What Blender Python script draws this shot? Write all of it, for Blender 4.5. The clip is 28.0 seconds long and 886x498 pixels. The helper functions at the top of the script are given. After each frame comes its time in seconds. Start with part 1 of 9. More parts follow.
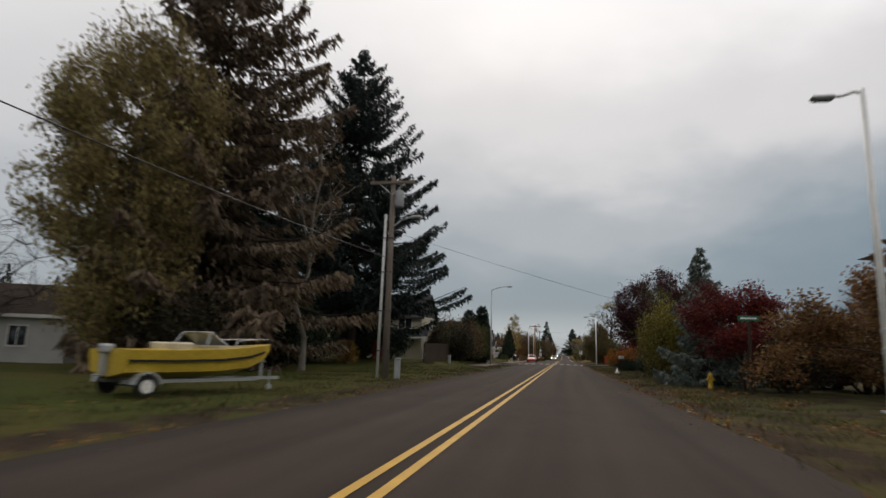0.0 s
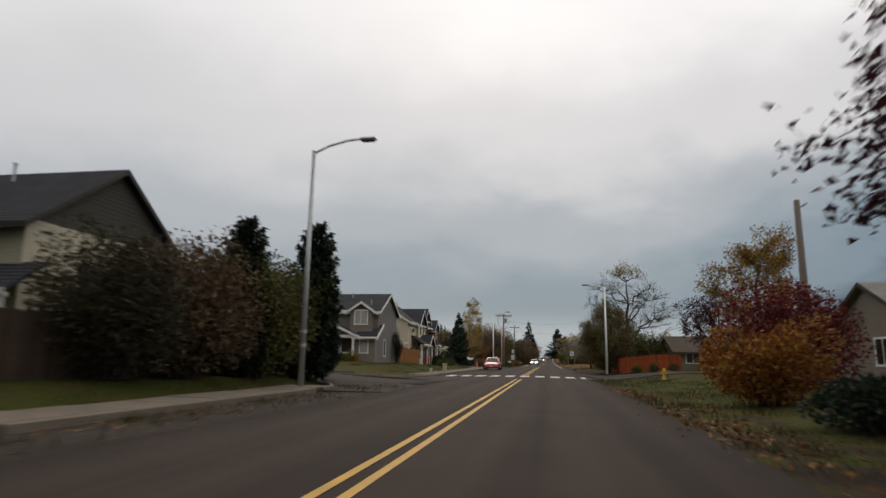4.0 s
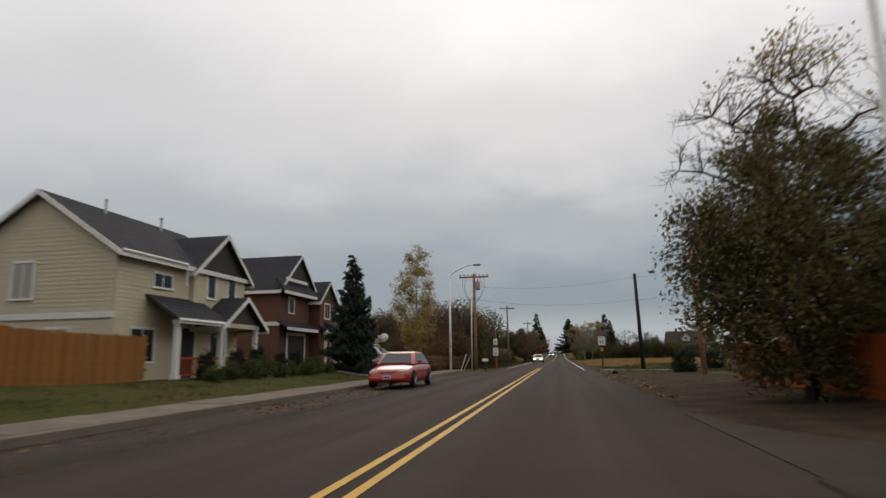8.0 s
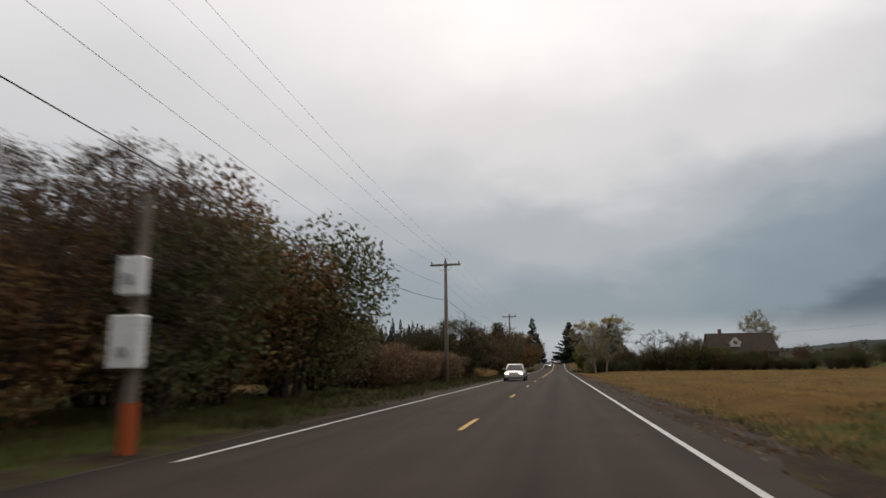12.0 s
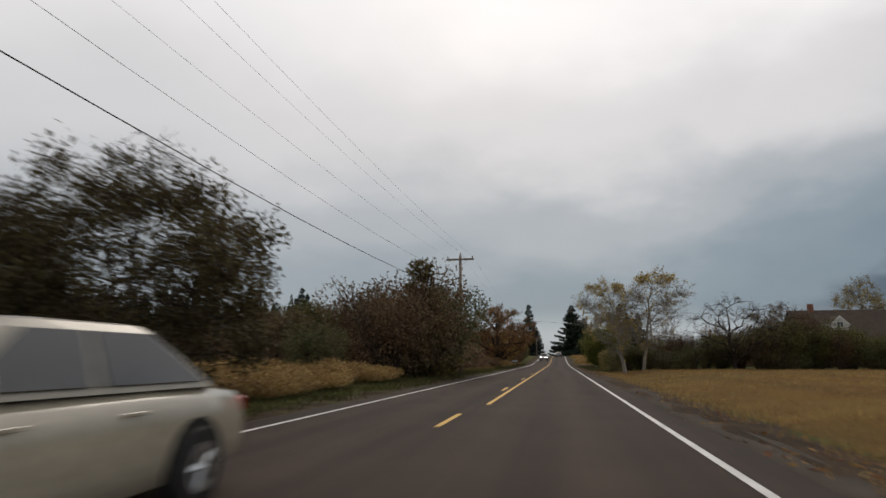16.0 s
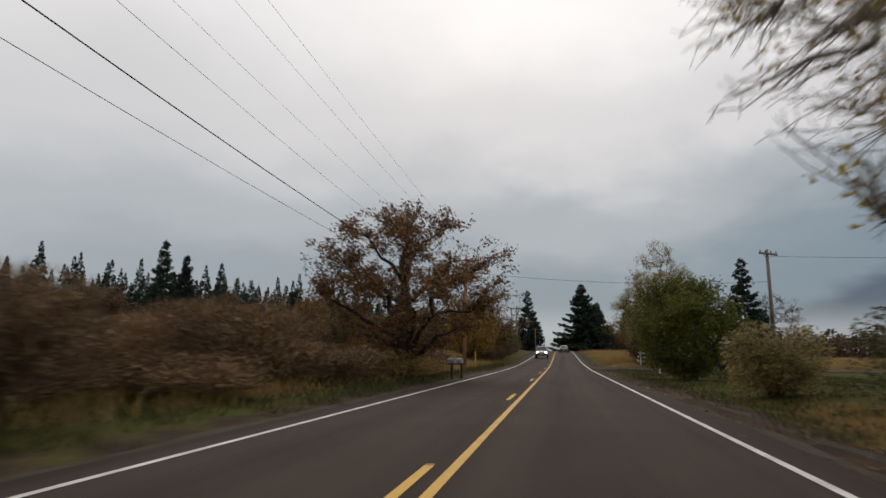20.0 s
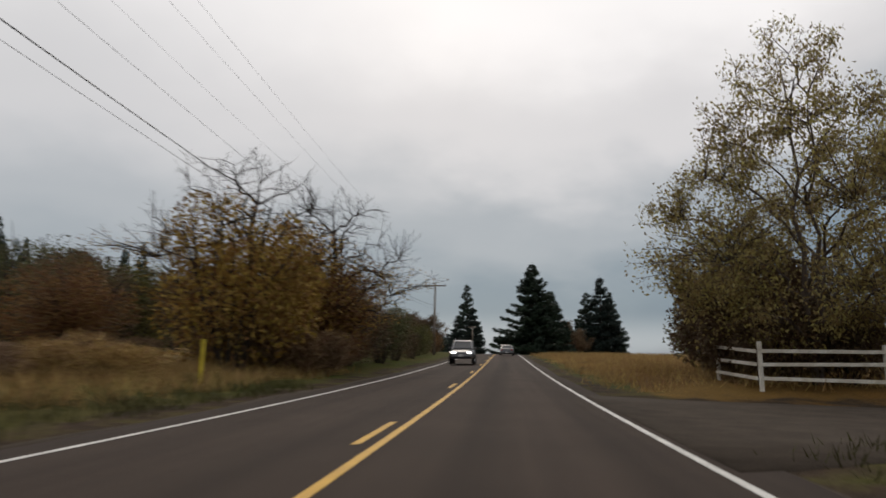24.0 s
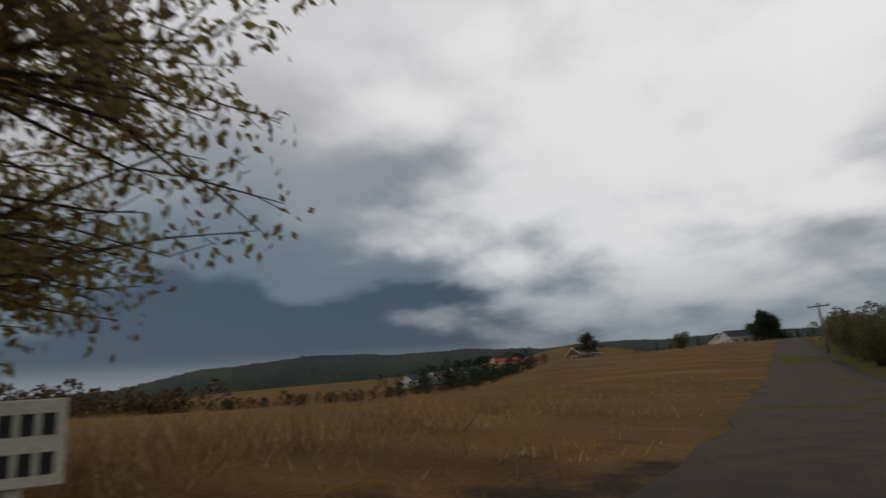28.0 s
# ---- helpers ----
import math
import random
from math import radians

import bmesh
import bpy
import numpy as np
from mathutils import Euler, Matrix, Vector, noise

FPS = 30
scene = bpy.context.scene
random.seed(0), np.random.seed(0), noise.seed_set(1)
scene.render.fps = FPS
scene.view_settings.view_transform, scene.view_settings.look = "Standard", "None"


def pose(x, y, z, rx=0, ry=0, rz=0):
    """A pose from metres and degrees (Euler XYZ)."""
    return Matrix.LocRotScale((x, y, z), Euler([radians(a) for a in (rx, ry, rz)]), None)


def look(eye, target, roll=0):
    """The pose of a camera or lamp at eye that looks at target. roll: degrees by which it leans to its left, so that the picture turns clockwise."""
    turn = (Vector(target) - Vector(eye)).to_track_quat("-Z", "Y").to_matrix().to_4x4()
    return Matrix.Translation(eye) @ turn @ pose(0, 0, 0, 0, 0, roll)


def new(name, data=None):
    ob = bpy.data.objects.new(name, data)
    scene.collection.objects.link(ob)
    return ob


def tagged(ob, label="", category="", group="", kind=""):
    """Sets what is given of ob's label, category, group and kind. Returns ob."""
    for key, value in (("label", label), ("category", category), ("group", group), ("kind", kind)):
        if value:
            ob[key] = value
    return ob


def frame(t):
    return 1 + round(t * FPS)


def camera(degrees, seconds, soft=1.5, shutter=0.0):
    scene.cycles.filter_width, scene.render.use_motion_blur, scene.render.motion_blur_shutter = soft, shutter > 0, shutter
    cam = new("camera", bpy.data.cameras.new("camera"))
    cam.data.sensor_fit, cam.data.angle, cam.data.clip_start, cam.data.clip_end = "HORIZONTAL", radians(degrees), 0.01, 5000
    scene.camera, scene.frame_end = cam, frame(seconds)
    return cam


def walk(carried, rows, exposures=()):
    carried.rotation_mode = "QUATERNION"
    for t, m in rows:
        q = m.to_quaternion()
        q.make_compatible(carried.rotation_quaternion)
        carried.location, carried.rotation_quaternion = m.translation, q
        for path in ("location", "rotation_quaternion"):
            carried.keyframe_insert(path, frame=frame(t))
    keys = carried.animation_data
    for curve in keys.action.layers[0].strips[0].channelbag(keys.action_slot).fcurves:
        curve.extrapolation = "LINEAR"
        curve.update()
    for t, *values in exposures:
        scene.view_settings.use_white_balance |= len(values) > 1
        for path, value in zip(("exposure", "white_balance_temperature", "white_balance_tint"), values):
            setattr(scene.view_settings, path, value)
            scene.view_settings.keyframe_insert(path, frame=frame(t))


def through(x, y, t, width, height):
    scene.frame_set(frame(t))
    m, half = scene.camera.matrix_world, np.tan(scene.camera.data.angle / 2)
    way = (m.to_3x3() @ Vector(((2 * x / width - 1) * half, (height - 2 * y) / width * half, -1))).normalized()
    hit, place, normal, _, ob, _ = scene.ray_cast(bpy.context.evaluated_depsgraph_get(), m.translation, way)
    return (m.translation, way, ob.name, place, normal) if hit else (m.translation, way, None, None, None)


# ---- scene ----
cam = camera(73.0, 28.0, soft=1.5, shutter=0.5)
PATH = [
    (0, (1.453, -69.654, 1.170), (-0.526, -60.004, 2.891), 1.67),
    (0.5, (1.439, -63.472, 1.170), (-0.537, -53.821, 2.890), 1.71),
    (1, (1.372, -57.527, 1.170), (-0.582, -47.872, 2.887), 1.31),
    (1.5, (1.353, -51.499, 1.170), (-0.534, -41.834, 2.910), 0.96),
    (2, (1.318, -45.010, 1.170), (-0.563, -35.340, 2.890), 1.16),
    (2.5, (1.331, -38.490, 1.170), (-0.501, -28.810, 2.885), 1.39),
    (3, (1.447, -31.946, 1.170), (-0.328, -22.262, 2.921), 1.35),
    (3.5, (1.517, -25.319, 1.170), (-0.212, -15.631, 2.948), 1.45),
    (5.5, (2.083, -2.382, 1.170), (0.341, 7.285, 3.043), -1.16),
    (6, (2.047, 3.845, 1.170), (0.302, 13.513, 3.039), -1.18),
    (6.5, (1.947, 9.811, 1.170), (0.168, 19.474, 3.029), -0.97),
    (7, (1.837, 15.698, 1.170), (0.046, 25.369, 2.976), -0.84),
    (7.5, (1.806, 21.576, 1.170), (0.021, 31.249, 2.975), -0.91),
    (8, (1.753, 27.347, 1.170), (-0.080, 37.015, 2.953), -0.91),
    (8.5, (1.715, 33.634, 1.170), (-0.065, 43.308, 2.971), -1.27),
    (9, (1.608, 40.311, 1.170), (-0.143, 49.984, 3.001), -1.11),
    (9.5, (1.550, 46.644, 1.170), (-0.190, 56.316, 3.018), -1.09),
    (10, (1.573, 52.970, 1.170), (-0.145, 62.652, 2.991), -0.68),
    (10.5, (1.593, 59.480, 1.170), (-0.140, 69.160, 2.979), -0.47),
    (11, (1.712, 66.400, 1.170), (0.017, 76.082, 3.011), 0.01),
    (11.5, (1.747, 72.613, 1.170), (0.059, 82.295, 3.017), -0.06),
    (12, (1.764, 80.365, 1.220), (-0.047, 90.006, 3.160), -0.63),
    (12.5, (1.822, 87.212, 1.173), (-0.025, 96.850, 3.097), -0.70),
    (14.5, (1.746, 110.563, 1.177), (-0.096, 120.224, 2.986), 0.45),
    (15, (1.861, 116.678, 1.144), (0.062, 126.348, 2.946), -0.56),
    (15.5, (1.801, 123.536, 1.155), (-0.007, 133.202, 2.974), -0.11),
    (16, (1.814, 130.349, 1.187), (-0.021, 140.010, 2.999), -0.04),
    (16.5, (1.792, 136.856, 1.198), (-0.075, 146.513, 3.000), 0.30),
    (17, (1.716, 143.626, 1.183), (-0.166, 153.279, 2.995), 0.27),
    (17.5, (1.610, 150.557, 1.171), (-0.250, 160.212, 2.990), -0.42),
    (18, (1.672, 157.361, 1.161), (-0.206, 167.016, 2.969), -0.32),
    (18.5, (1.524, 164.486, 1.217), (-0.354, 174.143, 3.010), 0.20),
    (19, (1.436, 171.466, 1.194), (-0.463, 181.122, 2.969), 0.46),
    (19.5, (1.264, 178.585, 1.199), (-0.642, 188.241, 2.970), 0.47),
    (20, (1.122, 185.537, 1.215), (-0.769, 195.202, 2.949), 0.53),
    (20.5, (1.020, 191.878, 1.269), (-0.822, 201.562, 2.948), 0.92),
    (21, (1.029, 197.939, 1.196), (-0.749, 207.634, 2.886), 0.80),
    (21.5, (1.021, 203.671, 1.124), (-0.707, 213.371, 2.834), 0.42),
    (23.5, (1.182, 226.710, 1.094), (-0.381, 236.422, 2.890), 0.51),
    (24, (1.473, 231.195, 1.064), (0.448, 240.973, 2.889), 1.06),
    (24.5, (2.313, 235.095, 1.079), (2.478, 244.919, 2.942), 1.09),
    (25, (3.521, 238.316, 1.194), (5.251, 247.985, 3.070), 0.30),
    (25.5, (5.018, 240.857, 1.154), (8.108, 250.173, 3.069), -0.49),
    (26, (6.371, 242.427, 1.106), (10.917, 251.094, 3.162), -1.76),
    (26.5, (7.195, 243.413, 1.150), (13.262, 251.047, 3.366), -1.30),
    (27, (8.384, 243.936, 1.150), (15.408, 250.658, 3.490), -2.78),
    (27.5, (9.700, 244.300, 1.150), (17.645, 249.908, 3.479), -4.34),
    (28, (11.050, 244.700, 1.150), (19.651, 249.238, 3.479), -4.34),
]
EXPOSURES = [(0.0, 0.0, 6640, 10.5), (24.6, 0.0, 6640, 10.5), (25.2, 0.2, 6640, 10.5), (26.0, 1.25, 6700, 12), (26.5, 0.5, 6700, 12), (27.0, -0.05, 6650, 12), (28.0, -0.6, 6400, 11)]

walk(cam, [(t, look(eye, target, roll)) for t, eye, target, roll in PATH], EXPOSURES)

# ---- sky and sun: a heavy overcast, brightest high ahead ----
world = bpy.data.worlds.new("overcast_sky")
scene.world = world
world.use_nodes = True
wn, wl = world.node_tree.nodes, world.node_tree.links
wn.clear()


def wnode(kind, **props):
    n = wn.new(kind)
    for k, v in props.items():
        n.inputs[k].default_value = v
    return n


def wmath(op, a, b=None, c=None, clamp=False):
    n = wn.new("ShaderNodeMath")
    n.operation, n.use_clamp = op, clamp
    for i, v in enumerate((a, b, c)):
        if v is None:
            continue
        if isinstance(v, (int, float)):
            n.inputs[i].default_value = v
        else:
            wl.new(v, n.inputs[i])
    return n.outputs[0]


def wramp(fac, stops, smooth=True):
    n = wn.new("ShaderNodeValToRGB")
    n.color_ramp.interpolation = "EASE" if smooth else "LINEAR"
    while len(n.color_ramp.elements) < len(stops):
        n.color_ramp.elements.new(0.5)
    for e, (p, c) in zip(n.color_ramp.elements, stops):
        e.position, e.color = p, (*c, 1)
    wl.new(fac, n.inputs[0])
    return n.outputs[0]


def wmix(fac, a, b, mode="MIX"):
    n = wn.new("ShaderNodeMix")
    n.data_type, n.blend_type = "RGBA", mode
    for sock, v in ((n.inputs[0], fac), (n.inputs[6], a), (n.inputs[7], b)):
        if isinstance(v, (int, float)):
            sock.default_value = v
        elif isinstance(v, tuple):
            sock.default_value = (*v, 1)
        else:
            wl.new(v, sock)
    return n.outputs[2]


tc = wn.new("ShaderNodeTexCoord")
sep = wn.new("ShaderNodeSeparateXYZ")
wl.new(tc.outputs["Generated"], sep.inputs[0])
# cloud deck: the view direction thrown onto a flat layer, so clouds shrink towards the horizon
high = wmath("MAXIMUM", wmath("ADD", sep.outputs[2], 0.30), 0.05)
comb = wn.new("ShaderNodeCombineXYZ")
wl.new(wmath("DIVIDE", sep.outputs[0], high), comb.inputs[0])
wl.new(wmath("DIVIDE", sep.outputs[1], high), comb.inputs[1])
big = wnode("ShaderNodeTexNoise", Scale=0.75, Detail=5.0, Roughness=0.5, Distortion=0.15)
wl.new(comb.outputs[0], big.inputs["Vector"])
fine = wnode("ShaderNodeTexNoise", Scale=2.3, Detail=6.0, Roughness=0.5, Distortion=0.1)
wl.new(comb.outputs[0], fine.inputs["Vector"])
cloud = wmath("ADD", wmath("MULTIPLY", wmath("SUBTRACT", big.outputs[0], 0.5), 0.38), wmath("MULTIPLY", wmath("SUBTRACT", fine.outputs[0], 0.5), 0.2))
calm = wmath("ADD", wmath("MULTIPLY", wmath("MAXIMUM", sep.outputs[2], 0.0), 2.5), 0.42, clamp=True)
# the deck is more broken towards the east
east = wmath("ADD", wmath("MULTIPLY", sep.outputs[0], 0.95), wmath("MULTIPLY", sep.outputs[1], 0.25))
cloud = wmath("MULTIPLY", wmath("MULTIPLY", cloud, calm), wmath("ADD", wmath("MULTIPLY", wmath("MAXIMUM", east, 0.0), 0.9), 0.75))
# rain haze hangs lower and darker towards the north-east
rain = wmath("ADD", wmath("MULTIPLY", sep.outputs[0], 0.74), wmath("MULTIPLY", sep.outputs[1], 0.67))
lift = wmath("SUBTRACT", wmath("ADD", wmath("ADD", sep.outputs[2], 0.06), cloud), wmath("MULTIPLY", wmath("MAXIMUM", wmath("SUBTRACT", rain, 0.80), 0.0), 1.05))
deck = wramp(lift, [(0.0, (0.075, 0.108, 0.15)), (0.06, (0.19, 0.245, 0.295)), (0.16, (0.225, 0.28, 0.325)), (0.28, (0.375, 0.41, 0.44)), (0.42, (0.66, 0.655, 0.665)), (0.60, (0.92, 0.905, 0.905)), (0.95, (0.74, 0.73, 0.73))])
west = wmath("MULTIPLY", wmath("MAXIMUM", wmath("SUBTRACT", 0.12, east), 0.0), 0.62, clamp=True)
deck = wmix(west, deck, (0.51, 0.525, 0.545))
# a bright break in the cloud towards the east
vdot = wn.new("ShaderNodeVectorMath")
vdot.operation = "DOT_PRODUCT"
wl.new(tc.outputs["Generated"], vdot.inputs[0])
vdot.inputs[1].default_value = (0.915, 0.11, 0.39)
gap = wramp(wmath("ADD", vdot.outputs["Value"], wmath("MULTIPLY", wmath("SUBTRACT", fine.outputs[0], 0.5), 0.34)), [(0.87, (0.0,) * 3), (1.0, (0.7,) * 3)])
gap = wmath("MULTIPLY", gap, wmath("MULTIPLY", wmath("SUBTRACT", sep.outputs[2], 0.03), 6.0, clamp=True))
deck = wmix(gap, deck, (1.32, 1.30, 1.27))
# a thin bright slit under the cloud's edge
slit = wramp(wmath("ABSOLUTE", wmath("SUBTRACT", sep.outputs[2], 0.035)), [(0.0, (0.35,) * 3), (0.05, (0.0,) * 3)])
deck = wmix(slit, deck, (0.66, 0.70, 0.73))
sky = wn.new("ShaderNodeTexSky")
sky.sky_type, sky.sun_disc = "NISHITA", False
sky.sun_elevation, sky.sun_rotation = radians(34), radians(-8)
deck = wmix(0.005, deck, sky.outputs[0], "ADD")
bg = wnode("ShaderNodeBackground", Strength=1.0)
wl.new(deck, bg.inputs[0])
wout = wn.new("ShaderNodeOutputWorld")
wl.new(bg.outputs[0], wout.inputs[0])

sun = new("sun", bpy.data.lights.new("sun", "SUN"))
sun.data.energy, sun.data.angle, sun.data.color = 0.85, radians(30), (1.0, 0.90, 0.78)
sun.matrix_world = look((-14, 82, 68), (0, 0, 0))

# ---- builders ----
def lerp(a, b, t):
    return a + (b - a) * t


def sstep(a, b, v):
    t = np.clip((np.asarray(v, float) - a) / (b - a), 0, 1)
    return t * t * (3 - 2 * t)


class Geo:
    """Collects simple solids into one mesh."""

    def __init__(self):
        self.v, self.f, self.m = [], [], []

    def poly(self, pts, slot=0):
        n = len(self.v)
        self.v += [tuple(p) for p in pts]
        self.f.append(tuple(range(n, n + len(pts))))
        self.m.append(slot)
        return self

    def solid(self, pts, faces, slot=0):
        n = len(self.v)
        self.v += [tuple(p) for p in pts]
        self.f += [tuple(n + i for i in f) for f in faces]
        self.m += [slot] * len(faces)
        return self

    def box(self, x0, y0, z0, x1, y1, z1, slot=0):
        p = [(x, y, z) for z in (z0, z1) for y in (y0, y1) for x in (x0, x1)]
        return self.solid(p, [(0, 2, 3, 1), (4, 5, 7, 6), (0, 1, 5, 4), (2, 6, 7, 3), (0, 4, 6, 2), (1, 3, 7, 5)], slot)

    def bbox(self, x0, y0, z0, x1, y1, z1, c=0.02, slot=0):
        """A box with chamfered edges."""
        c = min(c, (x1 - x0) * 0.45, (y1 - y0) * 0.45, (z1 - z0) * 0.45)
        bm = bmesh.new()
        bmesh.ops.create_cube(bm, size=1)
        for v in bm.verts:
            v.co = Vector(((x0 + x1) / 2 + v.co.x * (x1 - x0), (y0 + y1) / 2 + v.co.y * (y1 - y0), (z0 + z1) / 2 + v.co.z * (z1 - z0)))
        bmesh.ops.bevel(bm, geom=bm.edges[:], offset=c, segments=1, affect="EDGES")
        return self.bm(bm, slot)

    def bm(self, bm, slot=0):
        bm.verts.index_update()
        n = len(self.v)
        self.v += [tuple(v.co) for v in bm.verts]
        for f in bm.faces:
            self.f.append(tuple(n + v.index for v in f.verts))
            self.m.append(slot)
        bm.free()
        return self

    def prism(self, profile, axis, a, b, slot=0):
        """A closed 2D outline pushed along an axis from a to b."""
        k = len(profile)
        put = {"x": lambda p, t: (t, p[0], p[1]), "y": lambda p, t: (p[0], t, p[1]), "z": lambda p, t: (p[0], p[1], t)}[axis]
        pts = [put(p, a) for p in profile] + [put(p, b) for p in profile]
        faces = [(i, (i + 1) % k, k + (i + 1) % k, k + i) for i in range(k)] + [tuple(range(k - 1, -1, -1)), tuple(range(k, 2 * k))]
        return self.solid(pts, faces, slot)

    def tube(self, p0, p1, r0, r1=None, n=8, slot=0, caps=True):
        r1 = r0 if r1 is None else r1
        p0, p1 = Vector(p0), Vector(p1)
        d = (p1 - p0).normalized()
        a = d.orthogonal().normalized()
        b = d.cross(a)
        ring = [(math.cos(2 * math.pi * i / n), math.sin(2 * math.pi * i / n)) for i in range(n)]
        pts = [p0 + (a * c + b * s) * r0 for c, s in ring] + [p1 + (a * c + b * s) * r1 for c, s in ring]
        faces = [(i, (i + 1) % n, n + (i + 1) % n, n + i) for i in range(n)]
        if caps:
            faces += [tuple(range(n - 1, -1, -1)), tuple(range(n, 2 * n))]
        return self.solid(pts, faces, slot)

    def path(self, pts, r, n=6, slot=0):
        for i in range(len(pts) - 1):
            self.tube(pts[i], pts[i + 1], r, r, n, slot)
        return self

    def lathe(self, profile, c=(0, 0, 0), n=16, axis="z", slot=0):
        """A profile of (radius, height) turned about an axis through c."""
        k, c, pts = len(profile), Vector(c), []
        for r, h in profile:
            for i in range(n):
                x, y = r * math.cos(2 * math.pi * i / n), r * math.sin(2 * math.pi * i / n)
                pts.append(c + Vector({"z": (x, y, h), "y": (x, h, y), "x": (h, x, y)}[axis]))
        faces = [(j * n + i, j * n + (i + 1) % n, (j + 1) * n + (i + 1) % n, (j + 1) * n + i) for j in range(k - 1) for i in range(n)]
        faces += [tuple(range(n - 1, -1, -1)), tuple(range((k - 1) * n, k * n))]
        return self.solid(pts, faces, slot)

    def mesh(self, name, mats, smooth=False):
        me = bpy.data.meshes.new(name)
        me.from_pydata(self.v, [], self.f)
        for m in mats if isinstance(mats, (list, tuple)) else [mats]:
            me.materials.append(m)
        if any(self.m):
            me.polygons.foreach_set("material_index", self.m)
        if smooth:
            me.polygons.foreach_set("use_smooth", [True] * len(self.f))
        bm = bmesh.new()
        bm.from_mesh(me)
        bmesh.ops.recalc_face_normals(bm, faces=bm.faces)
        bm.to_mesh(me)
        bm.free()
        return me

    def done(self, name, mats, parent=None, label="", smooth=False, at=None):
        ob = new(name, self.mesh(name, mats, smooth))
        if parent is not None:
            ob.parent = parent
        if at is not None:
            ob.matrix_basis = at
        return tagged(ob, label)


def part(name, geo, material, parent, label="", smooth=False, at=None):
    return geo.done(name, material, parent, label, smooth, at)


def thing(name, m, label, category, group="", kind=""):
    ob = new(name)
    ob.empty_display_size = 0.3
    ob.matrix_basis = m
    return tagged(ob, label, category, group, kind)


def array_mesh(name, verts, quads, mat, smooth=False):
    """A mesh of quads straight from arrays."""
    me = bpy.data.meshes.new(name)
    verts, quads = np.asarray(verts, np.float32), np.asarray(quads, np.int32)
    k = quads.shape[1]
    me.vertices.add(len(verts))
    me.vertices.foreach_set("co", verts.ravel())
    me.loops.add(quads.size)
    me.loops.foreach_set("vertex_index", quads.ravel())
    me.polygons.add(len(quads))
    me.polygons.foreach_set("loop_start", np.arange(0, quads.size, k, dtype=np.int32))
    if smooth:
        me.polygons.foreach_set("use_smooth", np.ones(len(quads), bool))
    me.materials.append(mat)
    me.update(calc_edges=True)
    return me


def unit(a):
    return a / np.maximum(np.linalg.norm(a, axis=-1, keepdims=True), 1e-9)


def leaf_arrays(p, axis, length, width, rng):
    """Three-cornered leaves: each starts at p and points along axis."""
    n = len(p)
    axis = unit(axis)
    side = unit(np.cross(axis, rng.normal(size=(n, 3))))
    length, width = np.broadcast_to(length, n)[:, None], np.broadcast_to(width, n)[:, None]
    v = np.stack([p + side * width * 0.6, p + axis * length, p - side * width * 0.6], 1)
    return v.reshape(-1, 3), np.arange(3 * n).reshape(n, 3)


def tube_arrays(p0, p1, r0, r1, n=5):
    d = unit(p1 - p0)
    ref = np.where(np.abs(d[:, 2:3]) > 0.9, [[1.0, 0, 0]], [[0, 0, 1.0]])
    a = unit(np.cross(d, ref))
    b = np.cross(d, a)
    t = np.arange(n) * 2 * np.pi / n
    ring = a[:, None] * np.cos(t)[None, :, None] + b[:, None] * np.sin(t)[None, :, None]
    v = np.concatenate([p0[:, None] + ring * r0[:, None, None], p1[:, None] + ring * r1[:, None, None]], 1).reshape(-1, 3)
    i = np.arange(n)
    q = np.stack([i, (i + 1) % n, n + (i + 1) % n, n + i], 1)
    return v, (q[None] + (np.arange(len(p0)) * 2 * n)[:, None, None]).reshape(-1, 4)

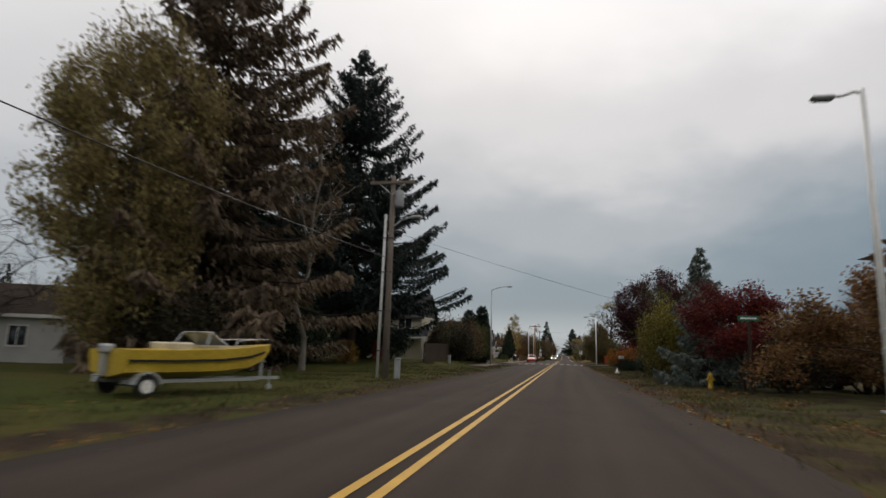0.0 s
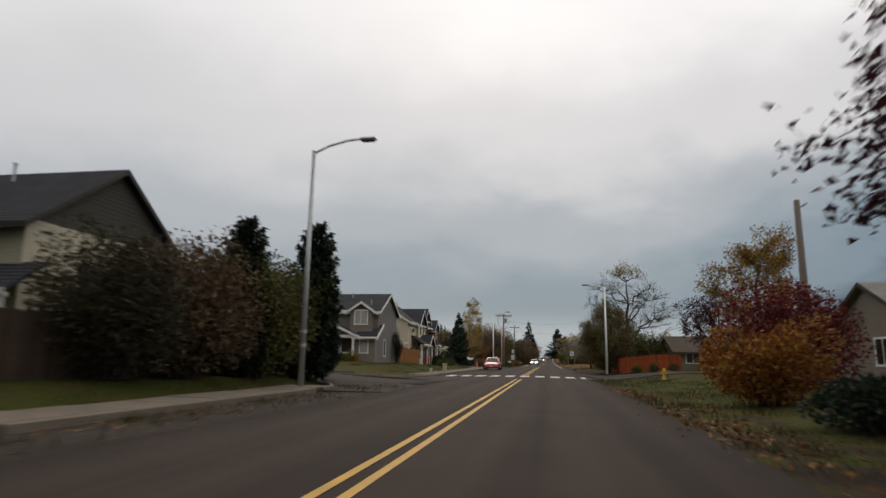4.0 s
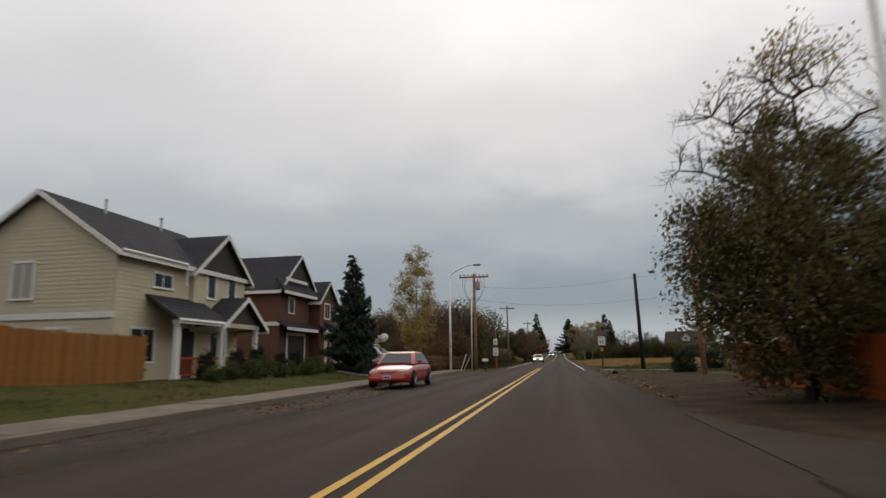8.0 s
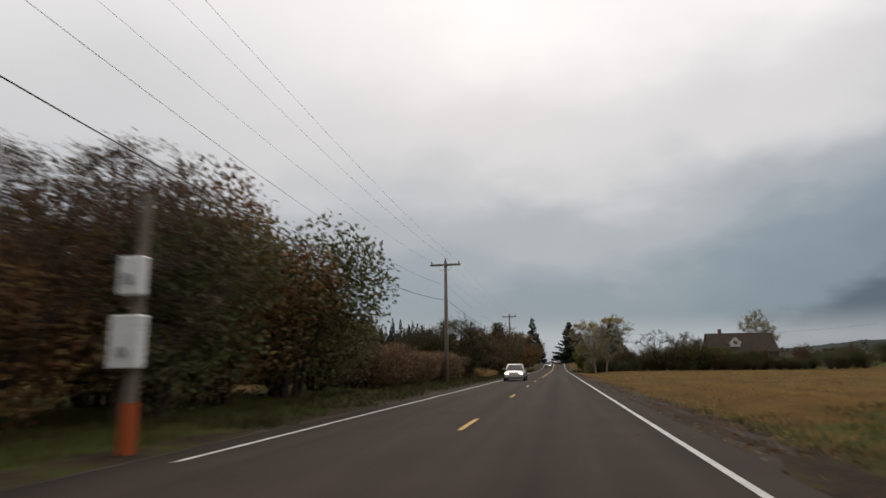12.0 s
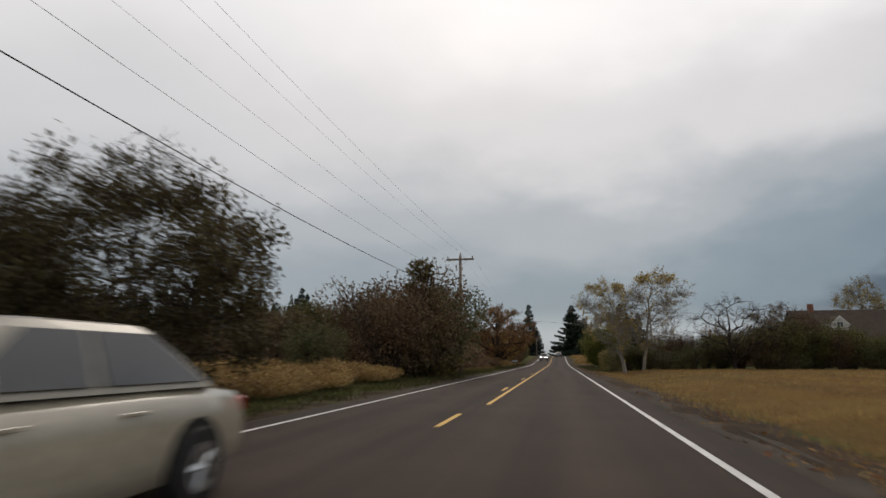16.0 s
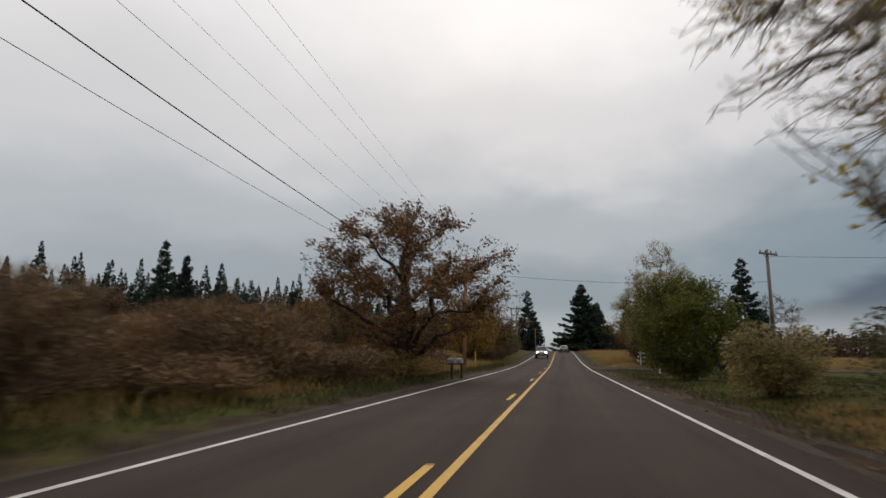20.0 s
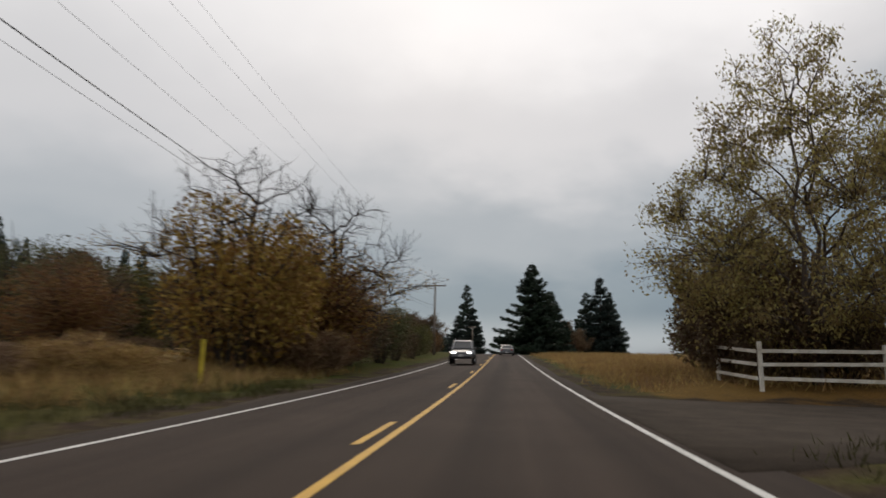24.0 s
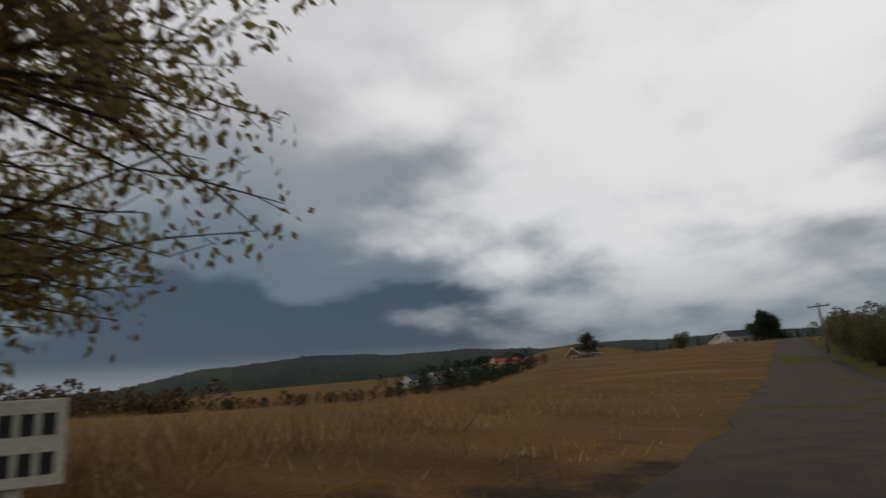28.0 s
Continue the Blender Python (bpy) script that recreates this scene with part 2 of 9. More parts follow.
# ---- materials ----
def material(name, color, rough=0.8, alt=None, scale=3.0, fine=40.0, bump=0.15, metal=0.0, amount=0.6, vary=0.0, island=0.0, coords="Object", dirt=None, spec=None, stretch=None):
    """A surface with two scales of variation: broad patches towards alt, fine grain, and a little relief."""
    m = bpy.data.materials.new(name)
    m.use_nodes = True
    nt = m.node_tree
    nodes, links = nt.nodes, nt.links
    b = nodes["Principled BSDF"]
    b.inputs["Roughness"].default_value, b.inputs["Metallic"].default_value = rough, metal
    b.inputs["Specular IOR Level"].default_value = spec if spec is not None else (0.5 if rough < 0.55 else 0.3 if rough < 0.75 else 0.12)
    t = nodes.new("ShaderNodeTexCoord")
    vec = t.outputs[coords]
    if stretch:
        mp = nodes.new("ShaderNodeMapping")
        mp.inputs["Scale"].default_value = stretch
        links.new(vec, mp.inputs[0])
        vec = mp.outputs[0]
    n1, n2 = nodes.new("ShaderNodeTexNoise"), nodes.new("ShaderNodeTexNoise")
    for n, s, d in ((n1, scale, 4), (n2, fine, 3)):
        n.inputs["Scale"].default_value, n.inputs["Detail"].default_value = s, d
        links.new(vec, n.inputs["Vector"])
    alt = alt or tuple(c * 0.7 for c in color)
    mr = nodes.new("ShaderNodeMapRange")
    mr.inputs[1].default_value, mr.inputs[2].default_value, mr.inputs[4].default_value = 0.35, 0.65, amount
    links.new(n1.outputs[0], mr.inputs[0])
    mix = nodes.new("ShaderNodeMix")
    mix.data_type = "RGBA"
    mix.inputs[6].default_value, mix.inputs[7].default_value = (*color, 1), (*alt, 1)
    links.new(mr.outputs[0], mix.inputs[0])
    val = nodes.new("ShaderNodeMapRange")
    val.inputs[1].default_value, val.inputs[2].default_value = 0.25, 0.75
    val.inputs[3].default_value, val.inputs[4].default_value = 0.8, 1.2
    links.new(n2.outputs[0], val.inputs[0])
    hsv = nodes.new("ShaderNodeHueSaturation")
    links.new(mix.outputs[2], hsv.inputs["Color"])
    value = val.outputs[0]
    for amt, kind, sock in ((vary, "ShaderNodeObjectInfo", "Random"), (island, "ShaderNodeNewGeometry", "Random Per Island")):
        if amt:
            o = nodes.new(kind)
            r = nodes.new("ShaderNodeMapRange")
            r.inputs[3].default_value, r.inputs[4].default_value = 1 - amt, 1 + amt
            links.new(o.outputs[sock], r.inputs[0])
            mu = nodes.new("ShaderNodeMath")
            mu.operation = "MULTIPLY"
            links.new(value, mu.inputs[0]), links.new(r.outputs[0], mu.inputs[1])
            value = mu.outputs[0]
            if kind == "ShaderNodeNewGeometry":
                h = nodes.new("ShaderNodeMapRange")
                h.inputs[3].default_value, h.inputs[4].default_value = 0.5 - amt * 0.07, 0.5 + amt * 0.07
                links.new(o.outputs[sock], h.inputs[0])
                links.new(h.outputs[0], hsv.inputs["Hue"])
    links.new(value, hsv.inputs["Value"])
    links.new(hsv.outputs[0], b.inputs["Base Color"])
    if bump:
        bp = nodes.new("ShaderNodeBump")
        bp.inputs["Strength"].default_value, bp.inputs["Distance"].default_value = bump, 0.02
        links.new(n2.outputs[0], bp.inputs["Height"])
        links.new(bp.outputs[0], b.inputs["Normal"])
    return m


def leaf_material(name, color, alt, island=0.35, rough=0.6, through=0.25):
    """Leaves: colour differs leaf by leaf, and some light comes through."""
    m = material(name, color, rough, alt, scale=0.35, fine=6.0, bump=0, island=island, amount=0.9, spec=0.12)
    nt = m.node_tree
    b = nt.nodes["Principled BSDF"]
    src = b.inputs["Base Color"].links[0].from_socket
    tr, mx = nt.nodes.new("ShaderNodeBsdfTranslucent"), nt.nodes.new("ShaderNodeMixShader")
    nt.links.new(src, tr.inputs[0])
    mx.inputs[0].default_value = through
    nt.links.new(b.outputs[0], mx.inputs[1]), nt.links.new(tr.outputs[0], mx.inputs[2])
    nt.links.new(mx.outputs[0], nt.nodes["Material Output"].inputs[0])
    return m


def glass_material(name, tint=(0.02, 0.025, 0.03), rough=0.04):
    m = material(name, tint, rough, scale=0.5, fine=2.0, bump=0, amount=0.3, spec=0.9)
    return m


def lamp_material(name, color, strength):
    m = bpy.data.materials.new(name)
    m.use_nodes = True
    b = m.node_tree.nodes["Principled BSDF"]
    b.inputs["Base Color"].default_value = (*color, 1)
    b.inputs["Emission Color"].default_value, b.inputs["Emission Strength"].default_value = (*color, 1), strength
    return m


M_asphalt = material("asphalt", (0.044, 0.0315, 0.0245), 0.9, (0.033, 0.0238, 0.0185), scale=0.5, fine=90, bump=0.35, coords="Object", spec=0.14)
M_asphalt2 = material("side_street_asphalt", (0.039, 0.029, 0.0232), 0.85, (0.028, 0.0215, 0.017), scale=0.6, fine=80, bump=0.3, spec=0.14)
def worn_road(m):
    """Streaks along the way of travel and slightly paler wheel tracks."""
    nt = m.node_tree
    b = nt.nodes["Principled BSDF"]
    src = b.inputs["Base Color"].links[0].from_socket
    t = nt.nodes.new("ShaderNodeTexCoord")
    mp = nt.nodes.new("ShaderNodeMapping")
    mp.inputs["Scale"].default_value = (1.6, 0.03, 1.0)
    nt.links.new(t.outputs["Object"], mp.inputs[0])
    n = nt.nodes.new("ShaderNodeTexNoise")
    n.inputs["Scale"].default_value, n.inputs["Detail"].default_value = 1.0, 4.0
    nt.links.new(mp.outputs[0], n.inputs["Vector"])
    sep_ = nt.nodes.new("ShaderNodeSeparateXYZ")
    nt.links.new(t.outputs["Object"], sep_.inputs[0])
    w = nt.nodes.new("ShaderNodeMath")
    w.operation = "SINE"
    w0 = nt.nodes.new("ShaderNodeMath")
    w0.operation = "MULTIPLY"
    w0.inputs[1].default_value = 3.55
    nt.links.new(sep_.outputs[0], w0.inputs[0]), nt.links.new(w0.outputs[0], w.inputs[0])
    mix = nt.nodes.new("ShaderNodeMath")
    mix.operation = "MULTIPLY_ADD"
    mix.inputs[1].default_value = 0.09
    r = nt.nodes.new("ShaderNodeMapRange")
    r.inputs[1].default_value, r.inputs[2].default_value, r.inputs[3].default_value, r.inputs[4].default_value = 0.3, 0.7, 0.78, 1.25
    nt.links.new(n.outputs[0], r.inputs[0])
    nt.links.new(w.outputs[0], mix.inputs[0]), nt.links.new(r.outputs[0], mix.inputs[2])
    h = nt.nodes.new("ShaderNodeHueSaturation")
    nt.links.new(src, h.inputs["Color"]), nt.links.new(mix.outputs[0], h.inputs["Value"])
    nt.links.new(h.outputs[0], b.inputs["Base Color"])


worn_road(M_asphalt)
M_yellow = material("yellow_road_paint", (0.56, 0.315, 0.02), 0.6, (0.42, 0.235, 0.025), scale=2.0, fine=50, bump=0.1, amount=0.8)
M_white = material("white_road_paint", (0.62, 0.61, 0.58), 0.6, (0.42, 0.41, 0.39), scale=2.0, fine=50, bump=0.1, amount=0.8)
M_concrete = material("concrete", (0.23, 0.20, 0.17), 0.85, (0.15, 0.13, 0.11), scale=1.2, fine=60, bump=0.2)
M_gravel = material("gravel", (0.062, 0.049, 0.038), 0.95, (0.034, 0.027, 0.021), scale=1.5, fine=35, bump=0.6)
M_polewood = material("weathered_pole_wood", (0.20, 0.165, 0.135), 0.9, (0.12, 0.10, 0.085), scale=2.0, fine=30, bump=0.4, stretch=(6, 6, 0.5))
M_polered = material("reddish_pole_wood", (0.36, 0.19, 0.10), 0.9, (0.22, 0.125, 0.07), scale=2.0, fine=30, bump=0.4, stretch=(6, 6, 0.5))
M_poleblack = material("tarred_pole_wood", (0.022, 0.02, 0.019), 0.8, (0.04, 0.036, 0.032), scale=3.0, fine=30, bump=0.3, stretch=(6, 6, 0.5))
M_galv = material("galvanised_steel", (0.48, 0.49, 0.49), 0.5, (0.36, 0.37, 0.37), scale=4.0, fine=60, bump=0.05, metal=0.6)
M_paintpole = material("white_painted_steel", (0.80, 0.80, 0.77), 0.45, (0.68, 0.68, 0.65), scale=2.0, fine=30, bump=0.05)
M_pvc = material("grey_conduit", (0.64, 0.64, 0.62), 0.5, (0.52, 0.52, 0.50), scale=2.0, fine=30, bump=0.05)
M_trans = material("grey_enamel", (0.33, 0.34, 0.34), 0.4, (0.25, 0.26, 0.26), scale=3.0, fine=30, bump=0.05)
M_wire = material("cable_rubber", (0.025, 0.025, 0.026), 0.6, bump=0)
M_ceramic = material("brown_glazed_ceramic", (0.12, 0.09, 0.075), 0.25, bump=0)
M_black = material("black_rubber", (0.018, 0.018, 0.018), 0.75, (0.03, 0.03, 0.028), scale=6.0, fine=60, bump=0.1)
M_darkmetal = material("dark_metal", (0.05, 0.05, 0.052), 0.45, bump=0.05, metal=0.4)
M_chrome = material("bright_metal", (0.55, 0.56, 0.57), 0.25, (0.45, 0.46, 0.47), metal=0.9, bump=0.02)
M_glass = glass_material("window_glass")
M_carglass = glass_material("car_glass", (0.015, 0.018, 0.02), 0.05)
# pale blind; on several windows this colour stands in for reflected sky
M_blindsky = material("pale_blind_and_sky_reflection", (0.40, 0.395, 0.36), 0.8, bump=0.1, stretch=(12, 12, 1))
M_whitetrim = material("white_trim_paint", (0.78, 0.76, 0.71), 0.55, (0.66, 0.64, 0.59), scale=1.5, fine=40, bump=0.05)
M_signwhite = material("sign_white", (0.72, 0.72, 0.70), 0.4, (0.62, 0.62, 0.60), scale=3, fine=40, bump=0.02)
M_signblack = material("sign_black", (0.015, 0.015, 0.015), 0.5, bump=0)
M_stakewood = material("pale_yellow_wood", (0.50, 0.42, 0.24), 0.7, (0.40, 0.33, 0.19), scale=3, fine=30, bump=0.1)
M_signyellow = material("sign_yellow", (0.62, 0.48, 0.04), 0.4, bump=0.02)
M_orange = material("traffic_orange", (0.75, 0.13, 0.03), 0.5, (0.6, 0.1, 0.03), bump=0.05)
M_hydrant = material("hydrant_yellow", (0.62, 0.40, 0.03), 0.45, (0.48, 0.30, 0.03), bump=0.08)
M_shingle = material("dark_shingles", (0.050, 0.050, 0.056), 0.9, (0.032, 0.032, 0.037), scale=1.2, fine=22, bump=0.4)
M_shingle_b = material("brown_shingles", (0.075, 0.058, 0.046), 0.9, (0.05, 0.04, 0.033), scale=1.2, fine=22, bump=0.4)
M_cedar = material("stained_cedar", (0.29, 0.128, 0.038), 0.75, (0.24, 0.10, 0.03), scale=1.5, fine=18, bump=0.25, vary=0.16, stretch=(3, 3, 0.4))
M_cedarred = material("red_stained_cedar", (0.34, 0.078, 0.024), 0.75, (0.22, 0.05, 0.018), scale=1.5, fine=18, bump=0.25, vary=0.16, stretch=(3, 3, 0.4))
M_oldwood = material("grey_weathered_boards", (0.062, 0.043, 0.032), 0.9, (0.034, 0.025, 0.019), scale=1.5, fine=18, bump=0.35, vary=0.18, stretch=(3, 3, 0.4))
M_railwhite = material("peeling_white_paint", (0.66, 0.64, 0.58), 0.65, (0.42, 0.37, 0.29), scale=2.5, fine=25, bump=0.2, amount=0.7)
M_bark = material("grey_brown_bark", (0.105, 0.082, 0.066), 0.95, (0.06, 0.048, 0.04), scale=2.0, fine=16, bump=0.6, stretch=(2, 2, 0.6))
M_barkdark = material("dark_bark", (0.052, 0.041, 0.034), 0.95, (0.03, 0.024, 0.02), scale=2.0, fine=16, bump=0.6, stretch=(2, 2, 0.6))
M_barkpale = material("pale_bark", (0.24, 0.215, 0.18), 0.9, (0.14, 0.12, 0.10), scale=2.0, fine=12, bump=0.4, stretch=(2, 2, 0.6))
L_spruce = leaf_material("spruce_needles", (0.020, 0.032, 0.026), (0.012, 0.019, 0.017), through=0.1)
L_fir = leaf_material("fir_needles", (0.026, 0.042, 0.024), (0.016, 0.026, 0.018), through=0.1)
L_bluefir = leaf_material("blue_green_needles", (0.15, 0.18, 0.155), (0.10, 0.125, 0.108), through=0.12)
L_cedarhedge = leaf_material("arborvitae_sprays", (0.02, 0.034, 0.018), (0.012, 0.02, 0.012), through=0.1)
L_olive = leaf_material("olive_leaves", (0.105, 0.098, 0.030), (0.066, 0.066, 0.026))
L_willow = leaf_material("yellow_olive_leaves", (0.29, 0.225, 0.095), (0.18, 0.145, 0.064), through=0.4)
L_alder = leaf_material("thinning_olive_leaves", (0.32, 0.26, 0.095), (0.20, 0.145, 0.066), through=0.48)
L_oliveb = leaf_material("olive_brown_leaves", (0.155, 0.122, 0.047), (0.095, 0.076, 0.034))
L_brownolive = leaf_material("dark_olive_brown_leaves", (0.085, 0.066, 0.03), (0.05, 0.042, 0.022))
L_bright = leaf_material("fresh_green_leaves", (0.15, 0.155, 0.036), (0.075, 0.082, 0.022), through=0.3)
L_youngfir = leaf_material("young_fir_needles", (0.042, 0.056, 0.036), (0.026, 0.036, 0.024), through=0.1)
L_oldfir = leaf_material("brownish_needles", (0.18, 0.13, 0.088), (0.11, 0.082, 0.058), through=0.2)
L_gold = leaf_material("golden_leaves", (0.31, 0.185, 0.045), (0.18, 0.112, 0.034))
L_paleyellow = leaf_material("pale_yellow_leaves", (0.42, 0.30, 0.075), (0.27, 0.19, 0.055), through=0.4)
L_yellow = leaf_material("yellow_green_leaves", (0.175, 0.145, 0.03), (0.09, 0.082, 0.024))
L_rust = leaf_material("rusty_leaves", (0.21, 0.11, 0.046), (0.12, 0.07, 0.034))
L_brown = leaf_material("brown_leaves", (0.135, 0.086, 0.05), (0.08, 0.058, 0.036))
L_plum = leaf_material("dark_plum_leaves", (0.070, 0.022, 0.028), (0.036, 0.015, 0.02))
L_red = leaf_material("crimson_leaves", (0.155, 0.022, 0.02), (0.085, 0.018, 0.018))
L_orange = leaf_material("orange_leaves", (0.29, 0.115, 0.022), (0.17, 0.075, 0.022))
L_green = leaf_material("dark_green_leaves", (0.075, 0.095, 0.026), (0.045, 0.058, 0.02))
L_darkshrub = leaf_material("dark_shrub_leaves", (0.058, 0.052, 0.028), (0.034, 0.030, 0.02))
L_bramble = leaf_material("bramble_leaves", (0.091, 0.099, 0.042), (0.104, 0.081, 0.044))
L_rose = leaf_material("pinkish_brown_leaves", (0.17, 0.105, 0.075), (0.11, 0.075, 0.055))
L_drygrass = leaf_material("dry_grass_blades", (0.38, 0.25, 0.10), (0.23, 0.145, 0.062), through=0.2)
L_redbrush = leaf_material("russet_twigs", (0.21, 0.128, 0.072), (0.125, 0.08, 0.047), through=0.1)
L_grass = leaf_material("green_grass_blades", (0.070, 0.072, 0.023), (0.052, 0.046, 0.02), through=0.2)
L_fallen = leaf_material("fallen_leaves", (0.30, 0.14, 0.045), (0.15, 0.078, 0.035), through=0.0)

# ---- the lie of the land ----
def rise(y):
    """Height of the main road along its way: level, then a long climb to a crest."""
    y = np.asarray(y, float)
    return 2.3 * sstep(232, 350, y) - 5.0 * sstep(360, 520, y)


def land(x, y):
    x, y = np.asarray(x, float), np.asarray(y, float)
    z = rise(y) * (1 - 0.6 * sstep(40, 150, np.abs(x)))
    town = sstep(-34, -8, y) * (1 - sstep(78, 90, y))
    z = z + 0.5 * town * sstep(7.2, 11.0, -x) * (1 - 0.85 * sstep(63, 67, y)) + 0.45 * town * sstep(6.4, 11.5, x) * (1 - sstep(55, 62, y))
    # shallow ditch beside the country stretch
    rural = sstep(84, 96, y) * (1 - sstep(205, 225, y))
    z = z - 0.28 * rural * np.exp(-(((x - 7.2) / 1.5) ** 2)) + 0.12 * rural * sstep(8.5, 12, x)
    z = z + 0.25 * sstep(95, 105, y) * sstep(6.5, 10, -x)
    # the house plots stand a little higher, the side street lies lower
    z = z + 0.32 * sstep(16, 24, y) * (1 - sstep(36, 43, y)) * sstep(8.5, 13, -x) - 0.3 * sstep(7.0, 11.0, -x) * np.exp(-(((y - 10.7) / 4.5) ** 2))
    # open hillside east of the junction, falling off to a flat field in the north
    hill = 8.2 * sstep(30, 205, x) * (1 - sstep(0, 1, (y - 246 - 0.27 * x) / (10 + 0.15 * x))) * sstep(170, 240, y)
    dip = -0.7 * sstep(18, 60, x) * sstep(252, 285, y) * (1 - sstep(420, 600, y))
    far = 17.0 * sstep(170, 420, x) * sstep(290, 360, y)
    bank = 0.3 * sstep(6.0, 8.5, x) * sstep(247, 252, y) * (1 - sstep(300, 330, y))
    return z + hill + dip + far + bank


def graded(lo, hi, near_lo, near_hi, step, grow=1.22):
    a = list(np.arange(near_lo, near_hi + step / 2, step))
    s = step
    while a[-1] < hi:
        s *= grow
        a.append(a[-1] + s)
    s = step
    while a[0] > lo:
        s *= grow
        a.insert(0, a[0] - s)
    return np.array(a)


gx = graded(-2600, 2600, -24, 24, 0.8)
gy = graded(-900, 3200, -96, 300, 2.0)
X, Y = np.meshgrid(gx, gy)
rng = np.random.default_rng(3)
Z = land(X, Y)
# under the paving the sheet lies lower
paved = ((X < 5) & (X > -7) & (Y > -14) & (Y < 80)) | (np.abs(X) < 4.6) | ((X < -3) & (X > -26) & (Y > 5) & (Y < 16)) | ((X > 3) & (X < 62) & (Y > 25) & (Y < 35)) | ((X > 3) & (X < 26) & (Y > 239) & (Y < 248))
Z = Z + np.where(paved, -0.035, rng.normal(size=X.shape) * np.where(np.abs(X) > 8, 0.035, 0.012))
nx, ny = len(gx), len(gy)
ii = (np.arange(ny - 1)[:, None] * nx + np.arange(nx - 1)[None]).ravel()
ground = new("ground", array_mesh("ground", np.stack([X, Y, Z], -1).reshape(-1, 3), np.stack([ii, ii + 1, ii + nx + 1, ii + nx], 1), material("placeholder", (0.1, 0.1, 0.05)), smooth=True))
tagged(ground, "autumn ground of mown lawn, leaf litter and dry straw field", "ground", kind="structure")

# masks: dry straw (fields), bare earth (verge and lane edges)
dry = np.clip(sstep(5.4, 7.2, X) * sstep(86, 104, Y) * (1 - sstep(196, 214, Y) * (1 - sstep(244.5, 247, Y))) + 0.75 * sstep(8, 14, -X) * sstep(90, 110, Y) + sstep(60, 200, np.abs(X)), 0, 1)
dirt = np.exp(-(((np.abs(X) - 4.6) / 1.0) ** 2)) * (0.75 + 0.0 * Y) + 0.55 * sstep(4.5, 7, X) * (1 - sstep(-12, 4, Y)) + 0.35 * sstep(8, 12, -X) * (1 - sstep(-40, -20, Y)) * 0
dirt = dirt + 0.9 * sstep(4.2, 5, X) * (1 - sstep(16, 24, X)) * sstep(238, 241, Y) * (1 - sstep(246.5, 250, Y)) + 0.95 * sstep(4.2, 5, X) * (1 - sstep(9, 13, X)) * sstep(34, 38, Y) * (1 - sstep(66, 76, Y)) + 0.75 * sstep(4.2, 4.8, X) * (1 - sstep(5.4, 7.0, X)) * sstep(86, 98, Y) * (1 - sstep(200, 225, Y))
for name, arr in (("dry", dry), ("dirt", np.clip(dirt, 0, 1))):
    at = ground.data.attributes.new(name, "FLOAT", "POINT")
    at.data.foreach_set("value", arr.astype(np.float32).ravel())

gm = bpy.data.materials.new("ground_cover")
gm.use_nodes = True
gn, gl = gm.node_tree.nodes, gm.node_tree.links
gb = gn["Principled BSDF"]
gb.inputs["Roughness"].default_value, gb.inputs["Specular IOR Level"].default_value = 0.95, 0.05
gt = gn.new("ShaderNodeTexCoord")


def gnoise(scale, detail=5.0, stretch=None):
    n = gn.new("ShaderNodeTexNoise")
    n.inputs["Scale"].default_value, n.inputs["Detail"].default_value = scale, detail
    src = gt.outputs["Object"]
    if stretch:
        mp = gn.new("ShaderNodeMapping")
        mp.inputs["Scale"].default_value = stretch
        gl.new(src, mp.inputs[0])
        src = mp.outputs[0]
    gl.new(src, n.inputs["Vector"])
    return n.outputs[0]


def gmix(fac, a, b):
    n = gn.new("ShaderNodeMix")
    n.data_type = "RGBA"
    for sock, v in ((n.inputs[0], fac), (n.inputs[6], a), (n.inputs[7], b)):
        gl.new(v, sock) if not isinstance(v, tuple) else setattr(sock, "default_value", (*v, 1))
    return n.outputs[2]


def grange(v, a, b, c=0.0, d=1.0):
    n = gn.new("ShaderNodeMapRange")
    for i, k in enumerate((a, b, c, d)):
        n.inputs[i + 1].default_value = k
    gl.new(v, n.inputs[0])
    return n.outputs[0]


def gadd(a, b, op="ADD"):
    n = gn.new("ShaderNodeMath")
    n.operation = op
    for i, v in enumerate((a, b)):
        gl.new(v, n.inputs[i]) if not isinstance(v, float) else setattr(n.inputs[i], "default_value", v)
    return n.outputs[0]


def gattr(name):
    n = gn.new("ShaderNodeAttribute")
    n.attribute_name = name
    return n.outputs["Fac"]


patch, mid, grain = gnoise(0.13), gnoise(0.9), gnoise(14.0)
lawn = gmix(grange(patch, 0.4, 0.62), (0.050, 0.060, 0.014), (0.068, 0.060, 0.018))
lawn = gmix(grange(mid, 0.55, 0.72), lawn, (0.068, 0.050, 0.020))
rows = gnoise(0.5, 4.0, (1.0, 0.06, 1.0))
straw = gmix(grange(rows, 0.35, 0.65), (0.150, 0.083, 0.022), (0.078, 0.045, 0.015))
straw = gmix(grange(gnoise(0.045), 0.48, 0.62), straw, (0.096, 0.064, 0.021))
straw = gmix(grange(patch, 0.5, 0.66), straw, (0.150, 0.094, 0.028))
earth = gmix(grange(mid, 0.4, 0.62), (0.060, 0.041, 0.027), (0.036, 0.027, 0.019))
dryf = grange(gadd(gattr("dry"), gadd(grange(mid, 0.3, 0.7, -0.3, 0.3), grange(patch, 0.3, 0.7, -0.15, 0.15))), 0.35, 0.65)
dirtf = grange(gadd(gattr("dirt"), grange(mid, 0.3, 0.7, -0.35, 0.35)), 0.3, 0.7)
cover = gmix(dirtf, gmix(dryf, lawn, straw), earth)
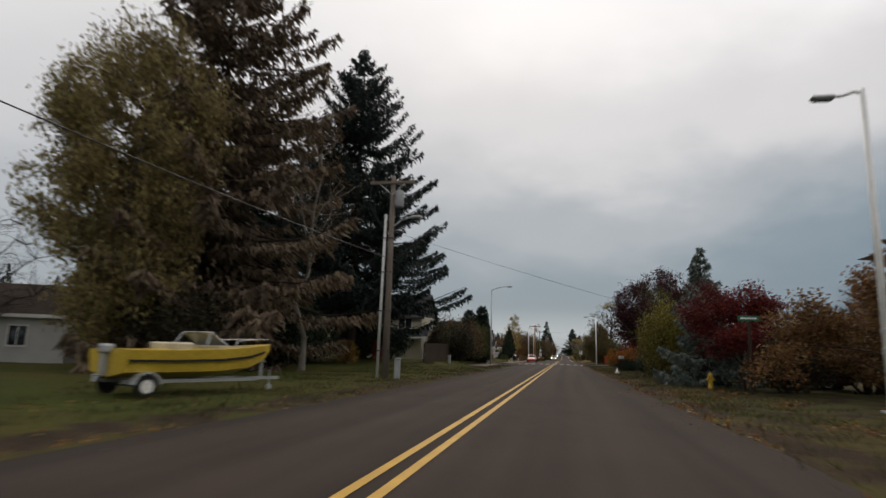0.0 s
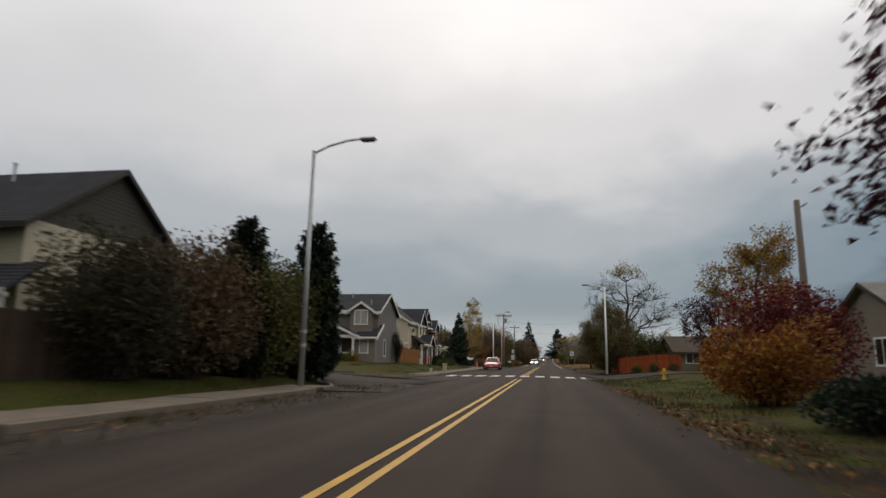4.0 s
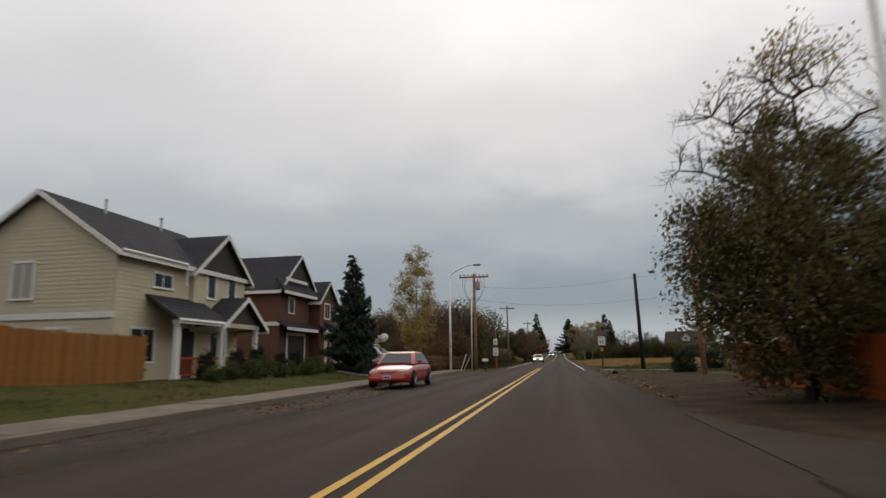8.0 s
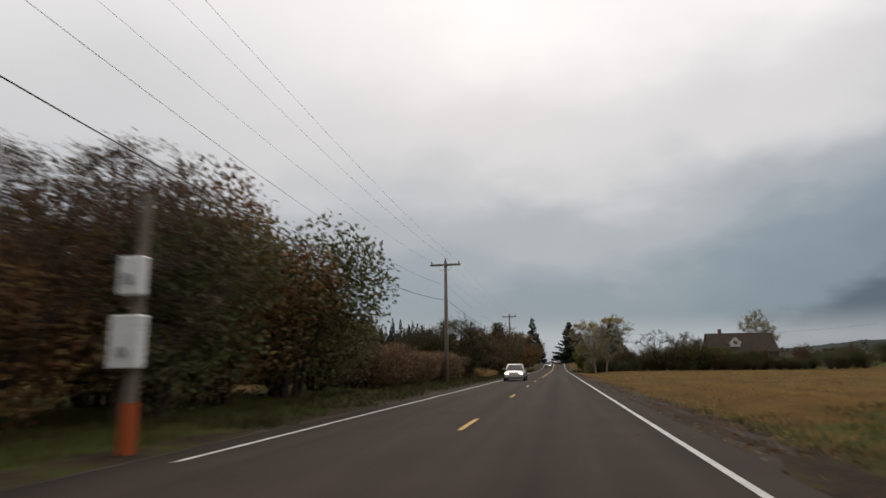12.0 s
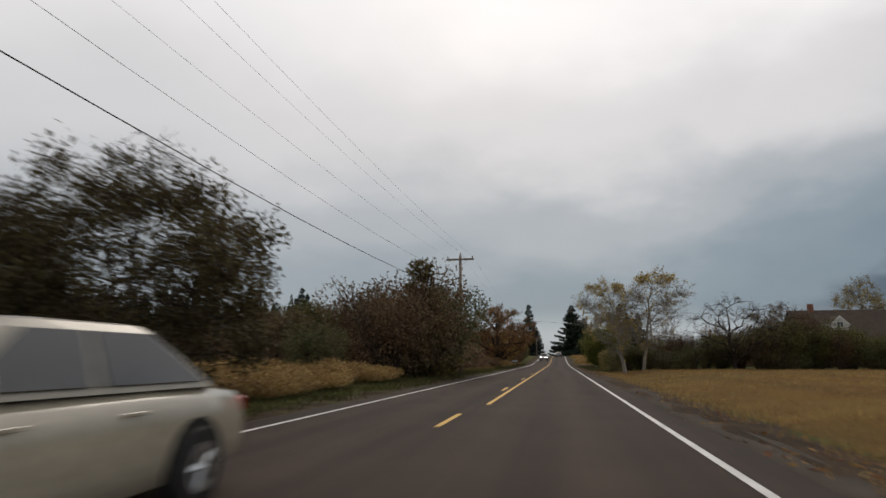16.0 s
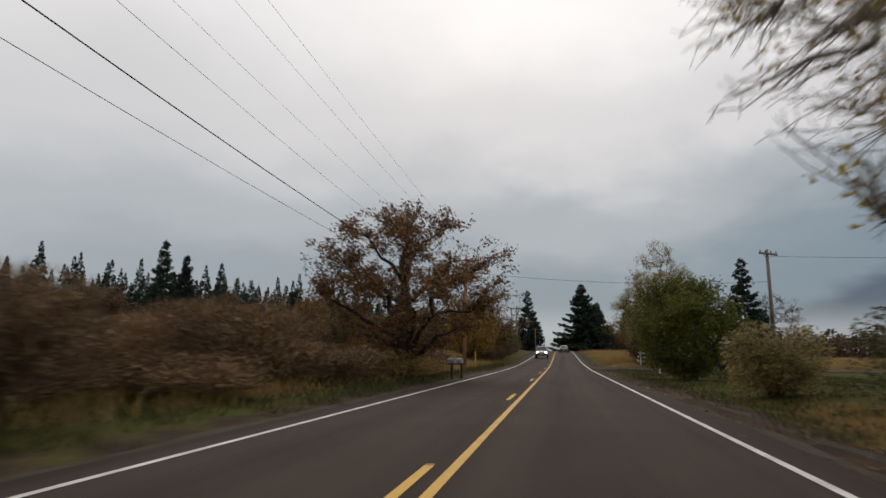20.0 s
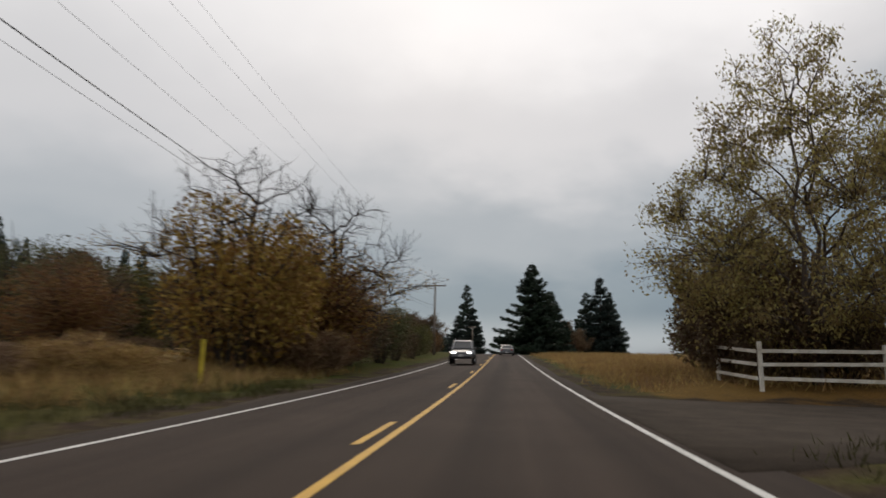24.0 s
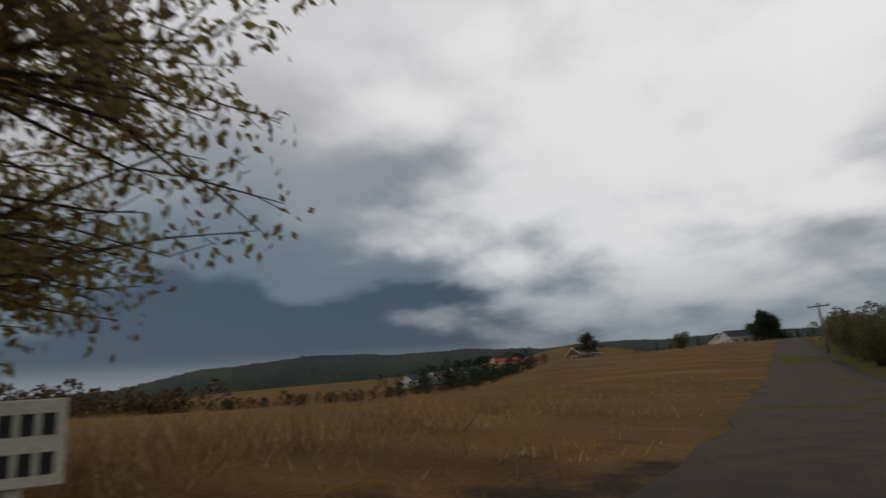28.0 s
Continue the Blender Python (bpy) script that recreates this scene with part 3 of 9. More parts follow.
hs = gn.new("ShaderNodeHueSaturation")
gl.new(cover, hs.inputs["Color"])
gl.new(grange(grain, 0.25, 0.75, 0.6, 1.4), hs.inputs["Value"])
gl.new(hs.outputs[0], gb.inputs["Base Color"])
gbump = gn.new("ShaderNodeBump")
gbump.inputs["Strength"].default_value, gbump.inputs["Distance"].default_value = 0.7, 0.08
gl.new(gadd(grain, mid), gbump.inputs["Height"])
gl.new(gbump.outputs[0], gb.inputs["Normal"])
ground.data.materials[0] = gm


def strip(name, x0, x1, ys, mat, lift, label="", category="", kind="structure", parent=None, thick=0.0, wobble=0.0, seed=0):
    """A band along the main road that follows its rise."""
    r = np.random.default_rng(seed)
    ys = np.asarray(ys, float)
    xs = np.linspace(x0, x1, max(2, int((x1 - x0) / 1.2) + 1)) if x1 - x0 > 1 else np.array([x0, x1])
    XX, YY = np.meshgrid(xs, ys)
    if wobble:
        XX[:, 0] += r.normal(size=len(ys)) * wobble
        XX[:, -1] += r.normal(size=len(ys)) * wobble
    camber = -0.012 * np.abs(XX)
    ZZ = rise(YY) + lift + camber
    if x1 - x0 > 0.5:
        XX, YY = np.concatenate([XX[:, :1] - 0.02, XX, XX[:, -1:] + 0.02], 1), np.concatenate([YY[:, :1], YY, YY[:, -1:]], 1)
        ZZ = np.concatenate([ZZ[:, :1] - 0.25, ZZ, ZZ[:, -1:] - 0.25], 1)
    n = XX.shape[1]
    k = (np.arange(len(ys) - 1)[:, None] * n + np.arange(n - 1)[None]).ravel()
    me = array_mesh(name, np.stack([XX, YY, ZZ], -1).reshape(-1, 3), np.stack([k, k + 1, k + n + 1, k + n], 1), mat, smooth=True)
    ob = new(name, me)
    if parent is not None:
        ob.parent = parent
    if category:
        tagged(ob, label, category, kind=kind)
    return ob


LONG = np.concatenate([np.arange(-110, 230, 2.5), np.arange(230, 600, 4.0)])
strip("road", -4.0, 4.25, LONG, M_asphalt, 0.05, "worn two-lane asphalt road with faint wheel tracks", "road", wobble=0.07, seed=2)
# wider asphalt apron along the kerbed stretch
strip("road_shoulder", -6.3, -3.9, np.arange(-14, 81, 2.5), M_asphalt2, 0.045, "asphalt parking lane beside the kerb", "road", wobble=0.02, seed=5)
strip("road_shoulder_gravel", 4.15, 5.1, np.arange(84, 240, 2.0), M_gravel, 0.03, "narrow gravel shoulder with dead leaves", "gravel", wobble=0.15, seed=6)
strip("road_shoulder_gravel_west", -4.7, -3.95, np.arange(84, 330, 2.0), M_gravel, 0.03, "narrow gravel shoulder with dead leaves", "gravel", wobble=0.12, seed=7)
marking = thing("road_marking", pose(0, 0, 0), "yellow and white painted lane lines, slightly worn", "road marking", kind="structure")


def line(x, w, y0, y1, mat, name):
    ys = np.arange(y0, y1 + 0.01, min(2.5, (y1 - y0)))
    strip(name, x - w / 2, x + w / 2, ys, mat, 0.056 + 0.0, parent=marking)


for x in (0.0, -0.28):
    line(x, 0.11, -110, 19.6, M_yellow, "centre_line")
    line(x, 0.11, 27.4, 86, M_yellow, "centre_line")
line(0.0, 0.11, 146, 330, M_yellow, "centre_line")
line(0.0, 0.11, 330, 480, M_yellow, "centre_line")
for k in range(34):
    y = 92 + 12.2 * k
    if y < 480:
        line(-0.28 if y > 140 else -0.14, 0.11, y, y + 3.05, M_yellow, "centre_dash")
line(3.6, 0.11, 78, 480, M_white, "edge_line")
line(-3.35, 0.11, 88, 480, M_white, "edge_line")
for k in range(12):
    x = -5.6 + k * 1.05
    g = Geo()
    g.poly([(x, 23.0, 0.062 - 0.012 * abs(x)), (x + 0.62, 23.0, 0.062 - 0.012 * abs(x + 0.62)), (x + 0.62, 26.0, 0.062 - 0.012 * abs(x + 0.62)), (x, 26.0, 0.062 - 0.012 * abs(x))])
    part("crosswalk_bar", g, M_white, marking)


def lane(name, pts, half, mat, label, category="road", lift=0.05, flare=0.0):
    """A side road along a polyline, laid on the land."""
    pts = np.asarray(pts, float)
    seg = np.linalg.norm(np.diff(pts, axis=0), axis=1)
    s = np.concatenate([[0], np.cumsum(seg)])
    u = np.arange(0, s[-1], 2.5)
    P = np.stack([np.interp(u, s, pts[:, 0]), np.interp(u, s, pts[:, 1])], 1)
    T = unit(np.gradient(P, axis=0))
    N = np.stack([-T[:, 1], T[:, 0]], 1)
    V = []
    wob = np.random.default_rng(4).normal(size=len(u)) * (0.18 if flare else 0.0)
    for o in (-1.02, -1, -0.66, 0, 0.66, 1, 1.02):
        q = P + N * (o * (half + flare * np.exp(-u / 4.5) + wob))[:, None]
        V.append(np.concatenate([q, (land(q[:, 0], q[:, 1]) + (lift if abs(o) <= 1 else lift - 0.25))[:, None]], 1))
    V = np.stack(V, 1)
    V = np.concatenate([V[:1] - [0, 0, 0.25], V], 0)
    k = (np.arange(len(u))[:, None] * 7 + np.arange(6)[None]).ravel()
    ob = new(name, array_mesh(name, V.reshape(-1, 3), np.stack([k, k + 1, k + 8, k + 7], 1), mat, smooth=True))
    return tagged(ob, label, category, kind="structure")


lane("side_street", [(-3.9, 10.7), (-20, 10.7), (-70, 11)], 3.1, M_asphalt2, "asphalt side street between the houses", lift=0.035)
for name, cy, sy in (("side_street_corner", 20.2, -1), ("side_street_corner_south", 1.2, 1)):
    pts = [(-3.9, cy)] + [(-12.6 + 6.35 * math.cos(a), cy + sy * 6.4 * math.sin(a)) for a in np.linspace(0, math.pi / 2, 12)] + [(-12.6, cy + sy * 6.6), (-3.9, cy + sy * 6.6)]
    q = [(x, y, float(land(x, y)) + 0.012) for x, y in pts]
    gq = Geo().poly(q)
    for a, b in zip(q, q[1:] + q[:1]):
        gq.poly([a, b, (b[0], b[1], b[2] - 0.25), (a[0], a[1], a[2] - 0.25)])
    tagged(new(name, gq.mesh(name, M_asphalt2)), "asphalt corner apron of the side street", "road", kind="structure")
lane("side_street_east", [(4.1, 30), (20, 30.5), (60, 31)], 3.6, M_asphalt2, "asphalt side street beside the red fence", lift=0.035)
for name, cy, sy in (("east_corner", 20.0, 1), ("east_corner_north", 40.2, -1)):
    pts = [(4.1, cy)] + [(10.6 - 6.2 * math.cos(a), cy + sy * 6.4 * math.sin(a)) for a in np.linspace(0, math.pi / 2, 12)] + [(10.6, cy + sy * 6.8), (4.1, cy + sy * 6.8)]
    q = [(x, y, float(land(x, y)) + 0.012) for x, y in pts]
    gq = Geo().poly(q)
    for a, b in zip(q, q[1:] + q[:1]):
        gq.poly([a, b, (b[0], b[1], b[2] - 0.25), (a[0], a[1], a[2] - 0.25)])
    tagged(new("side_street_" + name, gq.mesh(name, M_asphalt2)), "asphalt corner apron of the side street", "road", kind="structure")
lane("hill_lane", [(3.8, 243.4), (12, 243.4), (40, 243.0), (110, 242.0), (210, 240.5), (300, 240)], 2.6, M_gravel, "unpaved lane climbing the open hillside", lift=0.03, flare=3.2)

# ---- trees and plants ----
def oval_arrays(p, axis, length, width, rng):
    """Six-sided oval leaves, slightly folded, for the trees that stand nearest."""
    n = len(p)
    axis = unit(axis)
    side = unit(np.cross(axis, rng.normal(size=(n, 3))))
    nrm = np.cross(axis, side)
    L, W = np.broadcast_to(length, n)[:, None], np.broadcast_to(width, n)[:, None]
    v = np.stack([p, p + axis * L * 0.45 + side * W * 0.5 + nrm * W * 0.12, p + axis * L, p + axis * L * 0.45 - side * W * 0.5 + nrm * W * 0.12], 1)
    return v.reshape(-1, 3), np.arange(4 * n).reshape(n, 4)


DENSE, FINE = 1.5, 0.8


def skeleton_of(rng, height, spread, base, limbs, levels, up, wander, lean=(0, 0), trunk_r=None, trunk_top=0.66, sub=5, taper=0.0):
    """Tapered trunk and limbs as segments; returns segments and the twig ends."""
    segs, tips = [], []
    r0 = trunk_r or height * 0.022

    def limb(p, d, length, r, level):
        n = 5 if level == 0 else 4
        pts = [p]
        for i in range(n):
            d = unit(d + rng.normal(size=3) * wander + np.array([0, 0, up * (0.25 if level else 0.12)]))
            q = pts[-1] + d * length / n
            ra, rb = lerp(r, r * 0.45, i / n), lerp(r, r * 0.45, (i + 1) / n)
            segs.append((pts[-1], q, ra, rb))
            pts.append(q)
        if level < levels:
            for k in range(sub):
                f = rng.uniform(0.3, 1.0)
                i = min(int(f * n), n - 1)
                o = lerp(pts[i], pts[i + 1], f * n - i)
                a = unit(np.cross(d, rng.normal(size=3)))
                limb(o, unit(d * rng.uniform(0.5, 1.0) + a * rng.uniform(0.6, 1.1)), length * rng.uniform(0.42, 0.68), r * 0.42, level + 1)
        else:
            tips.extend(pts[1:])

    top = np.array([lean[0], lean[1], height * trunk_top])
    n = 7
    pts = [np.array([0, 0, -0.15])]
    for i in range(n):
        q = top * (i + 1) / n + np.append(rng.normal(size=2) * height * 0.008, 0)
        segs.append((pts[-1], q, r0 * (1 - 0.75 * i / n) * (1.35 if i == 0 else 1), r0 * (1 - 0.75 * (i + 1) / n)))
        pts.append(q)
    for k in range(limbs):
        f = base + (1 - base) * ((k + rng.uniform(0, 0.8)) / limbs)
        i = min(int(f * n), n - 1)
        o = lerp(pts[i], pts[i + 1], f * n - i)
        a = k * 2.4 + rng.uniform(-0.4, 0.4)
        elev = rng.uniform(0.15, 0.7) + up * 0.5 + f * 0.35
        d = np.array([math.cos(a) * math.cos(elev), math.sin(a) * math.cos(elev), math.sin(elev)])
        width = spread * (math.sin(math.pi * min(1, 0.18 + 0.82 * (f - base) / (1 - base))) ** 0.6 * 0.75 + 0.25) * (1 - taper * max(0.0, f - 0.35))
        limb(o, d, width * rng.uniform(0.75, 1.1), r0 * (0.42 - 0.24 * f), 1 if levels > 1 else 0)
    return segs, np.array(tips)


def wood_mesh(name, segs, mat, n=5):
    p0, p1 = np.array([s[0] for s in segs]), np.array([s[1] for s in segs])
    r0, r1 = np.array([s[2] for s in segs]), np.array([s[3] for s in segs])
    return array_mesh(name, *tube_arrays(p0, p1, np.maximum(r0, 0.006), np.maximum(r1, 0.005), n), mat, smooth=True)


def tree_meshes(seed, height, spread, base=0.25, limbs=9, levels=2, up=0.3, wander=0.16, leaves=9000, leaf=0.16, puff=0.5, leafmat=None, bark=None, trunk_r=None, keep=None, droop=0.3, sub=5, trunk_top=0.66, taper=0.0, diamond=False):
    rng = np.random.default_rng(seed)
    segs, tips = skeleton_of(rng, height, spread, base, limbs, levels, up, wander, trunk_r=trunk_r, sub=sub, trunk_top=trunk_top, taper=taper)
    # the grown shape is fitted to the wanted height and spread
    ends = np.array([q[1] for q in segs])
    fz = height / ends[:, 2].max()
    fr = spread / max(np.percentile(np.hypot(ends[:, 0], ends[:, 1]), 97), 0.1)
    k = np.array([fr, fr, fz])
    segs = [(a * k, b * k, r0, r1) for a, b, r0, r1 in segs]
    tips = tips * k
    wood = wood_mesh("trunk", segs, bark or M_bark)
    crown = None
    if leaves:
        if keep is not None:
            tips = tips[keep(tips)]
        leaves, leaf = int(leaves * DENSE), leaf * FINE
        i = rng.integers(0, len(tips), leaves)
        p = tips[i] + np.clip(rng.normal(size=(leaves, 3)), -1.7, 1.7) * puff * 0.62 * np.array([1, 1, 0.8])
        p[:, 2] = np.maximum(p[:, 2], 0.05)
        ax = rng.normal(size=(leaves, 3)) + [0, 0, -droop]
        size = leaf * rng.uniform(0.6, 1.3, leaves)
        crown = array_mesh("crown", *(oval_arrays if diamond else leaf_arrays)(p, ax, size, size * (0.5 if diamond else 0.62), rng), leafmat)
    return wood, crown


def crown_tree(seed, env, twigs=420, side=4, leaves=20000, leaf=0.14, puff=0.16, leafmat=None, bark=None, trunk_r=0.2, limbs=14, inner=0.35, oval=False, droop=0.5, stems=1, zcut=None, low=0.1, gap=0.0, grip=0.55, bend=(0.0, 0.0)):
    """A tree grown into an outline: env lists (height, radius) of the crown. Limbs first, then twigs to every part of it, leaves along the twigs."""
    rng = np.random.default_rng(seed)
    ez, er = np.array([e[0] for e in env], float), np.array([e[1] for e in env], float)
    top = ez[-1]
    segs, nodes = [], []
    bent = lambda z: np.array([bend[0], bend[1], 0.0]) * max(0.0, z / top)

    def bough(a, b, r0, r1, n, sagging=0.0, wob=0.05):
        pts, L = [a], np.linalg.norm(b - a)
        for i in range(1, n + 1):
            t = i / n
            q = a + (b - a) * t + np.array([0, 0, sagging * L * math.sin(math.pi * t)]) + (rng.normal(size=3) * wob * L if i < n else 0)
            segs.append((pts[-1], q, lerp(r0, r1, (i - 1) / n), lerp(r0, r1, t)))
            pts.append(q)
        return pts

    trunks = []
    for s in range(stems):
        lean = rng.normal(size=2) * (0.35 * er.max() if stems > 1 else 0.05 * er.max())
        tr = bough(np.array([0, 0, -0.15]) + np.append(rng.normal(size=2) * (0.12 if stems > 1 else 0), 0), np.array([lean[0], lean[1], top * rng.uniform(0.78, 0.92)]) + bent(top * 0.85), trunk_r * (1 if stems == 1 else 0.7), trunk_r * 0.12, 8, wob=0.012)
        trunks.append(np.array(tr))
        nodes += tr[2:]
    for k in range(limbs):
        z = lerp(ez[0] + low * top, top * 0.93, (k + rng.uniform(0, 0.9)) / limbs)
        R = np.interp(z, ez, er) * rng.uniform(0.62, 0.88)
        a = k * 2.399 + rng.uniform(-0.4, 0.4)
        end = np.array([math.cos(a) * R, math.sin(a) * R, z]) + bent(z)
        tr = trunks[k % stems]
        z0 = max(0.06 * top, z - R * rng.uniform(0.35, 0.9))
        i = int(np.argmin(np.abs(tr[:, 2] - z0)))
        rr = trunk_r * lerp(0.42, 0.16, tr[i][2] / top)
        nodes += bough(tr[i], end, rr, rr * 0.25, 6, sagging=rng.uniform(0.0, 0.12), wob=0.035)[1:]
    nodes = np.array(nodes)
    tips = []
    u = rng.uniform(size=twigs * 4)
    zz = np.interp(u, np.concatenate([[0], np.cumsum(np.maximum((er[1:] ** 2 + er[:-1] ** 2) / 2, 0.02) * np.diff(ez))]) / np.sum(np.maximum((er[1:] ** 2 + er[:-1] ** 2) / 2, 0.02) * np.diff(ez)), ez)
    lump = [rng.uniform(0, 6.28, 3), rng.uniform(0, 6.28, 3)]
    for z in zz[:twigs]:
        a = rng.uniform(0, 2 * math.pi)
        wave = 1 + 0.13 * math.sin(3 * a + lump[0][0] + z * 0.9) + 0.1 * math.sin(5 * a + lump[0][1] - z * 1.7)
        R = np.interp(z, ez, er) * wave * math.sqrt(rng.uniform(inner ** 2, 1))
        if gap and math.sin(2.3 * a + z * 1.1 + lump[1][0]) * math.sin(z * 1.9 + lump[1][1]) > 1 - gap:
            continue
        end = np.array([math.cos(a) * R, math.sin(a) * R, z]) + bent(z)
        d = nodes - end
        w = np.linalg.norm(d, axis=1) + np.maximum(d[:, 2] + 0.1, 0) * 1.6
        i = int(np.argmin(w))
        L = np.linalg.norm(nodes[i] - end)
        rt = 0.008 + 0.006 * L
        pts = bough(nodes[i], end, rt, 0.006, 3, sagging=rng.uniform(-0.02, 0.12), wob=0.05)
        tips += pts[1:]
        way = unit(pts[-1] - pts[-2])
        for j in range(side):
            t = rng.uniform(grip * 0.4, 1.0)
            o = pts[min(int(t * 3), 2)] + (pts[min(int(t * 3), 2) + 1] - pts[min(int(t * 3), 2)]) * (t * 3 % 1)
            e = o + unit(way + rng.normal(size=3) * 0.75 + [0, 0, 0.15]) * rng.uniform(0.25, 0.6) * (0.35 + 0.12 * er.max())
            segs.append((o, e, 0.006, 0.004))
            tips += [e, (o + e) / 2]
    tips = np.array(tips)
    wood = wood_mesh("trunk", segs, bark or M_bark, 4)
    if not leaves:
        return wood, None
    if zcut is not None:
        tips = tips[zcut(tips)]
    i = rng.integers(0, len(tips), leaves)
    p = tips[i] + np.clip(rng.normal(size=(leaves, 3)), -1.8, 1.8) * puff
    p[:, 2] = np.maximum(p[:, 2], 0.05)
    ax = rng.normal(size=(leaves, 3)) + [0, 0, -droop]
    size = leaf * rng.uniform(0.6, 1.3, leaves)
    return wood, array_mesh("crown", *(oval_arrays if oval else leaf_arrays)(p, ax, size, size * (0.5 if oval else 0.62), rng), leafmat)


def plant(name, meshes, x, y, label, category="tree", turn=0.0, scale=1.0, group="", sink=0.03, names=("trunk", "crown")):
    s = scale if isinstance(scale, tuple) else (scale,) * 3
    root = thing(name, Matrix.LocRotScale((x, y, float(land(x, y)) - sink), Euler((0, 0, radians(turn))), s), label, category, group)
    for n, me in zip(names, meshes):
        if me is not None:
            ob = new(n, me)
            ob.parent = root
            if n == "branch":
                tagged(ob, kind="stuff")
    return root


def conifer_meshes(seed, height, radius, base=0.06, whorls=34, per=7, needles=22000, droop=0.35, mat=None, spray=0.42, shape=0.95, ragged=0.25, curl=0.25):
    rng = np.random.default_rng(seed)
    segs = []
    n = 8
    for i in range(n):
        z0, z1 = height * i / n, height * (i + 1) / n
        segs.append((np.array([0, 0, z0 - 0.1]), np.array([0, 0, z1]), height * 0.016 * (1 - i / n) + 0.02, height * 0.016 * (1 - (i + 1) / n) + 0.012))
    P0, D, Ln = [], [], []
    for w in range(whorls):
        f = (w + rng.uniform(0, 0.7)) / whorls
        z = height * (base + (0.985 - base) * f)
        for k in range(per):
            a = rng.uniform(0, 2 * math.pi)
            L = radius * ((1 - f) ** shape) * rng.uniform(1 - ragged * 1.6, 1 + ragged * 0.6) + 0.12
            P0.append((0, 0, z + rng.uniform(-0.2, 0.2)))
            D.append((math.cos(a), math.sin(a), lerp(-droop, 0.5, f ** 1.6) + rng.normal() * 0.07))
            Ln.append(L)
    P0, D, Ln = np.array(P0), np.array(D), np.array(Ln)

    def along(i, s):
        q = P0[i] + D[i] * (Ln[i] * s)[:, None]
        q[:, 2] += curl * Ln[i] * (s ** 2.2) * 0.55 - 0.10 * Ln[i] * np.sin(math.pi * s)
        return q

    idx = np.arange(len(Ln))
    for a, b in ((0.0, 0.35), (0.35, 0.7), (0.7, 1.0)):
        q0, q1 = along(idx, np.full(len(idx), a)), along(idx, np.full(len(idx), b))
        for p, q, L in zip(q0, q1, Ln):
            segs.append((p, q, 0.012 * L * (1 - a) + 0.008, 0.012 * L * (1 - b) + 0.006))
    w = Ln ** 1.35
    i = rng.choice(len(Ln), needles, p=w / w.sum())
    s = rng.uniform(0.12, 1.0, needles) ** 0.75
    q = along(i, s)
    flat = np.stack([-D[i][:, 1], D[i][:, 0], np.zeros(needles)], 1)
    side = rng.normal(size=needles) * 0.16 * Ln[i] * (1.06 - s)
    q = q + flat * side[:, None]
    q[:, 2] += -np.abs(rng.normal(size=needles)) * 0.22 * np.minimum(Ln[i] * 0.3, 1.0) - np.abs(side) * 0.2
    ax = D[i] * 0.55 + flat * np.sign(side)[:, None] * 0.55 + rng.normal(size=(needles, 3)) * 0.3 + [0, 0, -0.75]
    size = spray * rng.uniform(0.55, 1.3, needles)
    crown = array_mesh("crown", *leaf_arrays(q, ax, size, size * 0.34, rng), mat)
    return wood_mesh("trunk", segs, M_barkdark, 5), crown


def shrub_meshes(seed, radius, height, leaves=3500, leaf=0.12, mat=None, stems=16, lumps=7, bark=None, spiky=0.0, hollow=0.35, base=0.0):
    """Several stems from the ground and leaf clumps over an uneven dome."""
    rng = np.random.default_rng(seed)
    segs = []
    for k in range(stems):
        a, r = rng.uniform(0, 2 * math.pi), radius * rng.uniform(0.2, 0.85)
        tip = np.array([math.cos(a) * r, math.sin(a) * r, height * rng.uniform(0.55, 1.05)])
        root = np.array([math.cos(a), math.sin(a), 0]) * radius * 0.12 + [0, 0, -0.08]
        midp = (root + tip) / 2 + np.append(rng.normal(size=2) * radius * 0.08, height * 0.1)
        rr = 0.012 + 0.012 * height
        segs += [(root, midp, rr, rr * 0.7), (midp, tip, rr * 0.7, rr * 0.25)]
        for j in range(3):
            e = midp + (tip - midp) * rng.uniform(0.2, 1) + rng.normal(size=3) * radius * 0.22
            segs.append((midp + (tip - midp) * rng.uniform(0, 0.6), e, rr * 0.4, rr * 0.12))
    cl = []
    for k in range(lumps):
        a, r = rng.uniform(0, 2 * math.pi), radius * math.sqrt(rng.uniform(0.0, 0.55))
        cl.append((math.cos(a) * r, math.sin(a) * r, height * rng.uniform(0.35 + base, 0.78), radius * rng.uniform(0.34, 0.62), height * rng.uniform(0.22, 0.42)))
    cl.append((0, 0, height * (0.36 + base / 2), radius * 0.95, height * 0.36))
    cl = np.array(cl)
    pick = rng.choice(len(cl), leaves, p=(cl[:, 3] ** 2) / (cl[:, 3] ** 2).sum())
    d = unit(rng.normal(size=(leaves, 3)))
    rad = lerp(hollow, 1.0, rng.uniform(0, 1, leaves) ** 0.6) * rng.uniform(0.94, 1.04, leaves)
    c = cl[pick]
    p = c[:, :3] + d * rad[:, None] * np.stack([c[:, 3], c[:, 3], c[:, 4]], 1)
    p[:, 2] = np.abs(p[:, 2]) + 0.02
    p[:, 2] *= height / np.percentile(p[:, 2], 99)
    p[:, :2] *= radius / np.percentile(np.hypot(p[:, 0], p[:, 1]), 97)
    ax = d * 0.6 + rng.normal(size=(leaves, 3)) * 0.7 + [0, 0, spiky]
    size = leaf * rng.uniform(0.55, 1.35, leaves)
    crown = array_mesh("foliage", *leaf_arrays(p, ax, size, size * (0.6 if spiky < 0.5 else 0.16), rng), mat)
    return wood_mesh("branch", segs, bark or M_barkdark, 4), crown


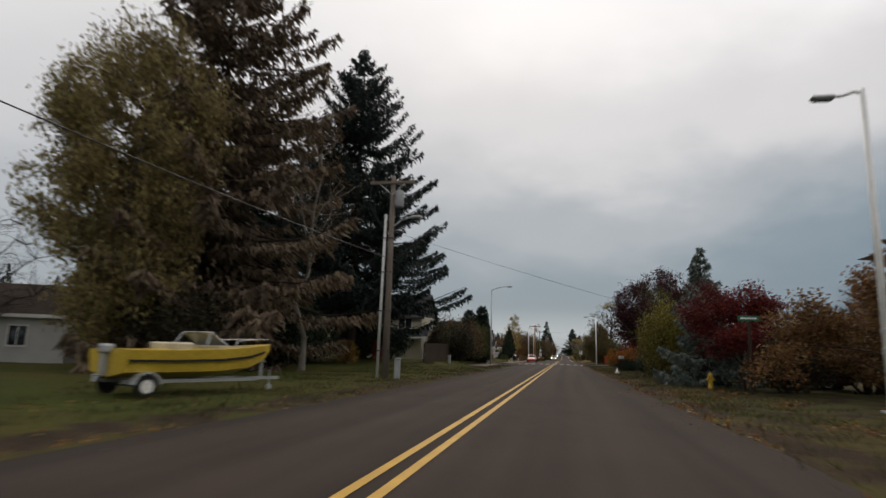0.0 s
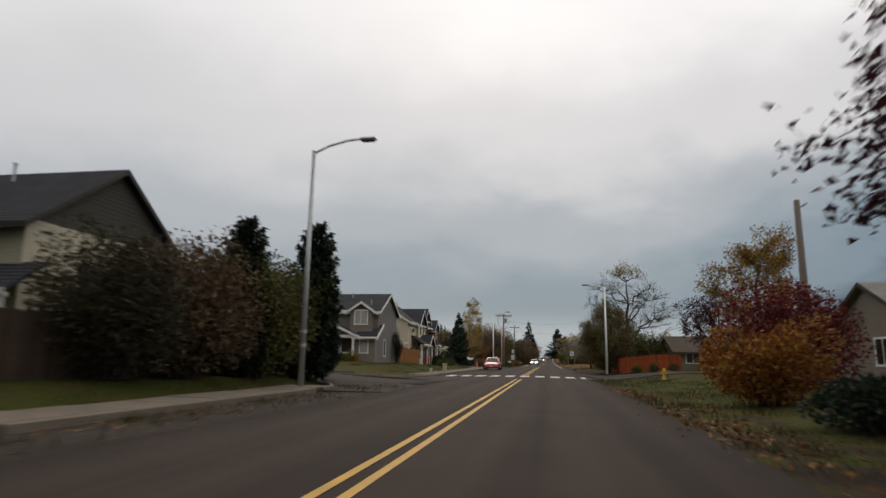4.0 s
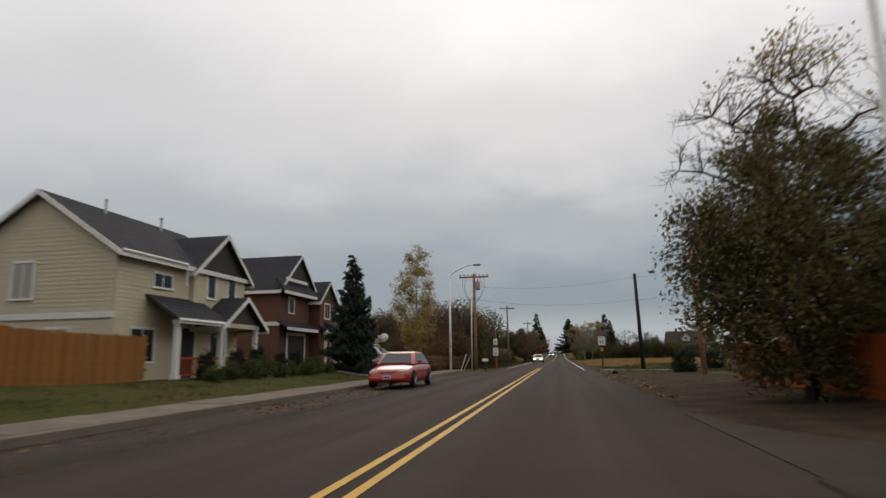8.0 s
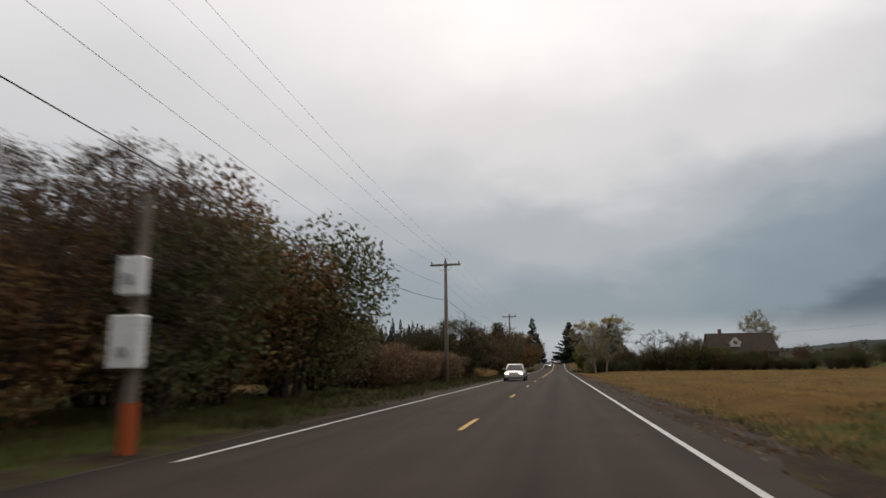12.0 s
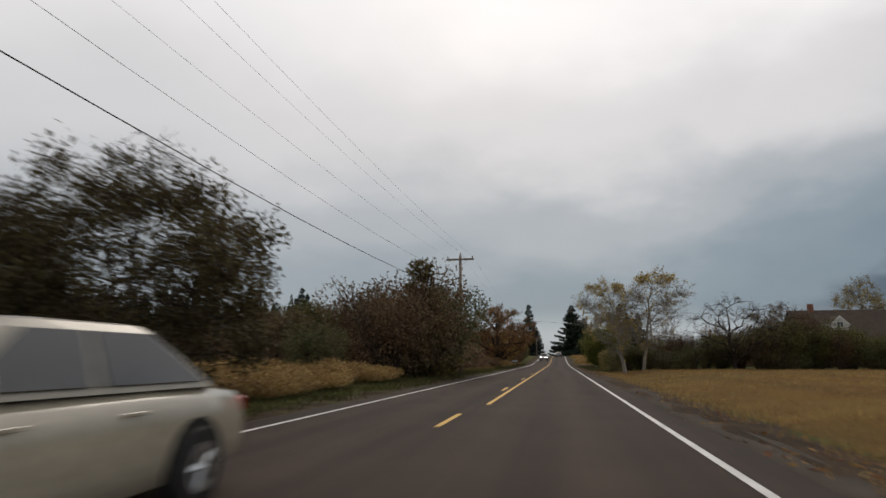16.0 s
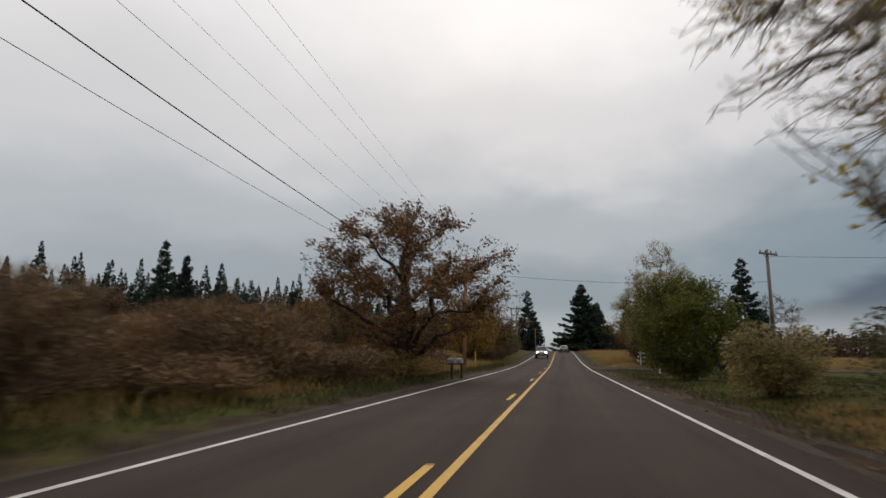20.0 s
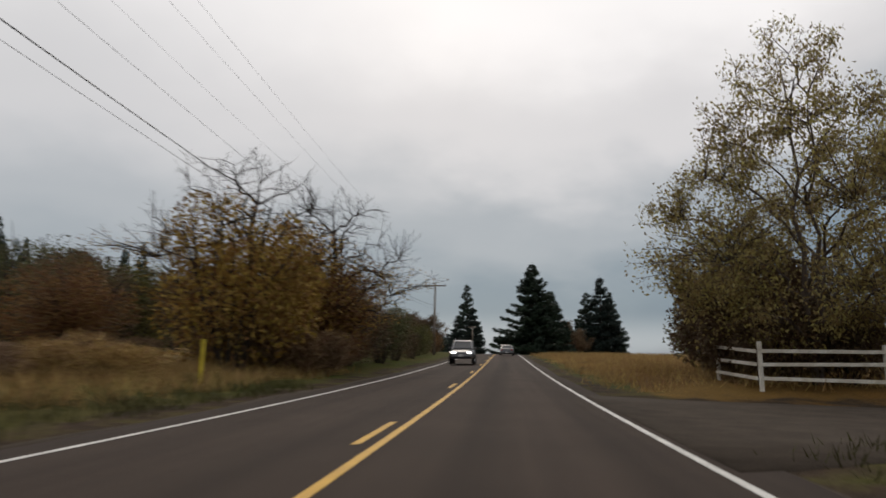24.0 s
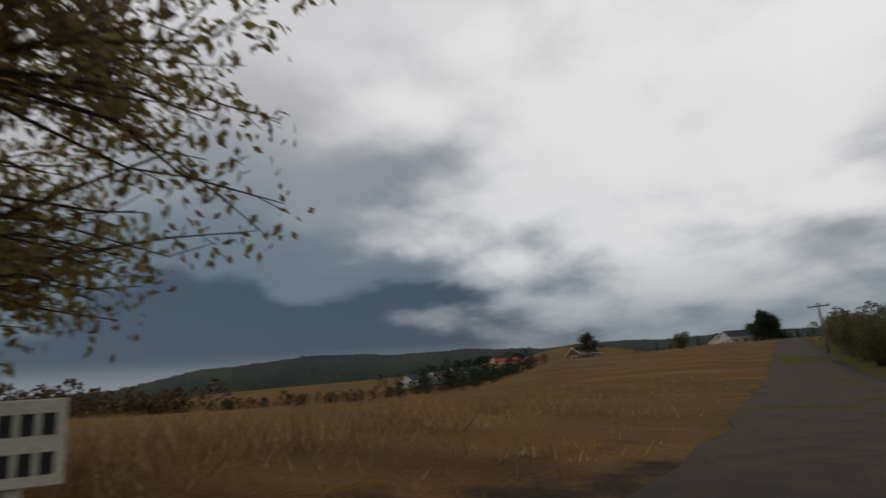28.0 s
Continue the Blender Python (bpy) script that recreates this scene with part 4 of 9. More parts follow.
SH = ("branch", "foliage")


def blades(name, seed, n, place, length, width, mat, label, category="grass", lean=0.5, lift=0.0):
    """Grass or brush: upright blades at the places that place(rng, n) gives."""
    rng = np.random.default_rng(seed)
    xy = place(rng, n)
    z = land(xy[:, 0], xy[:, 1]) - 0.02 + lift
    p = np.concatenate([xy, z[:, None]], 1)
    ax = np.concatenate([rng.normal(size=(n, 2)) * lean, np.ones((n, 1))], 1)
    ln = length * rng.uniform(0.4, 1.25, n)
    ob = new(name, array_mesh(name, *leaf_arrays(p, ax, ln, width * rng.uniform(0.6, 1.4, n), rng), mat))
    return tagged(ob, label, category, kind="stuff")


def clumps(x0, x1, y0, y1, count, r):
    def place(rng, n):
        c = np.stack([rng.uniform(x0, x1, count), rng.uniform(y0, y1, count)], 1)
        i = rng.integers(0, count, n)
        return c[i] + rng.normal(size=(n, 2)) * r
    return place


# ---- houses ----
def lapped(geo, o, u, n, width, z0, z1, step, cut=None, out=0.016):
    """Lapped boards on a wall, as one stepped skin: o its lower corner, u along it, n outwards; cut(z) gives the two ends at that height."""
    o, u, n, up = Vector(o), Vector(u), Vector(n), Vector((0, 0, 1))
    rows, z = [], z0
    while z < z1 - 0.02:
        t = min(z + step, z1)
        for h, d in ((z, out), (t, 0.002)):
            a, b = cut(h) if cut else (0, width)
            b = max(b, a + 0.001)
            rows.append((o + u * a + up * h + n * d, o + u * b + up * h + n * d))
        z = t
    k = len(rows)
    geo.solid([p for r in rows for p in r], [(2 * i, 2 * i + 1, 2 * i + 3, 2 * i + 2) for i in range(k - 1)])


def roof_slope(geo, a, b, c, d, step=0.22, thick=0.1):
    """A slab of lapped shingle courses in one skin: a-b is the eave, d-c the ridge."""
    a, b, c, d = (Vector(p) for p in (a, b, c, d))
    nrm = (b - a).cross(d - a).normalized()
    if nrm.z < 0:
        nrm = -nrm
    low = nrm * -thick
    k = max(2, int((d - a).length / step))
    rows = []
    for i in range(k):
        rows.append((a.lerp(d, i / k) + nrm * 0.015, b.lerp(c, i / k) + nrm * 0.015))
        rows.append((a.lerp(d, (i + 1) / k) + nrm * 0.002, b.lerp(c, (i + 1) / k) + nrm * 0.002))
    n = len(rows)
    pts = [p for r in rows for p in r] + [a + low, b + low, c + low, d + low]
    m = 2 * n
    faces = [(2 * i, 2 * i + 1, 2 * i + 3, 2 * i + 2) for i in range(n - 1)]
    faces += [(m, m + 3, m + 2, m + 1), (m, m + 1, 1, 0), (m + 2, m + 3, 2 * n - 2, 2 * n - 1)]
    faces += [tuple([m + 3, m] + [2 * i for i in range(n)]), tuple([m + 1, m + 2] + [2 * i + 1 for i in range(n - 1, -1, -1)])]
    geo.solid(pts, faces)


def gable_block(root, x0, x1, y0, y1, zb, ze, zp, axis, wall, roof, trim=None, over=0.35, step=0.16, sides="snew", gable=None, rake=0.3):
    """A storey block with a gable roof whose ridge runs along axis; sides: faces that carry boards."""
    trim = trim or M_whitetrim
    if axis == "x":
        m = (y0 + y1) / 2
        core = Geo().prism([(y0, zb), (y1, zb), (y1, ze), (m, zp), (y0, ze)], "x", x0, x1)
        half, sl = (y1 - y0) / 2, (zp - ze) / ((y1 - y0) / 2)
    else:
        m = (x0 + x1) / 2
        core = Geo().prism([(x0, zb), (x1, zb), (x1, ze), (m, zp), (x0, ze)], "y", y0, y1)
        half, sl = (x1 - x0) / 2, (zp - ze) / ((x1 - x0) / 2)
    body = part("wall", core, wall, root)
    g, gg = Geo(), Geo()

    def tri(z):
        t = min(1.0, max(0.0, (z - ze) / (zp - ze)))
        return half * t, 2 * half - half * t

    if axis == "x":
        for key, x, n in (("w", x0, (-1, 0, 0)), ("e", x1, (1, 0, 0))):
            if key in sides:
                lapped(g, (x, y0, 0), (0, 1, 0), n, y1 - y0, zb, ze, step)
                lapped(gg if gable else g, (x, y0, 0), (0, 1, 0), n, y1 - y0, ze, zp - 0.05, step, tri)
        for key, y, n in (("s", y0, (0, -1, 0)), ("n", y1, (0, 1, 0))):
            if key in sides:
                lapped(g, (x0, y, 0), (1, 0, 0), n, x1 - x0, zb, ze, step)
    else:
        for key, y, n in (("s", y0, (0, -1, 0)), ("n", y1, (0, 1, 0))):
            if key in sides:
                lapped(g, (x0, y, 0), (1, 0, 0), n, x1 - x0, zb, ze, step)
                lapped(gg if gable else g, (x0, y, 0), (1, 0, 0), n, x1 - x0, ze, zp - 0.05, step, tri)
        for key, x, n in (("w", x0, (-1, 0, 0)), ("e", x1, (1, 0, 0))):
            if key in sides:
                lapped(g, (x, y0, 0), (0, 1, 0), n, y1 - y0, zb, ze, step)
    if g.v:
        part("siding", g, wall, body)
    if gg.v:
        part("gable_siding", gg, gable, body)
    # roof slabs, fascia and rake boards
    e = over
    zo = ze - sl * e + 0.06
    for s in (-1, 1):
        r, t = Geo(), Geo()
        if axis == "x":
            ye = m + s * (half + e)
            roof_slope(r, (x0 - rake, ye, zo), (x1 + rake, ye, zo), (x1 + rake, m, zp + 0.06), (x0 - rake, m, zp + 0.06))
            t.box(x0 - rake, min(ye, ye + s * 0.03), zo - 0.2, x1 + rake, max(ye, ye + s * 0.03), zo + 0.0)
            for x in (x0 - rake - 0.03, x1 + rake):
                t.solid([(x, ye, zo - 0.2), (x + 0.03, ye, zo - 0.2), (x + 0.03, m, zp - 0.14), (x, m, zp - 0.14), (x, ye, zo + 0.01), (x + 0.03, ye, zo + 0.01), (x + 0.03, m, zp + 0.07), (x, m, zp + 0.07)],
                        [(0, 3, 2, 1), (4, 5, 6, 7), (0, 1, 5, 4), (2, 3, 7, 6), (1, 2, 6, 5), (3, 0, 4, 7)])
        else:
            xe = m + s * (half + e)
            roof_slope(r, (xe, y0 - rake, zo), (xe, y1 + rake, zo), (m, y1 + rake, zp + 0.06), (m, y0 - rake, zp + 0.06))
            t.box(min(xe, xe + s * 0.03), y0 - rake, zo - 0.2, max(xe, xe + s * 0.03), y1 + rake, zo + 0.0)
            for y in (y0 - rake - 0.03, y1 + rake):
                t.solid([(xe, y, zo - 0.2), (xe, y + 0.03, zo - 0.2), (m, y + 0.03, zp - 0.14), (m, y, zp - 0.14), (xe, y, zo + 0.01), (xe, y + 0.03, zo + 0.01), (m, y + 0.03, zp + 0.07), (m, y, zp + 0.07)],
                        [(0, 3, 2, 1), (4, 5, 6, 7), (0, 1, 5, 4), (2, 3, 7, 6), (1, 2, 6, 5), (3, 0, 4, 7)])
        slope = part("roof_slope", r, roof, root)
        part("fascia", t, trim, slope)
    return body


def on_face(face, x, y, z):
    """Matrix of a spot on a wall: local x along it, y up it, z out of it."""
    n = {"s": (0, -1, 0), "n": (0, 1, 0), "e": (1, 0, 0), "w": (-1, 0, 0)}[face]
    n = Vector(n)
    up = Vector((0, 0, 1))
    u = up.cross(n)
    m = Matrix((u, up, n)).transposed().to_4x4()
    return Matrix.Translation((x, y, z)) @ m


def window(root, face, x, y, z, w, h, bars=1, lit=None, trim=None):
    """A framed window proud of its wall: frame with casing, panes, sill."""
    trim = trim or M_whitetrim
    m = on_face(face, x, y, z)
    g = Geo()
    c = 0.09
    for x0, y0, x1, y1 in ((-w / 2 - c, -h / 2, -w / 2, h / 2), (w / 2, -h / 2, w / 2 + c, h / 2), (-w / 2 - c, h / 2, w / 2 + c, h / 2 + c), (-w / 2 - c, -h / 2 - c * 0.6, w / 2 + c, -h / 2)):
        g.box(x0, y0, -0.02, x1, y1, 0.045)
    for i in range(bars):
        t = -w / 2 + w * (i + 1) / (bars + 1)
        g.box(t - 0.025, -h / 2, -0.02, t + 0.025, h / 2, 0.03)
    f = part("window", g, trim, root, at=m)
    n = bars + 1
    for i in range(n):
        a, b = -w / 2 + w * i / n + 0.02, -w / 2 + w * (i + 1) / n - 0.02
        part("pane", Geo().box(a, -h / 2 + 0.01, 0.012, b, h / 2 - 0.01, 0.022), lit or M_glass, f)
    part("window_sill", Geo().box(-w / 2 - c - 0.03, -h / 2 - c, 0, w / 2 + c + 0.03, -h / 2 - c * 0.55, 0.08), trim, f)
    return f


def garage_door(root, face, x, y, z, w, h, mat, trim=None):
    m = on_face(face, x, y, z)
    g = Geo()
    rows, cols = 4, max(3, int(w / 0.9))
    for r in range(rows):
        z0, z1 = h * r / rows + 0.012, h * (r + 1) / rows - 0.012
        g.box(-w / 2, z0, 0.0, w / 2, z1, 0.03)
        for k in range(cols):
            a, b = -w / 2 + w * k / cols + 0.1, -w / 2 + w * (k + 1) / cols - 0.1
            g.box(a, z0 + 0.09, 0.03, b, z1 - 0.09, 0.045)
    d = part("garage_door", g, mat, root, "panelled overhead garage door", at=m)
    t = Geo()
    t.box(-w / 2 - 0.14, 0, -0.01, -w / 2, h, 0.06).box(w / 2, 0, -0.01, w / 2 + 0.14, h, 0.06).box(-w / 2 - 0.14, h, -0.01, w / 2 + 0.14, h + 0.18, 0.06)
    part("door_frame", t, trim or M_whitetrim, d)
    part("handle", Geo().box(-0.06, h * 0.27, 0.03, 0.06, h * 0.27 + 0.03, 0.06), M_darkmetal, d)


def house_door(root, face, x, y, z, mat, w=0.92, h=2.05):
    m = on_face(face, x, y, z)
    g = Geo().box(-w / 2, 0, 0, w / 2, h, 0.03)
    for a, b in ((0.15, 0.85), (1.0, 1.85)):
        for s in (-1, 1):
            g.box(min(s * 0.07, s * 0.37), a, 0.03, max(s * 0.07, s * 0.37), b, 0.042)
    d = part("front_door", g, mat, root, at=m)
    part("door_frame", Geo().box(-w / 2 - 0.1, 0, -0.01, -w / 2, h + 0.1, 0.06).box(w / 2, 0, -0.01, w / 2 + 0.1, h + 0.1, 0.06).box(-w / 2, h, -0.01, w / 2, h + 0.1, 0.06), M_whitetrim, d)
    part("door_handle", Geo().tube((w / 2 - 0.1, 0.98, 0.03), (w / 2 - 0.1, 0.98, 0.09), 0.025), M_chrome, d)


def post(root, x, y, z0, z1, w=0.16, mat=None, stone=False):
    mat = mat or M_whitetrim
    g = Geo().bbox(x - w / 2, y - w / 2, z0, x + w / 2, y + w / 2, z1, 0.012)
    g.box(x - w / 2 - 0.04, y - w / 2 - 0.04, z0, x + w / 2 + 0.04, y + w / 2 + 0.04, z0 + 0.16)
    g.box(x - w / 2 - 0.04, y - w / 2 - 0.04, z1 - 0.14, x + w / 2 + 0.04, y + w / 2 + 0.04, z1)
    return part("porch_post", g, mat, root)


def vent_pipe(root, x, y, z, h=0.55, r=0.05):
    g = Geo().tube((x, y, z - 0.3), (x, y, z + h), r, r, 10).tube((x, y, z + h), (x, y, z + h + 0.07), r * 1.6, r * 1.6, 10)
    part("vent_pipe", g, M_galv, root)


def lean_roof(root, a, b, c, d, roof, trim=None):
    """A single slope: a-b the low edge, d-c the high one."""
    g = Geo()
    roof_slope(g, a, b, c, d)
    s = part("roof_slope", g, roof, root)
    a, b = Vector(a), Vector(b)
    out = Vector((0, 0, -0.2))
    n = (b - a).cross(Vector((0, 0, 1))).normalized() * 0.03
    part("fascia", Geo().solid([a + out, b + out, b + out + n, a + out + n, a, b, b + n, a + n], [(0, 3, 2, 1), (4, 5, 6, 7), (0, 1, 5, 4), (1, 2, 6, 5), (2, 3, 7, 6), (3, 0, 4, 7)]), trim or M_whitetrim, s)


S_greyf = material("taupe_siding", (0.23, 0.195, 0.155), 0.7, (0.195, 0.165, 0.13), scale=0.8, fine=30, bump=0.1)
S_grey = material("grey_siding", (0.178, 0.165, 0.15), 0.7, (0.15, 0.138, 0.126), scale=0.8, fine=30, bump=0.1)
S_greyg = material("taupe_gable_shakes", (0.115, 0.09, 0.066), 0.8, (0.094, 0.074, 0.055), scale=0.8, fine=30, bump=0.2)
S_cream = material("cream_siding", (0.50, 0.455, 0.33), 0.7, (0.44, 0.40, 0.29), scale=0.8, fine=30, bump=0.1)
S_tan = material("tan_siding", (0.58, 0.51, 0.36), 0.7, (0.51, 0.45, 0.32), scale=0.8, fine=30, bump=0.1)
S_olive = material("dark_olive_shakes", (0.075, 0.072, 0.06), 0.8, (0.058, 0.056, 0.047), scale=0.8, fine=30, bump=0.2)
S_red = material("brick_red_siding", (0.135, 0.055, 0.038), 0.7, (0.108, 0.044, 0.031), scale=0.8, fine=30, bump=0.1)
S_white = material("white_siding", (0.52, 0.51, 0.48), 0.7, (0.42, 0.41, 0.385), scale=0.8, fine=30, bump=0.1)
S_door = material("beige_garage_door", (0.31, 0.265, 0.20), 0.6, (0.27, 0.23, 0.175), scale=0.8, fine=30, bump=0.05)
S_dark = material("dark_brown_paint_and_bay_shade", (0.045, 0.036, 0.03), 0.6, bump=0.05)
S_stone = material("grey_stacked_stone", (0.19, 0.175, 0.155), 0.9, (0.11, 0.10, 0.09), scale=5, fine=30, bump=0.5)

def gutter(root, p, q, drop):
    """An eave gutter from p to q with a downspout at its end."""
    p, q = Vector(p), Vector(q)
    g = part("gutter", Geo().tube(p, q, 0.06, 0.06, 8), M_whitetrim, root)
    part("downspout", Geo().tube(q + Vector((0, 0, -0.05)), q + Vector((0, 0, -drop)), 0.04, 0.04, 6), M_whitetrim, g)


# two-storey cream house with a dark roof, gable to the road
h = thing("cream_house", pose(0, 0, 0), "two-storey cream house with a dark shingle gable roof", "house", "houses along the road")
gable_block(h, -27, -14.3, -3.6, 4.0, 0.2, 5.3, 8.0, "x", S_cream, M_shingle, sides="sen", gable=S_olive, trim=S_dark)
gable_block(h, -22.6, -17.6, -6.0, -3.4, 0.2, 2.7, 4.1, "y", S_cream, M_shingle, sides="se", gable=S_olive, trim=S_dark)
lean_roof(h, (-17.4, -4.9, 2.95), (-13.4, -4.9, 2.95), (-13.4, -3.5, 3.9), (-17.4, -3.5, 3.9), M_shingle)
window(h, "s", -16.2, -3.6, 4.45, 1.5, 1.1, 1)
window(h, "s", -21.5, -3.6, 4.45, 1.2, 1.1, 1)
window(h, "e", -14.3, 1.3, 4.6, 0.75, 1.25, 0)
window(h, "e", -14.3, -1.9, 1.9, 1.3, 1.2, 1)
vent_pipe(h, -18.2, -0.6, 7.6)
for px, py in ((-17.2, -4.7), (-13.7, -4.7)):
    post(h, px, py, 0.2, 2.85)

# grey house with a two-car garage turned to the side street
h = thing("grey_house", pose(0, 0, 0), "grey two-storey house with dark roof, dormer and two-car garage", "house", "houses along the road")
gable_block(h, -23.3, -12.0, 28.2, 34.1, 0.3, 5.02, 6.6, "x", S_grey, M_shingle, sides="sen", rake=0.25)
gable_block(h, -24.3, -13.55, 27.2, 31.0, 2.7, 2.95, 5.4, "y", S_greyf, M_shingle, sides="s", gable=S_greyg)
gable_block(h, -23.2, -17.15, 26.3, 30.5, 0.3, 2.95, 4.55, "y", S_greyf, M_shingle, sides="se", gable=S_greyg)
gable_block(h, -14.25, -12.4, 27.75, 30.0, 3.1, 5.0, 5.62, "y", S_greyf, M_shingle, sides="sew", rake=0.2, gable=S_greyg)
lean_roof(h, (-13.6, 27.0, 2.8), (-11.7, 27.0, 2.8), (-11.7, 28.75, 3.85), (-13.6, 28.75, 3.85), M_shingle)
lean_roof(h, (-18.5, 28.0, 2.9), (-13.4, 28.0, 2.9), (-13.4, 28.6, 3.3), (-18.5, 28.6, 3.3), M_shingle)
part("rake_board", Geo().solid([(-11.72, 26.95, 2.58), (-11.66, 26.95, 2.58), (-11.66, 28.8, 3.69), (-11.72, 28.8, 3.69), (-11.72, 26.95, 2.84), (-11.66, 26.95, 2.84), (-11.66, 28.8, 3.95), (-11.72, 28.8, 3.95)], [(0, 3, 2, 1), (4, 5, 6, 7), (0, 1, 5, 4), (1, 2, 6, 5), (2, 3, 7, 6), (3, 0, 4, 7)]), M_whitetrim, h)
part("wall", Geo().box(-13.9, 27.5, 0.3, -12.02, 28.25, 2.8), S_greyf, h)
garage_door(h, "s", -20.2, 26.3, 0.72, 4.55, 1.85, S_door)
part("band_board", Geo().box(-23.3, 26.24, 2.74, -17.1, 26.29, 2.95), M_whitetrim, h)
part("porch_beam", Geo().box(-17.1, 27.1, 2.72, -13.3, 27.26, 2.96), M_whitetrim, h)
window(h, "s", -13.35, 27.75, 4.4, 1.0, 1.05, 1, M_blindsky)
window(h, "s", -12.95, 27.5, 2.15, 0.62, 1.15, 0, M_blindsky)
window(h, "s", -15.7, 28.2, 2.1, 0.7, 1.15, 1)
window(h, "e", -12.0, 30.2, 2.0, 0.5, 1.25, 0)
house_door(h, "s", -14.6, 28.2, 0.85, S_dark)
part("garage_lamp", Geo().bbox(-17.35, 26.1, 2.28, -17.2, 26.28, 2.5, 0.02), lamp_material("warm_lamp", (1.0, 0.78, 0.45), 1.4), h, "small lit wall lamp")
post(h, -13.75, 27.2, 0.6, 2.75, 0.18)
part("porch_slab", Geo().bbox(-17.1, 26.9, 0.2, -13.4, 28.2, 0.86), M_concrete, h)
g = Geo().box(-17.0, 27.1, 1.5, -14.0, 27.18, 1.58)
for k in range(14):
    g.box(-16.95 + k * 0.22, 27.12, 0.9, -16.91 + k * 0.22, 27.16, 1.5)
part("porch_railing", g, M_whitetrim, h)
for px, py, pz, ph in ((-18.0, 29.8, 5.9, 0.4), (-16.0, 29.6, 5.8, 0.7), (-15.0, 30.4, 6.2, 0.35), (-12.9, 29.0, 5.5, 0.35)):
    vent_pipe(h, px, py, pz, ph)

gutter(h, (-23.4, 27.83, 4.9), (-14.6, 27.83, 4.9), 0.3)
gutter(h, (-13.4, 26.93, 2.72), (-11.75, 26.93, 2.72), 0.2)
part("house_lamp", Geo().bbox(-14.05, 28.05, 2.3, -13.92, 28.18, 2.52, 0.02), lamp_material("porch_lamp_glow", (1.0, 0.6, 0.2), 3.0), h, "small amber porch lamp")
# tan house, gable wall to the south and a long porch to the road
h = thing("tan_house", pose(0, 0, 0), "tan two-storey house with dark roof and long front porch", "house", "houses along the road")
gable_block(h, -20.4, -13.7, 46.0, 54.4, 0.3, 5.3, 7.55, "y", S_tan, M_shingle, sides="sen")
gable_block(h, -18.0, -13.5, 50.4, 54.6, 2.6, 5.15, 6.9, "x", S_tan, M_shingle, sides="sen", gable=S_olive)
part("band_board", Geo().box(-20.45, 45.93, 2.75, -13.65, 45.99, 2.97), M_whitetrim, h)
lean_roof(h, (-12.2, 47.6, 2.8), (-12.2, 51.2, 2.8), (-13.65, 51.2, 3.75), (-13.65, 47.6, 3.75), M_shingle)
gable_block(h, -13.6, -12.4, 50.9, 54.2, 2.6, 2.8, 3.95, "x", S_tan, M_shingle, sides="e", gable=S_olive)
part("porch_slab", Geo().bbox(-13.7, 47.8, 0.15, -12.35, 54.3, 0.5), M_concrete, h)
for py in (48.0, 51.0, 54.0):
    post(h, -12.5, py, 0.5, 2.75, 0.2)
for py in (47.8, 50.8):
    g = Geo()
    g.box(-12.55, py + 0.3, 1.25, -12.47, py + 3.1, 1.33).box(-12.55, py + 0.3, 0.62, -12.47, py + 3.1, 0.7)
    for k in range(14):
        g.box(-12.53, py + 0.35 + k * 0.2, 0.7, -12.49, py + 0.39 + k * 0.2, 1.25)
    part("porch_railing", g, M_cedarred, h)
# south panes: the sky's reflection is put in as a flat pale colour
window(h, "s", -17.6, 46.0, 4.2, 0.85, 1.3, 1, M_blindsky)
window(h, "s", -15.9, 46.0, 2.0, 0.95, 0.75, 0, M_blindsky)
window(h, "s", -18.6, 46.0, 2.0, 0.95, 0.75, 0, M_blindsky)
window(h, "e", -13.7, 48.6, 4.35, 1.1, 0.5, 1)
window(h, "e", -13.5, 51.7, 4.5, 0.6, 1.1, 0)
window(h, "e", -13.5, 53.4, 4.5, 0.6, 1.1, 0)
window(h, "e", -13.7, 47.6, 1.8, 1.3, 1.2, 1)
window(h, "e", -13.7, 52.8, 1.8, 1.3, 1.2, 1)
house_door(h, "e", -13.7, 50.4, 0.5, S_dark)
for py in (48.6, 52.2):
    vent_pipe(h, -16.6, py, 7.4, 0.45)

gutter(h, (-12.16, 47.6, 2.72), (-12.16, 50.8, 2.72), 2.1)
gutter(h, (-13.3, 45.8, 5.14), (-13.3, 49.6, 5.14), 0.9)
# red house with a garage under the front gable
h = thing("red_house", pose(0, 0, 0), "brick-red two-storey house with white trim and garage", "house", "houses along the road")
gable_block(h, -24.0, -15.5, 62.5, 68.1, 0.2, 5.75, 8.15, "x", S_red, M_shingle, sides="sen", gable=S_olive, rake=0.25)
gable_block(h, -17.5, -14.8, 67.3, 70.4, 0.2, 5.4, 6.75, "x", S_red, M_shingle, sides="sen", gable=S_olive, rake=0.25)
lean_roof(h, (-14.95, 62.1, 5.5), (-14.95, 68.2, 5.5), (-15.52, 68.2, 6.3), (-15.52, 62.1, 6.3), M_shingle)
part("band_board", Geo().box(-24.0, 62.42, 3.3, -15.4, 62.47, 3.55), M_whitetrim, h)
lean_roof(h, (-14.8, 62.3, 3.2), (-14.8, 67.2, 3.2), (-15.5, 67.2, 3.65), (-15.5, 62.3, 3.65), M_shingle)
lean_roof(h, (-14.2, 67.2, 3.2), (-14.2, 70.6, 3.2), (-14.8, 70.6, 3.6), (-14.8, 67.2, 3.6), M_shingle)
part("gable_base_board", Geo().box(-15.26, 62.9, 6.22, -15.2, 66.2, 6.42), M_whitetrim, h)
